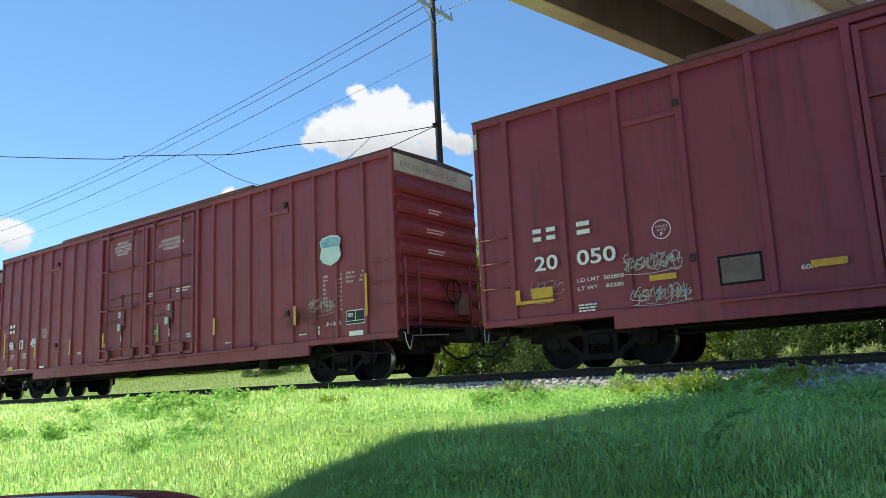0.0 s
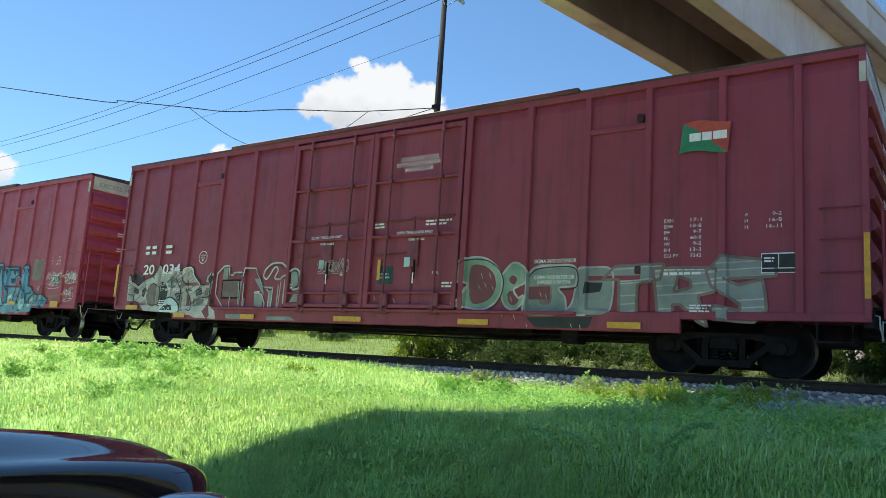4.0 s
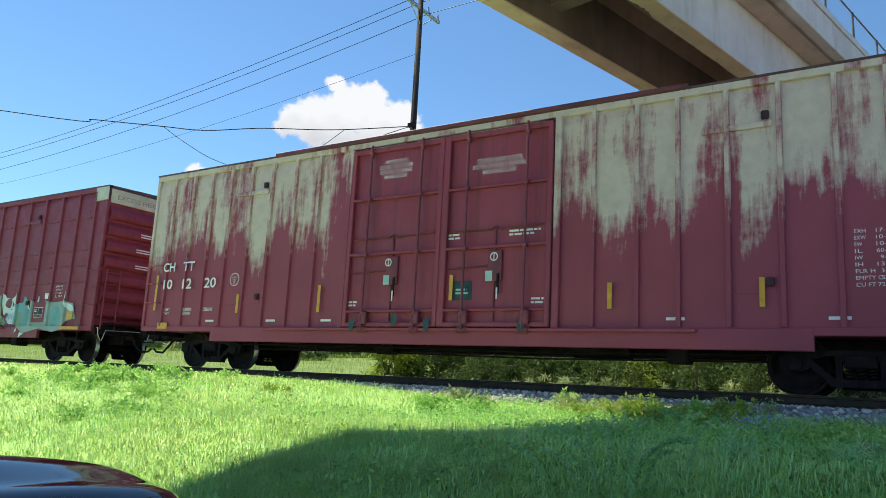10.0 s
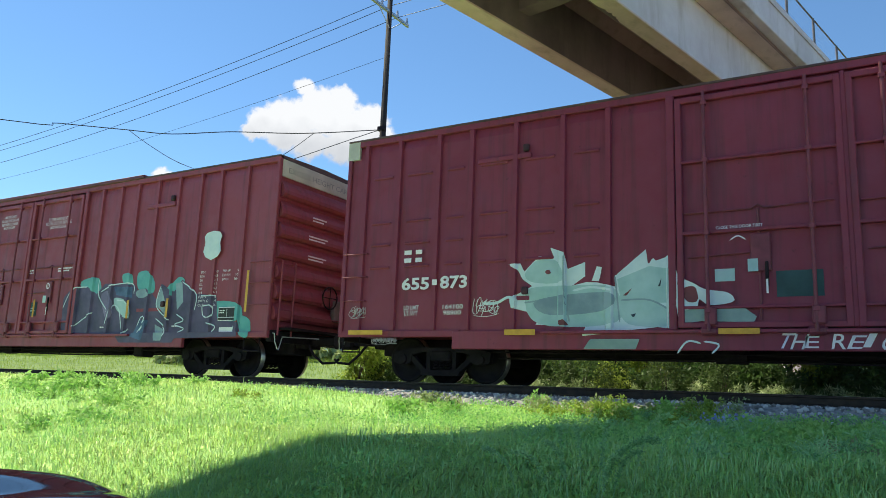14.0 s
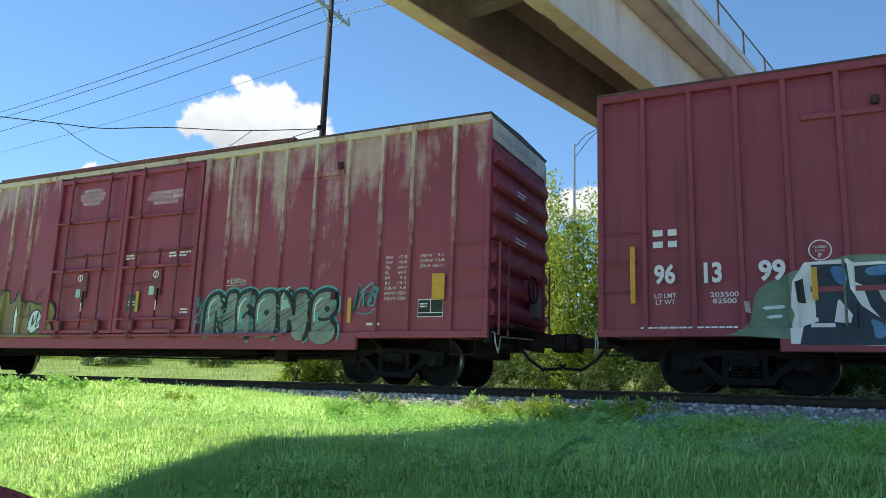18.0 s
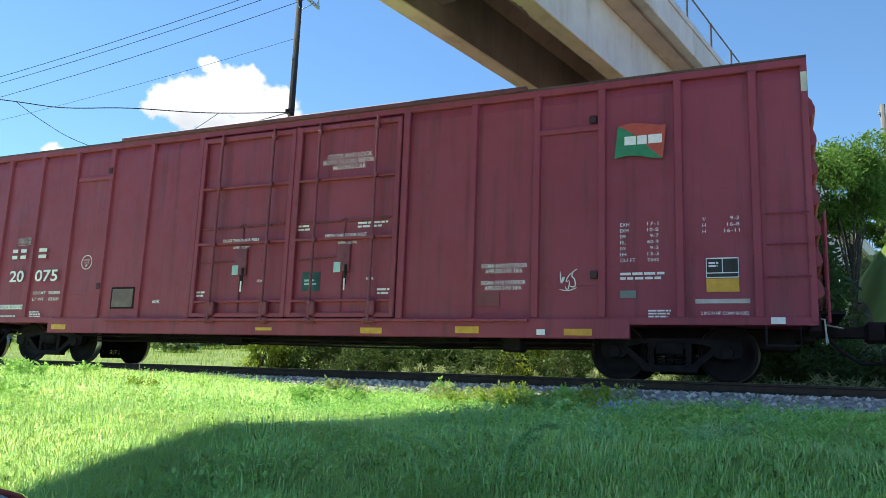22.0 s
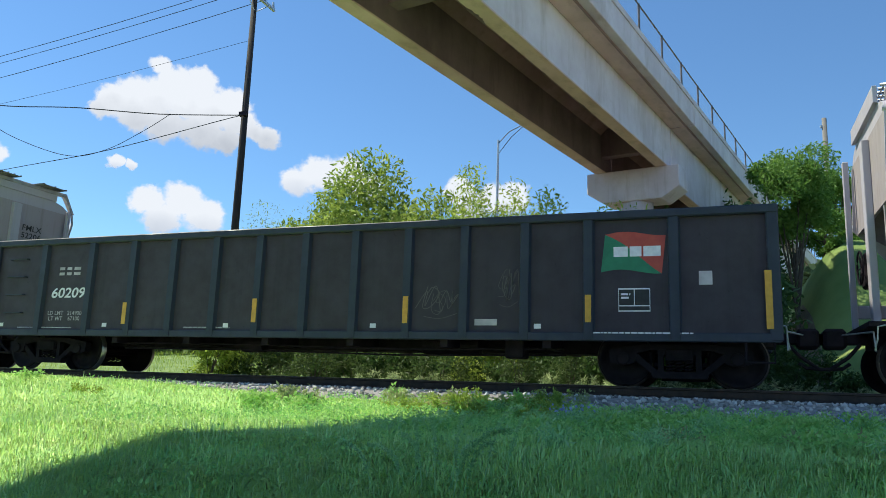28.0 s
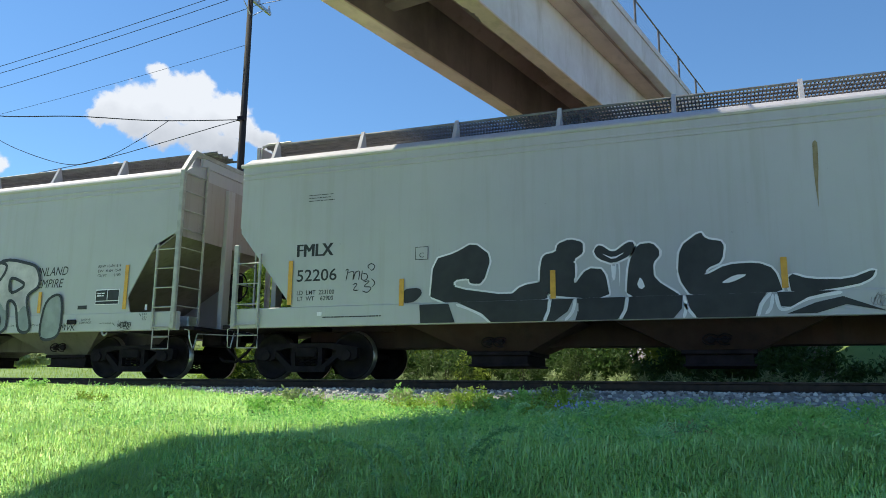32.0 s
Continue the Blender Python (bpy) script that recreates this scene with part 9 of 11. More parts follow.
            for pts in ([(2.44, 1.98), (2.5, 2.02), (2.47, 1.85), (2.46, 1.8)], [(2.5, 1.95), (2.62, 1.96), (2.6, 1.8), (2.66, 1.95), (2.74, 1.96), (2.72, 1.8)], [(2.8, 1.98), (2.78, 1.82), (2.88, 1.8), (2.9, 1.9), (2.8, 1.92)], [(2.95, 2.0), (2.9, 2.05), (2.97, 2.1), (3.05, 2.05), (3.0, 1.97), (2.95, 2.0)], [(2.6, 1.72), (2.7, 1.74), (2.62, 1.62), (2.74, 1.62)], [(2.82, 1.76), (2.95, 1.78), (2.84, 1.68), (2.98, 1.66), (2.92, 1.57), (2.8, 1.6)], [(2.98, 1.82), (3.06, 1.74), (3.0, 1.66)]):
                V, F = [], []
                ribbon(V, F, [tuple(p) for p in curve_pts(pts, 5)], 0.018, flat(y), 0.003)
                part_from("spray_line", V, F, MAT["black"], c)
            flowing_piece(c, y)
            # box added to close the end recess, with its shade in the colour
            part("recess_filler", boxed(13.7, 16.0, -1.42, 0.1, 1.36, 2.98, bevel=0.03), MAT["end_shade"], c, "dark grey box closing the end recess")
            lettering(c, "FMLX\n52206", 0.15, 0.75, 3.35, 3.7, "black", L + 0.002, 0.01, face="x")
            streak = simple("rust_streak", (0.22, 0.15, 0.08), (0.32, 0.25, 0.15), 5.0, 0.7, 0, 0)
            V, F = [], []
            ribbon(V, F, [(10.46, 3.65), (10.45, 3.3), (10.44, 3.0), (10.44, 2.6)], 0.07, flat(y), 0.002, True)
            part_from("rust_streak", V, F, streak, c)
            scribble(c, 11.05, 11.85, 1.05, 1.3, "tag_grey", flat(-1.623), 136, 0.022, 3, 0.002)
        else:
            piece(c, "SER", 9.3, 12.55, 0.98, 2.5, flat(-1.625), 137, "sp_silver", "sp_black", low="sp_smokegrey", ew=0.07, overlap=0.1, jit=0.07, bubble=True)
            piece(c, "I", 12.8, 13.5, 0.98, 1.75, flat(-1.625), 140, "sp_smokegrey", "sp_black", ew=0.06, jit=0.2, bubble=True)
            lettering(c, "INLAND\nEMPIRE", 12.55, 13.4, 1.94, 2.4, "black", y, 0.0, 0.2)
            lettering(c, "MVK", 13.42, 13.84, 0.99, 1.12, "black", -1.624, 0.0, 0.2)
            scribble(c, 15.0, 15.35, 0.98, 1.2, "black", flat(-1.624), 139, 0.018, 2, 0.003)


MAT["tag_grey"] = simple("faded_tag", (0.27, 0.24, 0.25), (0.34, 0.30, 0.32), 7.0, 0.6, 0, 0)
MAT["red_print"] = simple("faded_red_print", (0.40, 0.13, 0.12), (0.48, 0.22, 0.2), 9.0, 0.6, 0, 0)
# grating in two colours: sunlight put into the first, shade into the second
MAT["walk_blue"] = simple("sunlit_blue_grating", (0.34, 0.37, 0.40), (0.44, 0.47, 0.50), 6.0, 0.5, 0.4, 0)
MAT["walk_shade"] = simple("shaded_grating", (0.16, 0.155, 0.155), (0.24, 0.23, 0.23), 6.0, 0.55, 0.3, 0)


def filled(car, outlines, mat, y, lift, edge=None, soft=True):
    """Flat painted shapes with smooth outlines and, if asked, an edge in another colour."""
    for k, o in enumerate(outlines):
        V, F, E, G = [], [], [], []
        pts = [(a[0] + (c[0] - a[0]) * q, a[1] + (c[1] - a[1]) * q) for a, c in zip(o, o[1:] + o[:1]) for q in (0.2, 0.8)] if soft else o
        if edge:
            ribbon(E, G, pts + pts[:1], 0.065, flat(y), lift - 0.002)
            part_from("painted_edge", E, G, MAT[edge], car)
        paint_fill(V, F, [pts], flat(y), lift + 0.0003 * k, None, 0.02)
        part_from("painted_shape", V, F, MAT[mat], car)


def flowing_piece(car, y):
    """Black flowing letters with pale edges along the side and over the sill."""
    shapes = [
        [(4.14, 1.28), (4.21, 2.11), (4.62, 2.21), (4.95, 2.38), (5.29, 2.12), (5.13, 1.64), (4.89, 1.65), (4.87, 1.75), (4.59, 1.72), (4.61, 1.58), (5.62, 1.42), (5.81, 1.58), (6.2, 1.64), (6.28, 1.28)],
        [(6.12, 1.42), (6.14, 1.9), (6.2, 2.09), (6.42, 2.13), (6.44, 2.26), (6.65, 2.34), (6.88, 2.27), (6.88, 2.09), (6.71, 1.98), (6.75, 1.82), (6.7, 1.54), (6.93, 1.83), (7.22, 1.8), (7.3, 1.28)],
        [(7.04, 2.13), (7.15, 2.22), (7.36, 2.06), (7.61, 2.24), (7.72, 2.21), (7.65, 2.01), (7.36, 1.88), (7.11, 1.98)],
        [(7.55, 1.28), (7.6, 1.87), (7.75, 2.18), (7.99, 2.2), (8.13, 2.02), (7.98, 1.85), (8.0, 1.6), (8.46, 1.28)],
        [(8.36, 1.62), (8.4, 2.1), (8.73, 2.34), (8.8, 2.21), (9.08, 2.15), (9.03, 1.83), (8.8, 1.74), (8.76, 1.62), (9.09, 1.79), (9.53, 1.8), (9.77, 1.69), (9.88, 1.28), (8.56, 1.28)],
        [(9.95, 1.62), (10.24, 1.51), (10.76, 1.49), (11.12, 1.63), (11.07, 1.5), (10.86, 1.4), (9.96, 1.28)],
    ]
    low = [
        [(3.97, 0.98), (3.95, 1.31), (4.5, 1.31), (4.62, 0.98)],
        [(4.66, 1.33), (6.27, 1.33), (6.25, 1.15), (6.17, 0.97), (5.28, 0.97), (5.1, 1.13), (4.85, 1.24)],
        [(6.33, 1.33), (6.70, 1.33), (6.6, 1.12), (6.38, 0.97), (6.24, 0.97), (6.31, 1.15)],
        [(6.76, 1.33), (7.54, 1.33), (7.5, 1.12), (7.41, 0.97), (6.72, 0.97), (6.78, 1.15)],
        [(7.60, 1.33), (8.42, 1.33), (8.40, 1.12), (8.27, 0.97), (7.48, 0.97), (7.57, 1.13)],
        [(8.47, 1.33), (9.64, 1.33), (9.52, 1.16), (9.46, 0.97), (8.62, 0.97), (8.52, 1.12)],
        [(9.78, 1.33), (10.6, 1.33), (10.2, 1.24), (9.95, 1.1), (9.82, 1.12)],
        [(9.62, 1.0), (9.9, 1.0), (10.3, 1.16), (10.66, 1.24), (11.25, 1.0), (10.7, 1.12), (10.3, 1.0)],
    ]

    filled(car, shapes, "sp_black", y, 0.006, "sp_white")
    filled(car, [[(7.16, 2.07), (7.36, 1.98), (7.58, 2.08), (7.36, 1.94)], [(8.98, 1.5), (9.2, 1.62), (9.4, 1.62), (9.15, 1.5)], [(7.72, 1.5), (7.78, 1.66), (7.86, 1.5), (7.8, 1.44)], [(7.32, 1.85), (7.35, 1.6), (7.38, 1.6), (7.4, 1.85)]], "sp_white", y, 0.010)
    filled(car, low, "sp_black", -1.622, 0.005, None, False)
    V, F = [], []
    for line in ([(4.64, 1.29), (4.85, 1.22), (5.1, 1.1), (5.26, 0.97)], [(6.30, 1.33), (6.28, 1.15), (6.2, 0.97)], [(6.73, 1.33), (6.68, 1.12), (6.55, 0.97)], [(7.57, 1.33), (7.53, 1.12), (7.44, 0.97)], [(8.44, 1.33), (8.46, 1.12), (8.42, 0.97)], [(8.44, 1.2), (8.5, 1.1), (8.6, 0.97)], [(9.7, 1.33), (9.56, 1.16), (9.5, 0.97)], [(9.72, 1.3), (9.68, 1.1), (9.6, 1.0)], [(9.76, 1.3), (9.84, 1.06), (10.2, 1.22), (10.66, 1.3)]):
        ribbon(V, F, [tuple(p) for p in curve_pts(line, 5)], 0.05, flat(-1.622), 0.004)
    for x, n in ((7.33, 0.4), (7.39, 0.3), (7.45, 0.42)):
        ribbon(V, F, [(x, 1.93), (x + 0.01, 1.93 - n * 0.5), (x, 1.93 - n)], 0.022, flat(y), 0.004, True)
    part_from("painted_edge", V, F, MAT["sp_white"], car)
    filled(car, [[(3.62, 1.34), (3.62, 1.6), (3.95, 1.62), (4.0, 1.5), (3.85, 1.36)]], "sp_black", y, 0.008)


def gondola():
    L = 16.4
    left = -212.3
    car = thing("gondola_car", "sooty dark open gondola car with blue-black posts", "gondola car", pose(left, TRACK_Y, 0), "train cars")
    TRAIN.append((car, left))
    for s in (-1, 1):
        part("side_sheet", boxed(0.05, L - 0.05, s * 1.53, s * 1.49, 0.74, 2.72), MAT["gon_brown"], car)
        part("top_chord", boxed(-0.03, L + 0.03, s * 1.63, s * 1.47, 2.70, 2.84, bevel=0.02), MAT["gon_blue"], car)
        part("side_sill", boxed(0.0, L, s * 1.60, s * 1.48, 0.70, 0.84, bevel=0.012), MAT["gon_blue"], car)
    part("floor", boxed(0.05, L - 0.05, -1.5, 1.5, 1.0, 1.08), MAT["gon_brown"], car)
    for x in (0.06, L - 0.06):
        part("end_sheet", boxed(x - 0.03, x + 0.03, -1.5, 1.5, 0.9, 2.75), MAT["gon_brown"], car)
        part("end_chord", boxed(x - 0.08, x + 0.08, -1.6, 1.6, 2.70, 2.84, bevel=0.02), MAT["gon_blue"], car)
        for z in (1.2, 1.75, 2.3):
            part("end_rib", boxed(x - 0.1, x + 0.1, -1.45, 1.45, z, z + 0.16, bevel=0.04), MAT["gon_brown"], car)
        for s in (-1, 1):
            part("corner_post", boxed(x - 0.09, x + 0.09, s * 1.61, s * 1.45, 0.72, 2.8, bevel=0.02), MAT["gon_blue"], car)
    for x in (1.52, 2.87, 4.0, 5.04, 6.09, 7.11, 8.14, 9.2, 10.27, 11.35, 12.44, 13.52, 14.88):
        shared("gon_post", lambda: rib_mesh(0.2, 0.085, 0.72, 2.71), MAT["gon_blue"], "side_post", car, (x, -1.528, 0))
    y = -1.535
    owner_mark(car, ((1.93, 2.11), (2.14, 2.31), (2.34, 2.56)), 2.0, 2.21, "sp_silver", y)
    lettering(car, "60209", 1.78, 2.72, 1.52, 1.75, "sp_white", y, 0.02, 0.15)
    lettering(car, "LD LMT   214900\nLT WT    67100", 1.75, 2.7, 1.03, 1.24, "sp_silver", y, 0.005)
    bars(car, 0.9, 2.7, 0.87, 0.91, 1, "sp_silver", y, 141)
    for x in (0.35, 3.3, 6.35, 9.55, 12.6):
        plate(car, "white_mark", x, x + 0.12, 0.9, 0.98, "sp_white", y)
    bars(car, 5.4, 6.7, 0.88, 0.93, 1, "sp_silver", y, 142)
    bars(car, 13.6, 15.6, 0.82, 0.86, 1, "sp_white", -1.605, 143)
    plate(car, "white_label", 11.55, 11.95, 0.95, 1.06, "sp_silver", y)
    flag(car, 13.72, 14.76, 1.8, 2.5, y)
    consolidated_plate(car, 14.0, 1.18, 0.5, 0.38, y)
    plate(car, "diamond_mark", 15.25, 15.45, 1.6, 1.82, "sp_silver", y)
    scribble(car, 10.6, 11.2, 1.1, 1.7, "gon_ghost", flat(y), 144, 0.025, 3, 0.003)
    scribble(car, 12.0, 12.3, 1.3, 2.0, "gon_ghost", flat(y), 145, 0.02, 2, 0.003)
    for x, z0, z1 in ((0.1, 0.88, 1.81), (3.93, 0.95, 1.4), (7.1, 0.99, 1.45), (10.27, 0.98, 1.46), (13.52, 1.0, 1.45), (16.25, 0.9, 1.8)):
        part("reflector", boxed(x - 0.05, x + 0.05, -1.624, -1.618, z0, z1), MAT["yellow"], car)
    underframe(car, L, 0.8)
    truck(car, 1.35, left)
    truck(car, L - 1.5, left)
    coupler(car, L, 1)
    coupler(car, 0, -1)
    stirrup(car, 0.1, 0.5, 0.72, 0.4, -1.55, MAT["steel_dark"])
    stirrup(car, L - 0.5, L - 0.1, 0.72, 0.4, -1.55, MAT["steel_dark"])
    for z in (1.2, 1.6, 2.0, 2.4):
        part("grab_iron", tube(bmesh.new(), [(0.5, -1.53, z), (0.5, -1.6, z), (1.0, -1.6, z), (1.0, -1.53, z)], 0.014, 6), MAT["gon_blue"], car)


MAT["gon_ghost"] = simple("ghost_paint", (0.10, 0.085, 0.08), (0.14, 0.12, 0.115), 4.0, 0.7, 0, 0)
cars_rear()
# ---- clouds ----
def cloud_material(name, blobs, seed, dark=0.55):
    """A puffy cloud on a far sheet: blobs of (x, y, radius) in the sheet's own units, broken up by noise."""
    m, nt, b = material(name, 1.0)
    nt.nodes.remove(b)
    out = nt.nodes["Material Output"]
    tc = nt.nodes.new("ShaderNodeTexCoord")
    sep = nt.nodes.new("ShaderNodeSeparateXYZ")
    nt.links.new(tc.outputs["Object"], sep.inputs[0])

    def mth(op, a, c, d=None):
        n = nt.nodes.new("ShaderNodeMath")
        n.operation = op
        for i, v in enumerate((a, c, d)):
            if v is None:
                continue
            if isinstance(v, (int, float)):
                n.inputs[i].default_value = v
            else:
                nt.links.new(v, n.inputs[i])
        return n.outputs[0]
    nz = node(nt, "TexNoise", Scale=0.05, Detail=9.0, Roughness=0.6)
    mp = nt.nodes.new("ShaderNodeMapping")
    mp.inputs["Location"].default_value = (seed * 31.0, seed * 17.0, seed)
    nt.links.new(tc.outputs["Object"], mp.inputs[0])
    nt.links.new(mp.outputs[0], nz.inputs["Vector"])
    # the blobs' outlines are bent by two sizes of noise
    bent = [sep.outputs[0], sep.outputs[1]]
    for size, far in ((0.022, 30.0), (0.075, 13.0)):
        wn = node(nt, "TexNoise", Scale=size, Detail=3.0, Roughness=0.6)
        nt.links.new(mp.outputs[0], wn.inputs["Vector"])
        ws = nt.nodes.new("ShaderNodeSeparateColor")
        nt.links.new(wn.outputs[1], ws.inputs[0])
        bent = [mth("MULTIPLY_ADD", mth("SUBTRACT", ws.outputs[k], 0.5), far, bent[k]) for k in (0, 1)]
    total = None
    for x, y, r in blobs:
        dx = mth("DIVIDE", mth("SUBTRACT", bent[0], x), r)
        dy = mth("DIVIDE", mth("SUBTRACT", bent[1], y), r * 0.85)
        d = mth("SQRT", mth("ADD", mth("MULTIPLY", dx, dx), mth("MULTIPLY", dy, dy)), 0)
        v = mth("SUBTRACT", 1.0, d)
        total = v if total is None else mth("MAXIMUM", total, v)
    shape = mth("MULTIPLY_ADD", mth("SUBTRACT", nz.outputs[0], 0.5), 0.8, mth("ADD", total, 0.08))
    alpha = node(nt, "MapRange")
    alpha.interpolation_type = "SMOOTHSTEP"
    for k, v in ((1, -0.16), (2, 0.3), (3, 0.0), (4, 1.0)):
        alpha.inputs[k].default_value = v
    nt.links.new(shape, alpha.inputs[0])
    nz2 = node(nt, "TexNoise", Scale=0.028, Detail=6.0, Roughness=0.6)
    nt.links.new(mp.outputs[0], nz2.inputs["Vector"])
    ylo, yhi = min(y - r * 0.5 for x, y, r in blobs), max(y + r * 0.3 for x, y, r in blobs)
    rise = mth("DIVIDE", mth("SUBTRACT", sep.outputs[1], ylo), yhi - ylo)
    tone = mth("MULTIPLY_ADD", mth("SUBTRACT", nz2.outputs[0], 0.5), 0.25, mth("MULTIPLY_ADD", rise, 0.9, mth("MULTIPLY_ADD", total, -0.12, 0.36)))
    col = ramp(nt, tone, [(0.1, (dark * 0.88, dark * 0.95, dark * 1.06)), (0.75, (0.93, 0.95, 0.97))])
    em = node(nt, "Emission", Strength=0.46)
    nt.links.new(col, em.inputs[0])
    tr = nt.nodes.new("ShaderNodeBsdfTransparent")
    mx = nt.nodes.new("ShaderNodeMixShader")
    nt.links.new(alpha.outputs[0], mx.inputs[0])
    nt.links.new(tr.outputs[0], mx.inputs[1])
    nt.links.new(em.outputs[0], mx.inputs[2])
    nt.links.new(mx.outputs[0], out.inputs[0])
    return m


def build_clouds():
    def sheet(az, el, w, h, blobs, seed, dark=0.6):
        d = 1500.0
        a, e = radians(az), radians(el)
        p = Vector((math.sin(a) * math.cos(e), math.cos(a) * math.cos(e), math.sin(e))) * d
        k = d * math.tan(radians(1))
        bm = bmesh.new()
        bmesh.ops.create_grid(bm, x_segments=1, y_segments=1, size=1.0, matrix=Matrix.Diagonal((w * k * 0.75, h * k * 0.85, 1, 1)))
        ob = part("cloud_backdrop", bm, cloud_material("cloud_%d" % seed, [(x * k, y * k, r * k) for x, y, r in blobs], seed, dark))
        ob.matrix_basis = Matrix.Translation(p) @ (-p).to_track_quat("Z", "Y").to_matrix().to_4x4()
        ob.visible_shadow = False
        tagged(ob, "white cumulus cloud in the blue sky", "cloud", "clouds", "structure")
    sheet(-40.4, 19.6, 17.5, 9.5, ((-0.25, 0.6, 2.2), (-2.15, 2.5, 0.75), (-1.1, 1.5, 1.3), (0.5, 1.75, 1.15), (2.9, 0.6, 1.2), (3.5, -0.8, 1.2), (1.6, -0.2, 1.7), (-2.2, 0.2, 1.7), (-3.6, 0.3, 1.3), (-4.9, -0.4, 1.2), (-5.7, -1.0, 0.8), (-3.4, -1.2, 1.3), (-1.5, -1.6, 1.4), (0.9, -1.5, 1.7), (2.6, -2.1, 1.1), (5.6, -1.6, 0.9), (4.6, -1.4, 0.8)), 3, 0.5)
    sheet(-29.5, 15.2, 9.0, 4.5, ((-2.5, -0.2, 1.3), (-0.8, 0.5, 1.5), (1.0, 0.6, 1.6), (2.6, -0.2, 1.4)), 5, 0.75)
    sheet(-17.4, 14.3, 8.0, 4.5, ((-2.0, 0.6, 1.2), (-1.2, -0.4, 1.3), (0.6, 0.2, 1.2), (2.0, 0.3, 1.3)), 7, 0.8)
    sheet(-40.5, 12.2, 8.0, 4.4, ((-2.2, 0.3, 1.2), (0.2, 0.5, 1.5), (1.8, -0.3, 1.4), (-1.0, -0.8, 1.3)), 9, 0.7)
    sheet(-50.3, 10.2, 7.0, 3.4, ((-1.5, 0.2, 1.2), (0.6, 0.3, 1.4), (2.0, -0.3, 0.9)), 11, 0.7)
    sheet(-44.6, 15.0, 3.4, 1.6, ((-0.4, 0.1, 0.55), (0.5, -0.1, 0.45)), 13, 0.8)
    sheet(-67.5, 11.0, 6.0, 3.4, ((0.5, 0.0, 1.3), (-1.2, 0.3, 1.3)), 15, 0.8)
    sheet(-52.5, 14.2, 3.0, 2.2, ((0, 0.2, 0.8), (-0.4, -0.4, 0.6)), 17, 0.8)


build_clouds()


# ---- plants ----
def leaf_material(name, stops, rough=0.55, through_light=0.45, gloss=0.35):
    m, nt, b = material(name, rough)
    geo = nt.nodes.new("ShaderNodeNewGeometry")
    col = ramp(nt, geo.outputs["Random Per Island"], stops)
    v = coords(nt)
    col = mix(nt, ramp(nt, noise_of(nt, v, 0.5, 3.0), [(0.3, (0, 0, 0)), (0.75, (0.7, 0.7, 0.7))]), col, stops[-1][1])
    nt.links.new(col, b.inputs["Base Color"])
    b.inputs["Specular IOR Level"].default_value = gloss
    b.inputs["IOR"].default_value = 1.45 + 0.2 * (gloss > 0.5)
    b.inputs["Coat Weight"].default_value = 0.2 * (gloss > 0.5)
    b.inputs["Coat Roughness"].default_value = 0.42
    tl = nt.nodes.new("ShaderNodeBsdfTranslucent")
    nt.links.new(col, tl.inputs[0])
    mx = node(nt, "MixShader")
    mx.inputs[0].default_value = through_light
    nt.links.new(b.outputs[0], mx.inputs[1])
    nt.links.new(tl.outputs[0], mx.inputs[2])
    nt.links.new(mx.outputs[0], nt.nodes["Material Output"].inputs[0])
    return m


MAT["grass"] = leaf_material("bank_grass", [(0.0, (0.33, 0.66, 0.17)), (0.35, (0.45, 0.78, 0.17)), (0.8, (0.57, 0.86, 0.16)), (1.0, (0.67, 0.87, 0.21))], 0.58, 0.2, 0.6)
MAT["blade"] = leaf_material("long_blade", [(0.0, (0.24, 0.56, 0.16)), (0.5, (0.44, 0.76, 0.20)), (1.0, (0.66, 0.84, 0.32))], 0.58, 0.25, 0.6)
MAT["weed"] = leaf_material("weed_leaf", [(0.0, (0.18, 0.40, 0.07)), (0.6, (0.32, 0.58, 0.12)), (1.0, (0.52, 0.72, 0.26))])
MAT["shrub"] = leaf_material("shrub_leaf", [(0.0, (0.13, 0.22, 0.03)), (0.55, (0.27, 0.38, 0.06)), (1.0, (0.48, 0.58, 0.11))])
MAT["willow"] = leaf_material("willow_leaf", [(0.0, (0.11, 0.18, 0.025)), (0.6, (0.24, 0.34, 0.055)), (1.0, (0.42, 0.52, 0.12))])
# darker leaf tones: the shade by the bridge is in the colour
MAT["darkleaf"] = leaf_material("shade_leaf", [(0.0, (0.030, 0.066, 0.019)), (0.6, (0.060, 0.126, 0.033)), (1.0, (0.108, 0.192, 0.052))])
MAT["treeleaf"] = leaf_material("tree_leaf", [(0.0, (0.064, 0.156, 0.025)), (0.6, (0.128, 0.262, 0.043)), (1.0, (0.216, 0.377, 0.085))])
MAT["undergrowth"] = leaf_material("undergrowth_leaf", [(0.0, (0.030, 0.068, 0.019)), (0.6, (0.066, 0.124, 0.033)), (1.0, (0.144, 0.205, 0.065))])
MAT["fern"] = leaf_material("fern_leaf", [(0.0, (0.216, 0.324, 0.117)), (0.6, (0.405, 0.513, 0.234)), (1.0, (0.621, 0.702, 0.416))])
MAT["meadow"] = leaf_material("meadow_leaf", [(0.0, (0.20, 0.27, 0.10)), (0.6, (0.32, 0.39, 0.16)), (1.0, (0.44, 0.48, 0.24))])
MAT["stalk"] = leaf_material("stalk_leaf", [(0.0, (0.112, 0.304, 0.096)), (0.6, (0.240, 0.496, 0.176)), (1.0, (0.480, 0.704, 0.352))])
MAT["sage"] = leaf_material("sage_leaf", [(0.0, (0.20, 0.44, 0.16)), (0.6, (0.36, 0.62, 0.25)), (1.0, (0.54, 0.74, 0.38))])
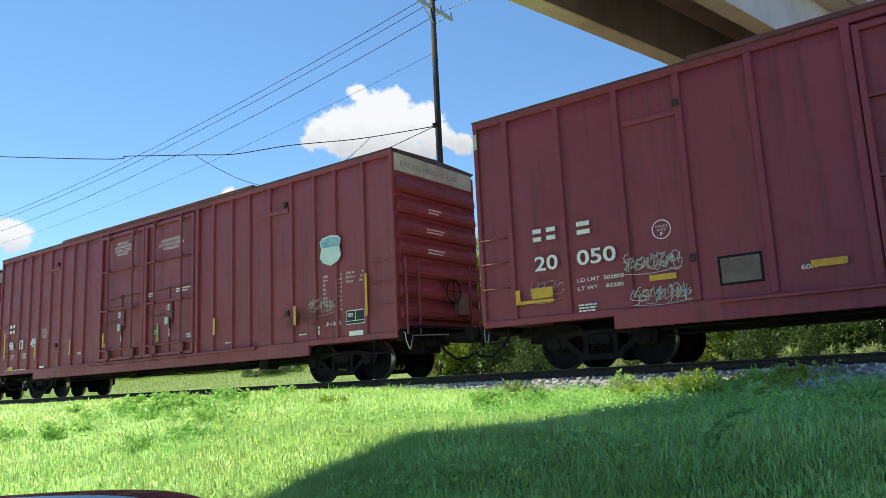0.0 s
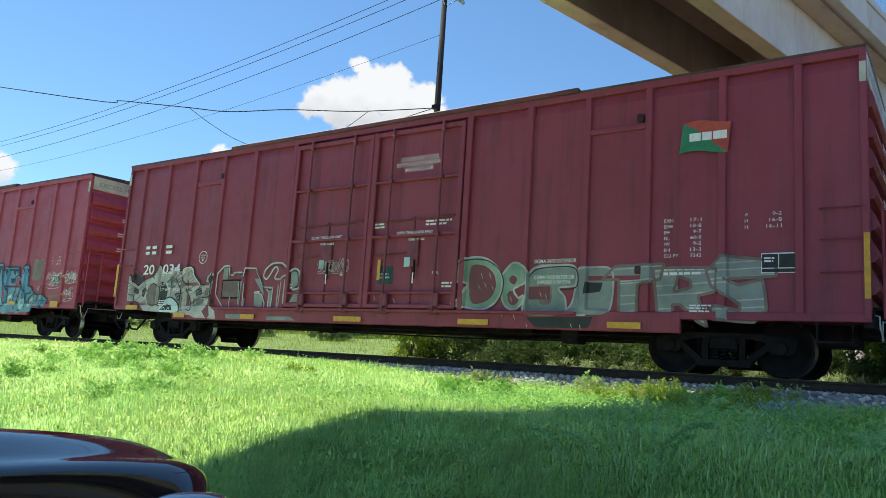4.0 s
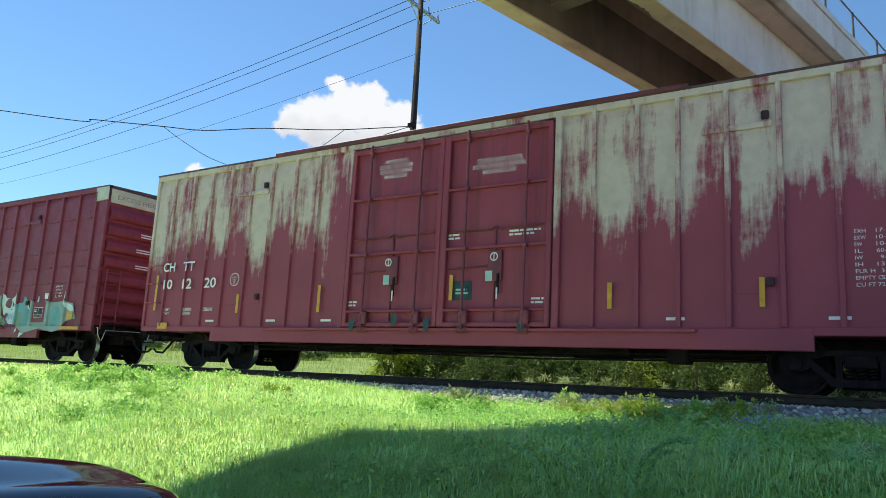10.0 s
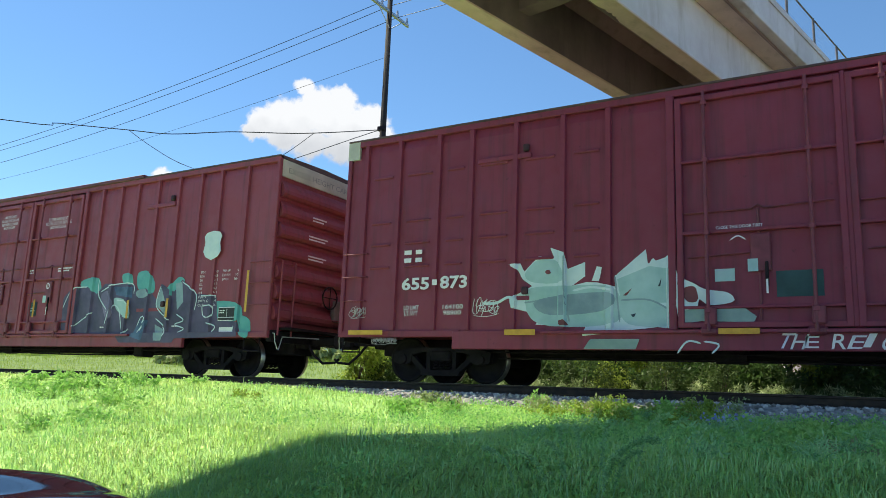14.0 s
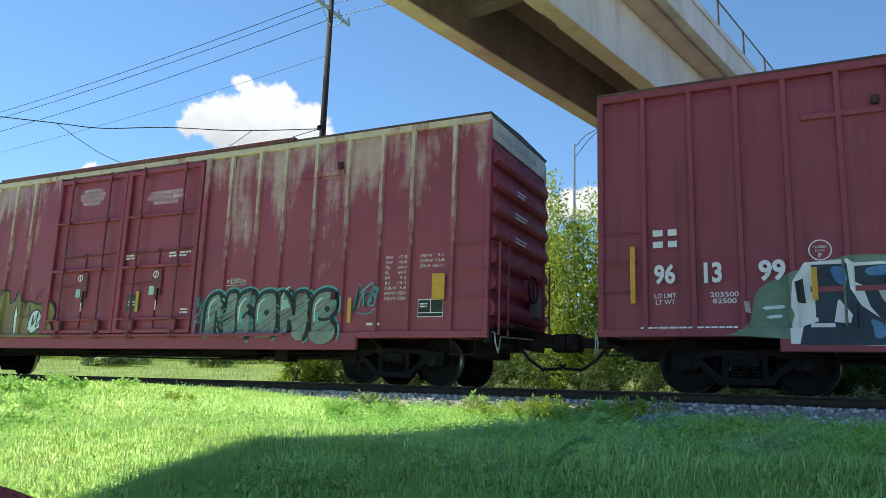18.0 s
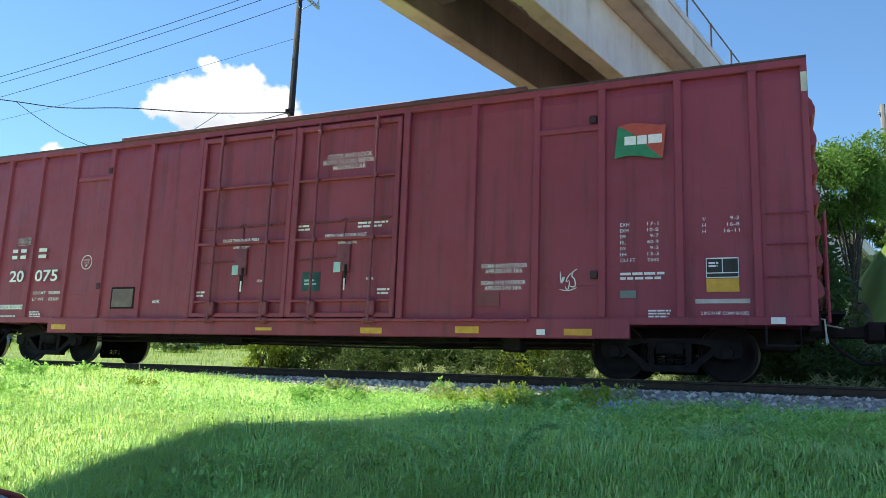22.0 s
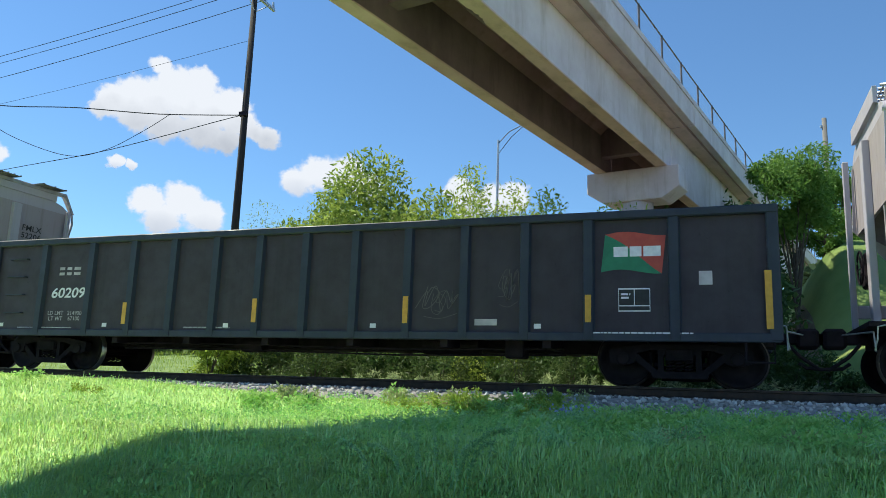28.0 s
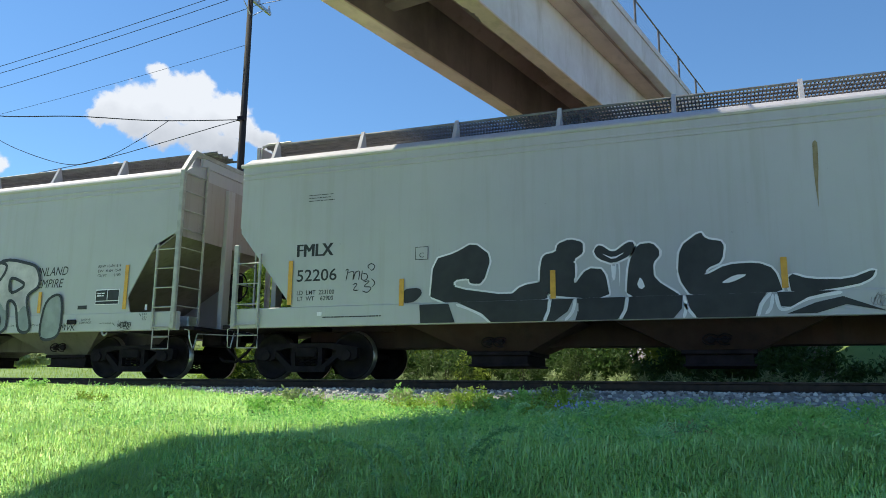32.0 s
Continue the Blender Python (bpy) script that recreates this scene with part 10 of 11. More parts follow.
MAT["dry"] = leaf_material("dry_leaf", [(0.0, (0.22, 0.20, 0.09)), (0.6, (0.38, 0.33, 0.16)), (1.0, (0.56, 0.50, 0.28))])
MAT["bark"] = simple("bark", (0.05, 0.04, 0.03), (0.12, 0.10, 0.08), 6.0, 0.9, 0, 0.6, 25.0)
MAT["reed"] = leaf_material("dry_reed", [(0.0, (0.22, 0.20, 0.14)), (1.0, (0.42, 0.40, 0.30))], 0.7, 0.2)
MAT["petal"] = leaf_material("violet_petal", [(0.0, (0.24, 0.28, 0.62)), (1.0, (0.42, 0.46, 0.80))], 0.5, 0.4)
RNG = np.random.default_rng(12)

_gx = np.arange(-34, 16.01, 0.25)
_gy = np.arange(0, 12.01, 0.25)
_gz = np.array([[ground_z(float(x), float(y)) for x in _gx] for y in _gy])


def bank_z(x, y):
    """Ground height for arrays, by the grid."""
    fx, fy = np.clip((x + 34) / 0.25, 0, len(_gx) - 1.001), np.clip(y / 0.25, 0, len(_gy) - 1.001)
    i, j = fx.astype(int), fy.astype(int)
    u, v = fx - i, fy - j
    return (_gz[j, i] * (1 - u) + _gz[j, i + 1] * u) * (1 - v) + (_gz[j + 1, i] * (1 - u) + _gz[j + 1, i + 1] * u) * v


def blades(x, y, z, length, width, lean, bend):
    """Bent tapering blades as triangles; arrays in, vertices and faces out."""
    n = len(x)
    a = RNG.random(n) * 6.2832
    face = RNG.random(n) * 3.1416
    dx, dy = np.cos(a), np.sin(a)
    wx, wy = np.cos(face) * width / 2, np.sin(face) * width / 2
    mx, my, mz = x + dx * lean * length * 0.4, y + dy * lean * length * 0.4, z + length * 0.58
    tx, ty, tz = x + dx * (lean + bend) * length, y + dy * (lean + bend) * length, z + length * np.clip(1.05 - 0.5 * bend, 0.35, 1)
    v = np.empty((n, 5, 3), np.float32)
    v[:, 0] = np.stack([x - wx, y - wy, z - 0.02], -1)
    v[:, 1] = np.stack([x + wx, y + wy, z - 0.02], -1)
    v[:, 2] = np.stack([mx - wx * 0.8, my - wy * 0.8, mz], -1)
    v[:, 3] = np.stack([mx + wx * 0.8, my + wy * 0.8, mz], -1)
    v[:, 4] = np.stack([tx, ty, tz], -1)
    f = np.array([[0, 1, 3], [0, 3, 2], [2, 3, 4]])
    return v.reshape(-1, 3), (f[None] + (np.arange(n) * 5)[:, None, None]).reshape(-1, 3)


def build_grass():
    n = 540000
    # denser towards the eye
    az = np.radians(np.where(RNG.random(n) < 0.88, RNG.uniform(-74, 20, n), RNG.uniform(-88, 62, n)))
    r = 1.7 * np.exp(RNG.random(n) * math.log(30 / 1.7))
    x, y = np.sin(az) * r, np.cos(az) * r
    keep = (y > 1.2) & (y < 11.35 + 0.25 * np.sin(x * 2.1) - 0.12 * (x > -3.5)) & (x > -33) & (x < 11)
    # the rest of the verge
    ex, ey = RNG.uniform(-9, 12, 70000), RNG.uniform(0.75, 9.5, 70000)
    er, ea = np.hypot(ex, ey), np.degrees(np.arctan2(ex, ey))
    rest = ((er < 1.9) | (ea > 18) | (ea < -72))
    x, y, r = np.append(x[keep], ex[rest]), np.append(y[keep], ey[rest]), np.append(r[keep], er[rest] + 2)
    clump = np.sin(x * 3.1 + 1.3 * np.sin(y * 2.3)) * np.sin(y * 3.7 + 1.1 * np.sin(x * 1.7))
    big = np.sin(x * 0.8 + 0.6) * np.sin(y * 1.1 + 1.0)
    ln = (0.036 + 0.040 * RNG.random(len(x)) + 0.018 * clump + 0.018 * big) * np.where(y > 10.2, 0.8, 1.0)
    ln = np.where(RNG.random(len(x)) < 0.03, ln * 1.7, ln) * np.clip(0.65 + 0.05 * r, 0.7, 1.0)
    wd = 0.0018 + 0.0026 * RNG.random(len(x)) + 0.0004 * r
    v, f = blades(x, y, bank_z(x, y), ln, wd, 0.45 + 1.1 * RNG.random(len(x)), 0.3 + 0.9 * RNG.random(len(x)))
    me = mesh_from("bank_grass", v, f)
    # blades shade as the rounded tufts that they make up
    nrm = 0.6 * RNG.normal(size=(len(x), 3)) + np.array([0, -0.15, 1.1])
    nrm = np.repeat(nrm / np.linalg.norm(nrm, axis=1)[:, None], 5, 0)
    me.shade_smooth()
    me.normals_split_custom_set_from_vertices(nrm.tolist())
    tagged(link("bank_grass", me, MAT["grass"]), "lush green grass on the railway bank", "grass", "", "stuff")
    # longer single blades that stand out of the turf
    n = 60000
    az = np.radians(RNG.uniform(-72, 16, n))
    r = 2.6 * np.exp(RNG.random(n) * math.log(14 / 2.6))
    x, y = np.sin(az) * r, np.cos(az) * r
    patch = np.sin(x * 1.9 + 2 * np.sin(y * 1.3)) * np.sin(y * 2.3 + 1.5 * np.sin(x * 0.9))
    keep = (y > 1.5) & (r > 3.2) & (y < 10.8) & (x > -20) & (x < 6) & (RNG.random(n) < 0.45 + 0.5 * patch + 0.25 * (x > -7))
    x, y, r = x[keep], y[keep], r[keep]
    v, f = blades(x, y, bank_z(x, y), (0.06 + 0.11 * RNG.random(len(x)) ** 1.8) * np.clip(0.5 + 0.07 * r, 0.6, 1.1), 0.002 + 0.0035 * RNG.random(len(x)) + 0.0004 * r, 0.5 * RNG.random(len(x)), 0.2 + 0.9 * RNG.random(len(x)) ** 1.5)
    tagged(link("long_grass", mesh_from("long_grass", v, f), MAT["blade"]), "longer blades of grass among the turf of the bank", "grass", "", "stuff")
    # low grass on the land beyond the track
    n = 80000
    x, y = RNG.uniform(-110, -10.5, n), 16.9 + 38 * RNG.random(n) ** 1.6
    z = np.array([ground_z(a, b) for a, b in zip(x.tolist(), y.tolist())]) - 0.02
    ln = 0.14 + 0.2 * RNG.random(n)
    v, f = blades(x, y, z, ln, 0.012 + 0.012 * RNG.random(n), 0.3 * RNG.random(n), 0.5 * RNG.random(n))
    tagged(link("field_grass", mesh_from("field_grass", v, f), MAT["shrub"]), "rough sunlit grass beyond the track", "grass", "", "stuff")


build_grass()


def leaves(c, n, lo, hi, size, droop=0.3, slim=0.4):
    """n small leaves at the points c: folded diamonds of two triangles."""
    s = size * (0.6 + 0.8 * RNG.random(n))
    d = RNG.normal(size=(n, 3))
    d[:, 2] -= droop
    d /= np.linalg.norm(d, axis=1)[:, None]
    q = RNG.normal(size=(n, 3))
    w = np.cross(d, q)
    w /= np.maximum(np.linalg.norm(w, axis=1), 1e-6)[:, None]
    v = np.empty((n, 4, 3), np.float32)
    v[:, 0] = c
    v[:, 1] = c + d * (s * 0.5)[:, None] + w * (s * slim * 0.5)[:, None]
    v[:, 2] = c + d * s[:, None]
    v[:, 3] = c + d * (s * 0.5)[:, None] - w * (s * slim * 0.5)[:, None]
    f = np.array([[0, 1, 2], [0, 2, 3]])
    return v.reshape(-1, 3), (f[None] + (np.arange(n) * 4)[:, None, None]).reshape(-1, 3)


def crown_points(n, centre, rx, ry, rz, lumps, seed, shell=0.55):
    """Points in a lumpy crown: lumps of different size in an ellipsoid, leaves mostly near their surface."""
    g = np.random.default_rng(seed)
    lc = g.normal(size=(lumps, 3))
    lc /= np.linalg.norm(lc, axis=1)[:, None]
    lc *= (0.35 + 0.5 * g.random(lumps))[:, None]
    lr = 0.2 + 0.28 * g.random(lumps)
    k = g.integers(0, lumps, n)
    d = g.normal(size=(n, 3))
    d /= np.linalg.norm(d, axis=1)[:, None]
    rad = lr[k] * (shell + (1.15 - shell) * g.random(n) ** 0.7)
    p = lc[k] + d * rad[:, None]
    return p * np.array([rx, ry, rz]) + np.array(centre), lc * np.array([rx, ry, rz]) + np.array(centre)


def plant(name, label, category, base, rx, ry, h, n, size, mat, seed, lumps=14, trunk=0.1, low=0.25, droop=0.3, slim=0.45, group=""):
    """A tree or shrub: trunk and limbs that reach into a lumpy crown of separate leaves."""
    x, y, z = base
    t = thing(name, label, category, pose(x, y, z), group)
    c = (0, 0, h * (0.5 + low * 0.5))
    pts, lc = crown_points(n, c, rx, ry, h * (0.5 - low * 0.5) * 1.25, lumps, seed)
    pts[:, 2] = np.maximum(pts[:, 2], 0.1 + 0.2 * RNG.random(n))
    v, f = leaves(pts, n, 0, 1, size, droop, slim)
    link("crown", mesh_from("crown", v, f), mat, t)
    bm = bmesh.new()
    tube(bm, [(0, 0, -0.3), (0.03 * rx, 0.02, h * 0.25), (0.05 * rx, 0.05, h * 0.5)], trunk, 8, True, trunk * 0.5)
    for q in lc[:10]:
        s = h * (0.12 + 0.25 * random.random())
        tube(bm, [(0.02 * rx, 0, s), (q[0] * 0.45, q[1] * 0.45, s + (q[2] - s) * 0.55), tuple(q)], trunk * 0.42, 5, True, trunk * 0.08)
    part("trunk", bm, MAT["bark"], t)
    return t


def build_shrubs():
    # large feathery bush between the pole and the bridge
    plant("willow_bush", "large feathery sunlit willow bush behind the track", "bush", (-14.6, 26.0, -0.7), 4.2, 2.6, 8.15, 56000, 0.25, MAT["willow"], 1, 20, 0.16, 0.05, 0.1, 0.35)
    plant("willow_bush", "spreading sunlit willow bush behind the track", "bush", (-10.8, 25.0, -0.7), 2.9, 2.4, 6.9, 36000, 0.24, MAT["willow"], 2, 18, 0.14, 0.05, 0.1, 0.35)
    plant("shrub", "grey-green feathery shrub beside the pole", "bush", (-16.4, 25.0, -0.7), 2.2, 2.0, 6.4, 12000, 0.12, MAT["willow"], 3, 14, 0.08, 0.05, 0.0, 0.25)
    # bright weeds and shrubs along the far side
    rng = random.Random(5)
    x = -9.2
    k = 0
    while x < -1.5:
        h = rng.uniform(5.5, 6.5) if x < -3.2 else rng.uniform(4.0, 5.0)
        plant("shrub", "bright yellow-green leafy shrub behind the railway", "bush", (x, rng.uniform(19.0, 22.5), -0.6), rng.uniform(1.1, 1.6), 1.2, h, 8000, 0.15, MAT["shrub"], 20 + k, 14, 0.06, 0.02, 0.1, 0.3, "shrubs behind the railway")
        x += rng.uniform(0.9, 1.4)
        k += 1
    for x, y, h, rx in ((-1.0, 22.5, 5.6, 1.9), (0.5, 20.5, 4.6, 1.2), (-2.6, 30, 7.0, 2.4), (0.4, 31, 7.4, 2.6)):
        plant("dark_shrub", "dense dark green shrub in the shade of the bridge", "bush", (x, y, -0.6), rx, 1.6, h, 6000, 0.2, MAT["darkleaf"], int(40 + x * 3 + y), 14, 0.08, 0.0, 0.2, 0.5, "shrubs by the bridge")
    plant("tree", "broad-leaved tree with drooping fronds behind the bridge", "tree", (2.5, 30.0, ground_z(2.5, 30.0) - 0.1), 1.75, 1.9, 8.9 - ground_z(2.5, 30.0), 24000, 0.16, MAT["treeleaf"], 60, 22, 0.12, 0.62, 0.5, 0.34)
    plant("tree", "broad-leaved tree beside the bridge", "tree", (4.9, 36.0, ground_z(4.9, 36.0) - 0.1), 1.5, 1.8, 3.6, 10000, 0.16, MAT["treeleaf"], 61, 24, 0.12, 0.6, 0.5, 0.34)
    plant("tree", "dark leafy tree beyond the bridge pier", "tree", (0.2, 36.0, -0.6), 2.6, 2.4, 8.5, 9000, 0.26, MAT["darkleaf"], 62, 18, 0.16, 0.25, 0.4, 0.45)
    for x, y, h in ((3.9, 33.2, 2.0), (5.3, 34.0, 1.5), (6.6, 34.6, 2.2), (8.2, 35.0, 1.6)):
        plant("hedge_bush", "small green bush on the grassy slope", "bush", (x, y, ground_z(x, y) - 0.1), 1.2, 0.9, h, 4000, 0.16, MAT["treeleaf"], int(70 + x), 10, 0.06, 0.0, 0.3, 0.4, "bushes on the slope")
    # low weeds close behind the rails
    x = -10.6
    k = 0
    while x < 8.5:
        # from x = 0.5 on, clumps take the leaf colour with shade in it
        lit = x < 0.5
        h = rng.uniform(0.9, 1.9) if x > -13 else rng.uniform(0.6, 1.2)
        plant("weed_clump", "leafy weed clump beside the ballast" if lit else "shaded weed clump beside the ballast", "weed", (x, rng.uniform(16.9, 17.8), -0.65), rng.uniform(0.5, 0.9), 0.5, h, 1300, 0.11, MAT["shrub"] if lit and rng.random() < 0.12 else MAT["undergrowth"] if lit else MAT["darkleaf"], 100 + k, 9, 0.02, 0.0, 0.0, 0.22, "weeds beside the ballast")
        x += rng.uniform(0.45, 0.95)
        k += 1
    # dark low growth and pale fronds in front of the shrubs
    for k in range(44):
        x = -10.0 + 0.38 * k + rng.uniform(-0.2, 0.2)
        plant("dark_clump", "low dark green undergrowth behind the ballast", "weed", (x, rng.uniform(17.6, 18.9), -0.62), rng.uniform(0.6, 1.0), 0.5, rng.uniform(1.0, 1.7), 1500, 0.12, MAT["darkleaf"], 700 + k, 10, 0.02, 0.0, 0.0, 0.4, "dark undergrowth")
    for k in range(22):
        x, y = -8.8 + 0.6 * k + rng.uniform(-0.3, 0.3), rng.uniform(17.0, 17.8)
        t = thing("fern", "pale arching fern fronds beside the ballast", "fern", pose(x, y, -0.62), "ferns")
        for j in range(7):
            a = rng.uniform(0, 6.28)
            ln, hh = rng.uniform(0.3, 0.55), rng.uniform(0.45, 0.85)
            path = [(0, 0, 0), (ln * 0.35 * math.cos(a), ln * 0.35 * math.sin(a), hh * 0.7), (ln * 0.8 * math.cos(a), ln * 0.8 * math.sin(a), hh), (ln * 1.2 * math.cos(a), ln * 1.2 * math.sin(a), hh * 0.8)]
            q = np.array(curve_pts(path, 9))[6:]
            v, f = leaves(np.repeat(q, 5, 0), len(q) * 5, 0, 1, 0.12, 0.0, 0.16)
            link("frond", mesh_from("frond", v, f), MAT["fern"], t)
    plant("shrub", "leafy bush at the foot of the pole", "bush", (-15.0, 19.7, -0.6), 1.5, 0.8, 2.0, 5000, 0.14, MAT["shrub"], 91, 12, 0.05, 0.0, 0.1, 0.35)
    plant("shrub", "dark leafy bush at the foot of the pole", "bush", (-13.2, 20.2, -0.6), 1.4, 0.8, 2.4, 5000, 0.14, MAT["undergrowth"], 92, 12, 0.05, 0.0, 0.1, 0.35)
    # far hedge across the field
    x = -190.0
    while x < 24:
        h = rng.uniform(1.4, 2.6)
        y = rng.uniform(44, 58) if x > -60 else rng.uniform(56, 72)
        plant("hedge_bush", "distant green bush across the field", "bush", (x, y, ground_z(x, y) - 0.2), rng.uniform(2.4, 3.6), 1.6, h, 1700, 0.5, MAT["meadow"], 200 + int(x + 200), 10, 0.1, 0.0, 0.1, 0.6, "far bushes")
        x += rng.uniform(1.5, 2.4)
    x = -200.0
    while x < 30:
        y = rng.uniform(74, 88)
        plant("hedge_bush", "distant green tree in the hedge across the field", "bush", (x, y, ground_z(x, y) - 0.3), rng.uniform(3.2, 4.6), 2.0, rng.uniform(5.0, 7.5), 1500, 0.7, MAT["meadow"] if x < -30 else MAT["treeleaf"], 500 + int(x + 300), 9, 0.12, 0.0, 0.1, 0.7, "far bushes")
        x += rng.uniform(3.4, 5.0)
    # pale dry reeds in the shade
    n = 260
    rx, ry = RNG.normal(6.3, 1.1, n), RNG.uniform(17.2, 19.5, n)
    v, f = blades(rx, ry, np.full(n, -0.65), 0.9 + 1.3 * RNG.random(n), np.full(n, 0.016), 0.12 * RNG.random(n), 0.2 * RNG.random(n))
    tagged(link("dry_reeds", mesh_from("dry_reeds", v, f), MAT["reed"]), "pale dry reeds in the shade behind the track", "reeds", "", "stuff")


build_shrubs()


def build_bank_weeds():
    """Single plants that stand out of the grass of the bank."""
    def z_at(x, y):
        return float(bank_z(np.array([x]), np.array([y]))[0])

    def leafy(x, y, h, r, n, size, mat, label, slim=0.4, seed=0):
        g = np.random.default_rng(seed)
        h *= 0.62
        t = thing("weed", label, "weed", pose(x, y, z_at(x, y)), "weeds on the bank")
        bm = bmesh.new()
        tips = []
        for k in range(9):
            a = g.random() * 6.28
            q = (r * 0.75 * math.cos(a), r * 0.75 * math.sin(a), h * (0.6 + 0.4 * g.random()))
            tube(bm, [(0, 0, 0), (q[0] * 0.4, q[1] * 0.4, q[2] * 0.55), q], 0.005, 4, True, 0.002)
            tips.append(q)
        tagged(part("stem", bm, mat, t), "", "", "", "stuff")
        tips = np.array(tips)
        k = g.integers(0, len(tips), n)
        s = 0.3 + 0.7 * g.random(n) ** 0.6
        pts = tips[k] * s[:, None] + g.normal(size=(n, 3)) * 0.03
        v, f = leaves(pts, n, 0, 1, size, -0.1, slim)
        tagged(link("foliage", mesh_from("foliage", v, f), mat, t), "", "", "", "stuff")
        return t
    # leafy weeds near the top of the bank
    for k, (x, y, h, r, n, s, m) in enumerate(((-5.75, 8.75, 0.34, 0.42, 420, 0.07, "weed"), (-5.35, 8.95, 0.3, 0.36, 360, 0.07, "weed"), (-6.1, 9.0, 0.26, 0.3, 260, 0.06, "weed"), (-5.3, 9.1, 0.2, 0.2, 60, 0.1, "undergrowth"), (-3.4, 10.4, 0.32, 0.4, 420, 0.06, "shrub"), (-3.0, 10.2, 0.3, 0.35, 360, 0.06, "shrub"), (-2.6, 10.5, 0.26, 0.32, 300, 0.055, "shrub"), (-2.75, 9.9, 0.24, 0.3, 260, 0.055, "weed"), (-9.0, 6.6, 0.22, 0.4, 300, 0.06, "weed"), (-11.5, 7.2, 0.25, 0.5, 400, 0.07, "weed"), (-8.2, 8.2, 0.15, 0.3, 200, 0.05, "shrub"), (-13.0, 8.6, 0.2, 0.45, 320, 0.06, "weed"), (-7.6, 5.3, 0.2, 0.3, 220, 0.05, "weed"), (-0.6, 9.6, 0.3, 0.5, 420, 0.06, "weed"), (0.6, 9.2, 0.28, 0.5, 420, 0.06, "weed"), (-1.6, 9.1, 0.28, 0.45, 380, 0.06, "weed"), (1.6, 9.9, 0.28, 0.5, 380, 0.06, "weed"), (-0.9, 8.0, 0.25, 0.5, 380, 0.06, "weed"))):
        leafy(x, y, h, r, n, s, MAT[m], "low leafy weed in the grass of the bank", 0.45 if s < 0.1 else 0.3, 300 + k)
    g = random.Random(31)
    for k in range(30):
        y = g.uniform(9.2, 10.9)
        x = -y * math.tan(radians(g.uniform(9, 21) if k % 5 else g.uniform(21, 34)))
        tall = g.random() < 0.3
        leafy(x, y, g.uniform(0.34, 0.5) if tall else g.uniform(0.2, 0.36), g.uniform(0.12, 0.2) if tall else g.uniform(0.2, 0.4), g.randint(150, 320), g.uniform(0.04, 0.075), MAT[g.choice(("shrub", "shrub", "weed", "meadow"))], "tall sunlit yellow-green weed at the ballast edge" if tall else "sunlit yellow-green weed at the ballast edge", 0.42, 800 + k)
    # broad low weeds scattered over the slope
    g = random.Random(77)
    for k in range(46):
        far = k < 30
        x, y = (g.uniform(-15.5, -6.5), g.uniform(4.6, 9.6)) if far else (g.uniform(-3.5, 2.5), g.uniform(6.6, 10.2))
        if far and x > -1.3 * y:
            x -= 4.0
        leafy(x, y, g.uniform(0.14, 0.26), g.uniform(0.16, 0.38), g.randint(90, 200), g.uniform(0.045, 0.085), MAT["weed"], "broad-leaved low weed in the grass of the bank", 0.5, 400 + k)
    # upright pale weeds, thin grass and dry patches on the shaded shelf
    g = random.Random(91)
    for k in range(46):
        x, y = g.uniform(-3.4, 3.4), g.uniform(5.4, 10.3)
        kind = g.choice(("sage", "sage", "weed", "stalk"))
        leafy(x, y, g.uniform(0.2, 0.42), g.uniform(0.1, 0.26), g.randint(80, 170), g.uniform(0.04, 0.07), MAT[kind], "upright narrow-leaved grey-green weed on the bank" if kind == "sage" else "upright dark green weed on the bank", 0.2, 900 + k)
    for k, (x, y) in enumerate(((1.25, 7.9), (0.55, 7.4), (-0.4, 7.1), (1.9, 8.3), (-3.9, 10.2), (-3.4, 10.0), (-2.9, 9.7), (-4.3, 9.9), (-2.3, 10.0))):
        leafy(x, y, 0.16, 0.34, 170, 0.055, MAT["dry"], "low dry brown weed in the grass of the bank", 0.25, 960 + k)
    # violet flowers
    for k, (x, y) in enumerate(((-1.72, 8.65), (-1.55, 8.7), (0.3, 9.0), (1.2, 9.4))):
        t = leafy(x, y, 0.3, 0.22, 150, 0.045, MAT["sage"], "weed with small violet flowers on the bank", 0.3, 340 + k)
        n = 34 if k < 2 else 7
        pts = RNG.normal(size=(n, 3)) * np.array([0.09, 0.09, 0.035]) + np.array([0, 0, 0.19])
        v, f = leaves(pts, n, 0, 1, 0.035, -0.3, 0.8)
        tagged(link("flower_cluster", mesh_from("flower_cluster", v, f), MAT["petal"], t), "", "", "", "stuff")
    # tall seed stalks: one thick and bent, the others thin and upright
    for k, (x, y, h, dx) in enumerate(((-1.47, 4.08, 0.36, 0.25), (-1.54, 4.1, 0.40, -0.05), (-1.62, 4.12, 0.30, -0.12), (-1.30, 4.2, 0.46, 0.15), (-1.45, 4.12, 0.42, 0.03), (-1.36, 4.05, 0.30, 0.10), (-1.72, 4.12, 0.24, -0.2), (-1.20, 4.3, 0.42, 0.12), (-1.68, 4.15, 0.38, -0.03), (-1.40, 4.0, 0.28, 0.05), (-1.95, 4.15, 0.24, -0.19))):
        t = thing("seed_stalk", "thick bent dark green seed stalk" if k == 0 else "tall thin pale grass stalk with a seed head", "weed", pose(x, y, z_at(x, y)), "seed stalks")
        path = [(0, 0, 0), (dx * 0.25, 0.02, h * 0.45), (dx * 0.55, 0.04, h * 0.8), (dx * 1.0, 0.05, h * 1.0), (dx * 1.4, 0.06, h * 1.04)]
        mat = MAT["stalk" if k in (0, 5) else "sage"]
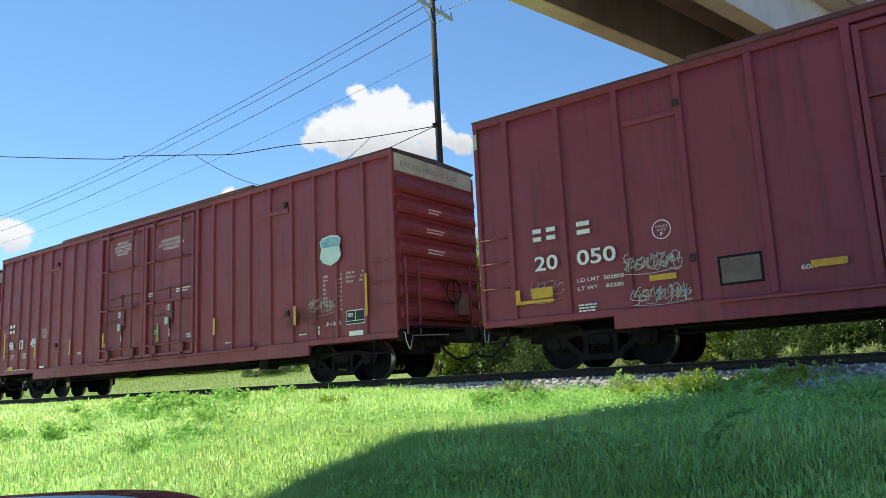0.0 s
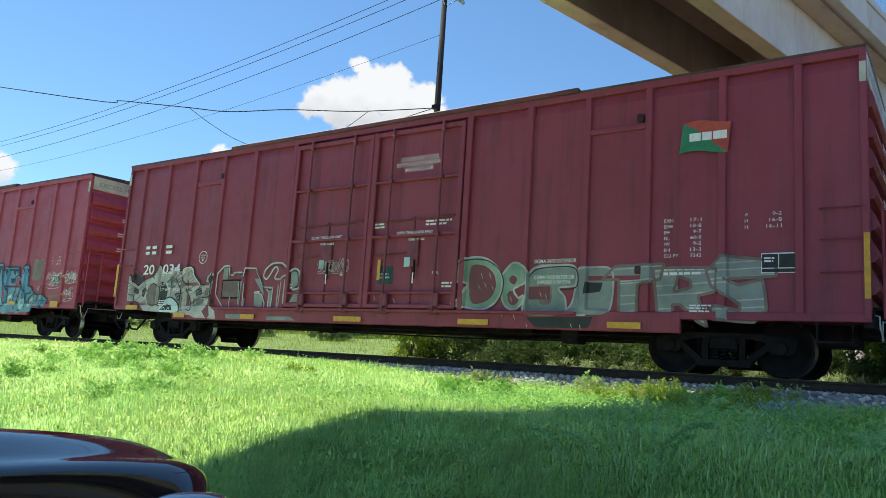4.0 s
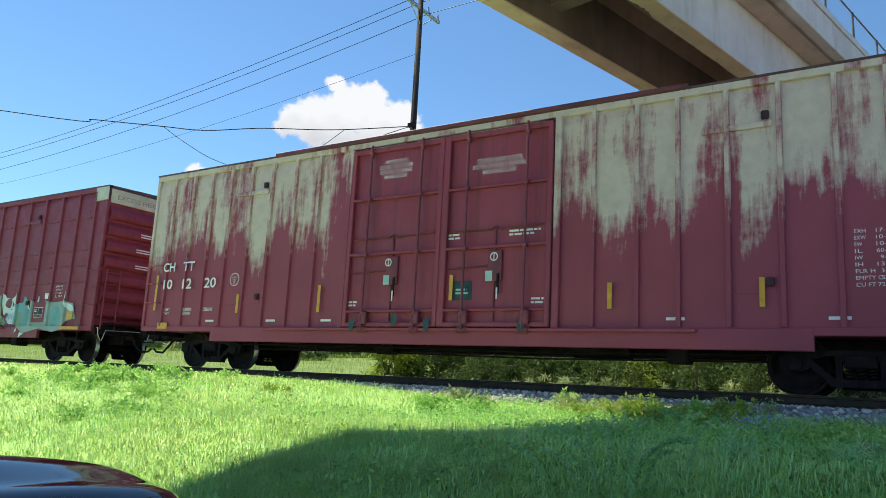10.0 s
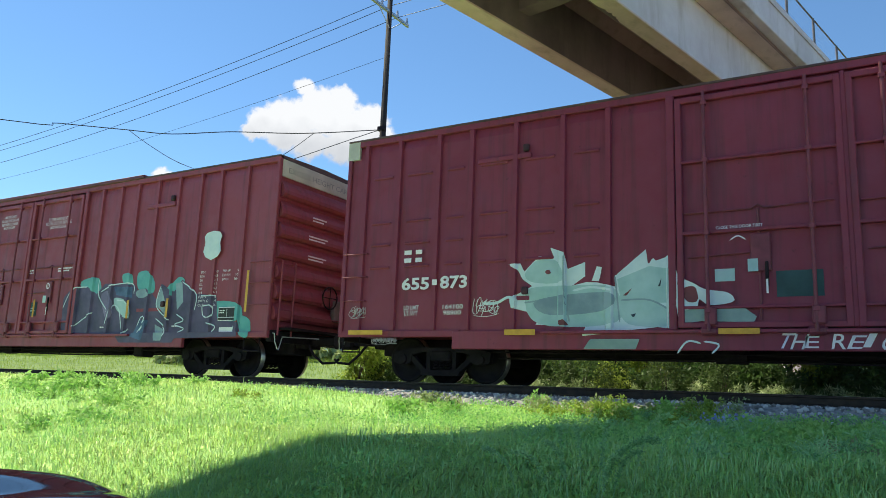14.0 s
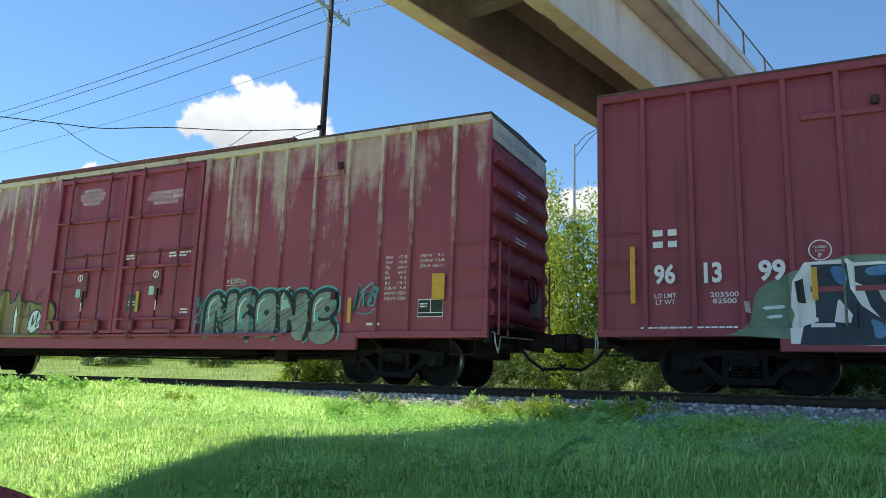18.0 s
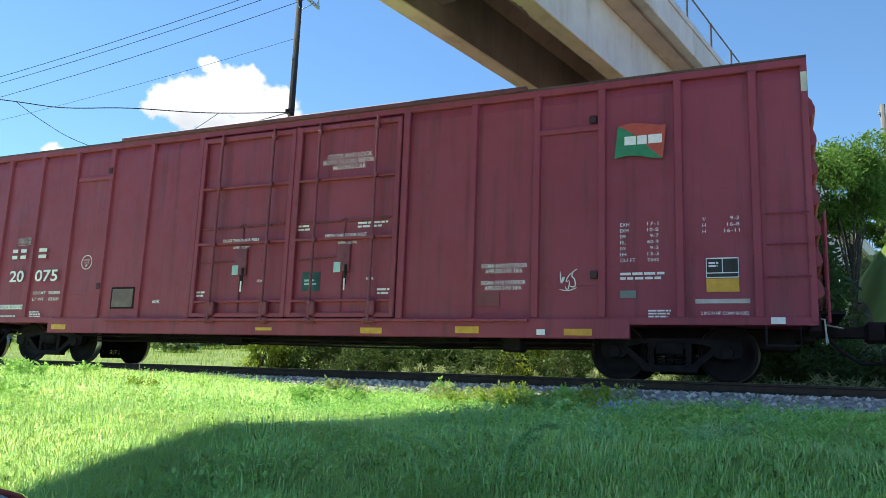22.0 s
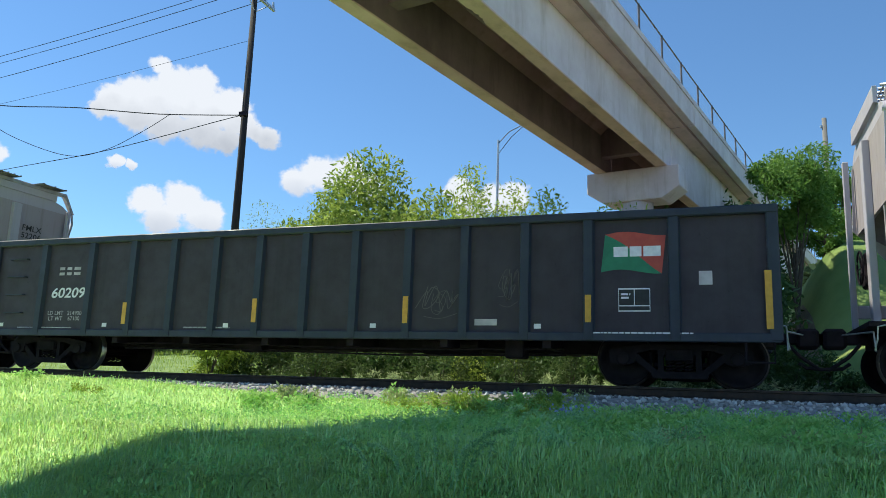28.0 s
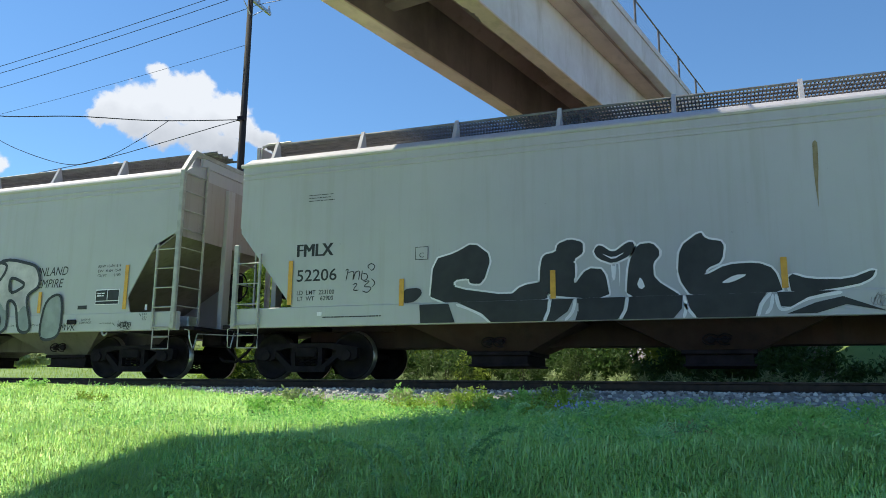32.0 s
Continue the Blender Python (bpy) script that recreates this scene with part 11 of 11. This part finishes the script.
        part("stem", tube(bmesh.new(), path, 0.006 if k == 0 else 0.0035, 5, True, 0.002), mat, t)
        q = np.array(curve_pts(path[1:], 40))
        n = len(q) * (8 if k == 0 else 4)
        v, f = leaves(np.repeat(q, n // len(q), 0) + RNG.normal(size=(n, 3)) * (0.008 if k == 0 else 0.005), n, 0, 1, 0.017, -0.2, 0.4)
        tagged(link("seed_head", mesh_from("seed_head", v, f), mat, t), "", "", "", "stuff")
    # arching bright blades at the edge of the ballast
    t = thing("tall_grass_tuft", "tuft of long arching bright grass at the ballast edge", "grass", pose(-4.85, 11.0, z_at(-4.85, 11.0)))
    for k in range(16):
        a = k * 0.9
        rr = 0.12 + 0.16 * ((k * 7) % 5) / 5
        part("blade", tube(bmesh.new(), [(0, 0, 0), (rr * 0.4 * math.cos(a), rr * 0.4 * math.sin(a), 0.16), (rr * 0.8 * math.cos(a), rr * 0.8 * math.sin(a), 0.2), (rr * 1.2 * math.cos(a), rr * 1.2 * math.sin(a), 0.12)], 0.008, 4, True, 0.003), MAT["grass"], t)


build_bank_weeds()


def build_cover():
    """Small-leaved creepers and clover woven into the turf in patches."""
    n = 150000
    az = np.radians(RNG.uniform(-72, 24, n))
    r = 3.6 * np.exp(RNG.random(n) * math.log(16 / 3.6))
    x, y = np.sin(az) * r, np.cos(az) * r
    patch = np.sin(x * 1.3 + 1.7 * np.sin(y * 0.9 + 1)) * np.sin(y * 1.7 + 1.2 * np.sin(x * 1.1)) + 0.5 * np.sin(x * 4.1 + 2 * np.sin(y * 3.3)) * np.sin(y * 4.9)
    shelf = np.clip((y - 6.2) / 1.5, 0, 1) * np.clip((x + 6.5) / 2.0, 0, 1)
    keep = (y > 2.2) & (y < 10.95) & (x < 9) & (x > -16) & (RNG.random(n) < 0.02 + 0.2 * patch + 0.65 * shelf)
    x, y, r, shelf, patch = x[keep], y[keep], r[keep], shelf[keep], patch[keep]
    z = bank_z(x, y) + (0.03 + 0.05 * RNG.random(len(x)) + (0.05 + 0.05 * patch) * shelf * RNG.random(len(x))) * np.clip(0.5 + 0.07 * r, 0.6, 1.1)
    v, f = leaves(np.stack([x, y, z], -1), len(x), 0, 1, 0.034, -0.15, 0.55)
    tagged(link("ground_cover", mesh_from("ground_cover", v, f), MAT["cover"]), "small-leaved creeping weeds woven into the grass of the bank", "weeds", "", "stuff")


MAT["cover"] = leaf_material("creeper_leaf", [(0.0, (0.12, 0.34, 0.09)), (0.5, (0.27, 0.56, 0.15)), (1.0, (0.46, 0.70, 0.22))], 0.65, 0.4, 0.3)
build_cover()


# ---- street lamp, slab ----
MAT["lamp_steel"] = simple("dull_lamp_steel", (0.10, 0.105, 0.11), (0.17, 0.175, 0.18), 8.0, 0.8)
def build_street():
    t = thing("street_lamp", "grey steel street lamp with a long bracket arm", "street lamp", pose(-9.1, 30.7, -0.8))
    part("pole", tube(bmesh.new(), [(0, 0, 0), (0, 0, 11.6)], 0.09, 10, True, 0.05), MAT["galv"], t)
    part("arm", tube(bmesh.new(), [(0, 0, 11.45), (0.5, 0, 11.95), (1.2, 0, 12.25), (1.6, 0, 12.3)], 0.02, 6), MAT["lamp_steel"], t)
    part("arm", tube(bmesh.new(), [(0, 0, 10.95), (0.6, 0, 11.7), (1.2, 0, 12.2)], 0.016, 6), MAT["lamp_steel"], t)
    part("lamp_head", boxed(1.5, 1.95, -0.08, 0.08, 12.25, 12.33, bevel=0.03), MAT["lamp_steel"], t)
    bm = boxed(-14.6, -11.4, 17.6, 18.4, -0.75, 0.03, bevel=0.03)
    tagged(part("concrete_slab", bm, MAT["concrete"]), "long low pale concrete slab behind the rails", "slab")


build_street()
# ---- parked car at the foot of the bank ----
def build_car():
    paint, nt, b = material("black_car_paint", 0.06)
    b.inputs["Base Color"].default_value = (0.004, 0.006, 0.012, 1)
    b.inputs["Coat Weight"].default_value = 0.15
    b.inputs["Specular IOR Level"].default_value = 0.25
    b.inputs["Coat Roughness"].default_value = 0.02
    rr = ramp(nt, noise_of(nt, coords(nt), 60.0, 2.0), [(0.4, (0.05,) * 3), (0.8, (0.10,) * 3)])
    nt.links.new(rr, b.inputs["Roughness"])
    glass, _, g = material("car_glass", 0.02)
    g.inputs["Base Color"].default_value = (0.01, 0.012, 0.014, 1)
    lens, _, lb = material("headlight_lens", 0.03)
    lb.inputs["Base Color"].default_value = (0.35, 0.37, 0.4, 1)
    lb.inputs["Metallic"].default_value = 0.6
    rubber = simple("tyre_rubber", (0.012, 0.012, 0.012), (0.03, 0.03, 0.03), 20.0, 0.85)
    car = thing("parked_car", "glossy black parked car at the foot of the bank", "car", CAR_POSE)
    # the nose points along +x; rows across: (x, half width, height of the middle, height of the edge)
    rows = [(0.00, 0.50, 0.60, 0.52), (-0.06, 0.64, 0.70, 0.59), (-0.16, 0.71, 0.76, 0.63), (-0.40, 0.75, 0.81, 0.645), (-0.80, 0.77, 0.85, 0.63), (-1.45, 0.80, 0.895, 0.59)]
    bm = bmesh.new()
    rings = []
    for x, hw, zm, zs in rows:
        ring_ = []
        for k in range(13):
            s = k / 6 - 1
            dome = zm - (zm - zs) * float(np.interp(abs(s), (0.0, 0.12, 0.75, 1.0), (0.0, 0.02, 0.47, 1.0)))
            crease = 0.018 * math.exp(-((abs(s) - 0.72) / 0.08) ** 2)
            ring_.append(bm.verts.new((x - 0.22 * abs(s) ** 3 * (1 if x > -0.5 else 0.3), s * hw, dome + crease)))
        rings.append(ring_)
    for a, c in zip(rings, rings[1:]):
        for k in range(12):
            bm.faces.new((a[k], a[k + 1], c[k + 1], c[k]))
    bmesh.ops.recalc_face_normals(bm, faces=bm.faces[:])
    bmesh.ops.subdivide_edges(bm, edges=bm.edges[:], cuts=2, use_grid_fill=True, smooth=0.6)
    part("hood", bm, paint, car, "", True)
    # fenders and sides
    for s in (-1, 1):
        bm = bmesh.new()
        rws = []
        for x, hw, zm, zs in rows + [(-2.6, 0.89, 1.0, 0.97), (-4.2, 0.86, 1.0, 0.97)]:
            col = []
            for k in range(7):
                u = k / 6
                out = float(np.interp(u, (0, 0.17, 0.5, 1.0), (-0.015, 0.07, 0.19, 0.17)))
                col.append(bm.verts.new((x - (0.22 if x > -0.5 else 0.066 if x > -1.5 else 0.0), s * (hw + out), zs + 0.012 - u * (zs - 0.25))))
            rws.append(col)
        for a, c in zip(rws, rws[1:]):
            for k in range(6):
                bm.faces.new((a[k], a[k + 1], c[k + 1], c[k]))
        bmesh.ops.recalc_face_normals(bm, faces=bm.faces[:])
        part("fender", bm, paint, car, "", True)
        bm = bmesh.new()
        bmesh.ops.create_uvsphere(bm, u_segments=16, v_segments=10, radius=1.0, matrix=Matrix.Translation((-0.47, s * 0.72, 0.63)) @ Matrix.Diagonal((0.2, 0.1, 0.045, 1)))
        part("headlight", bm, lens, car, "", True)
        for x in (-0.85, -3.5):
            bm = bmesh.new()
            bmesh.ops.create_cone(bm, cap_ends=True, segments=28, radius1=0.32, radius2=0.32, depth=0.21, matrix=Matrix.Translation((x, s * 0.8, 0.32)) @ Matrix.Rotation(math.pi / 2, 4, "X"))
            w = part("wheel", bm, rubber, car)
            bm = bmesh.new()
            bmesh.ops.create_cone(bm, cap_ends=True, segments=20, radius1=0.21, radius2=0.2, depth=0.03, matrix=Matrix.Translation((x, s * 0.91, 0.32)) @ Matrix.Rotation(math.pi / 2, 4, "X"))
            part("rim", bm, MAT["galv"], w)
    part("bumper", boxed(-0.36, -0.08, -0.74, 0.74, 0.24, 0.60, bevel=0.09), paint, car)
    part("grille", boxed(-0.1, -0.05, -0.42, 0.42, 0.4, 0.56, bevel=0.01), MAT["steel_dark"], car)
    part("floor_pan", boxed(-4.3, -0.4, -0.72, 0.72, 0.2, 0.4), MAT["steel_dark"], car)
    # cabin
    bm = bmesh.new()
    secs = [(-1.45, 0.72, 1.02), (-2.15, 0.60, 1.40), (-2.9, 0.60, 1.46), (-3.6, 0.60, 1.38), (-4.25, 0.70, 1.03)]
    rg = []
    for x, hw, z in secs:
        rg.append([bm.verts.new((x, s * hw, z - (0.05 if abs(s) == 1 else 0.0))) for s in (-1, -0.5, 0, 0.5, 1)])
    lowr = [[bm.verts.new((x, s * 0.83, 0.98)) for s in (-1, 1)] for x, hw, z in secs]
    for i, (a, c) in enumerate(zip(rg, rg[1:])):
        for k in range(4):
            f = bm.faces.new((a[k], a[k + 1], c[k + 1], c[k]))
            f.material_index = 1 if i in (0, 3) else 0
        for k, e in ((0, 0), (4, 1)):
            f = bm.faces.new((a[k], c[k], lowr[i + 1][e], lowr[i][e]))
            f.material_index = 1
    bmesh.ops.recalc_face_normals(bm, faces=bm.faces[:])
    part("cabin", bm, [paint, glass], car, "", True)
    part("rear_deck", boxed(-4.5, -4.15, -0.75, 0.75, 0.35, 1.0, bevel=0.08), paint, car)


CAR_POSE = pose(-3.15, 2.31, -1.36, 0, 0, 92)
build_car()
# ---- the train runs ----
def motions():
    for car, left in TRAIN:
        walk(car, [(t, pose(left + travel(t), TRACK_Y, 0)) for t in range(33)])
    steps = [round(k * 0.08, 2) for k in range(401)]
    gone = [travel(t) for t in steps]
    for ws, (x, y, z), left in WHEELS:
        rows = [(0.0, pose(x, y, z))]
        turn = 0.0
        for a, b, s in zip(steps, steps[1:], zip(gone, gone[1:])):
            # the wheels turn while their car is near the camera
            if -34 < left + x + s[0] < 12:
                if a > rows[-1][0] + 0.1:
                    rows.append((a, pose(x, y, z, 0, math.degrees(turn), 0)))
                turn += (s[1] - s[0]) / 0.457
                rows.append((b, pose(x, y, z, 0, math.degrees(turn), 0)))
        if rows[-1][0] < 32:
            rows.append((32.0, pose(x, y, z, 0, math.degrees(turn), 0)))
        walk(ws, rows)


motions()
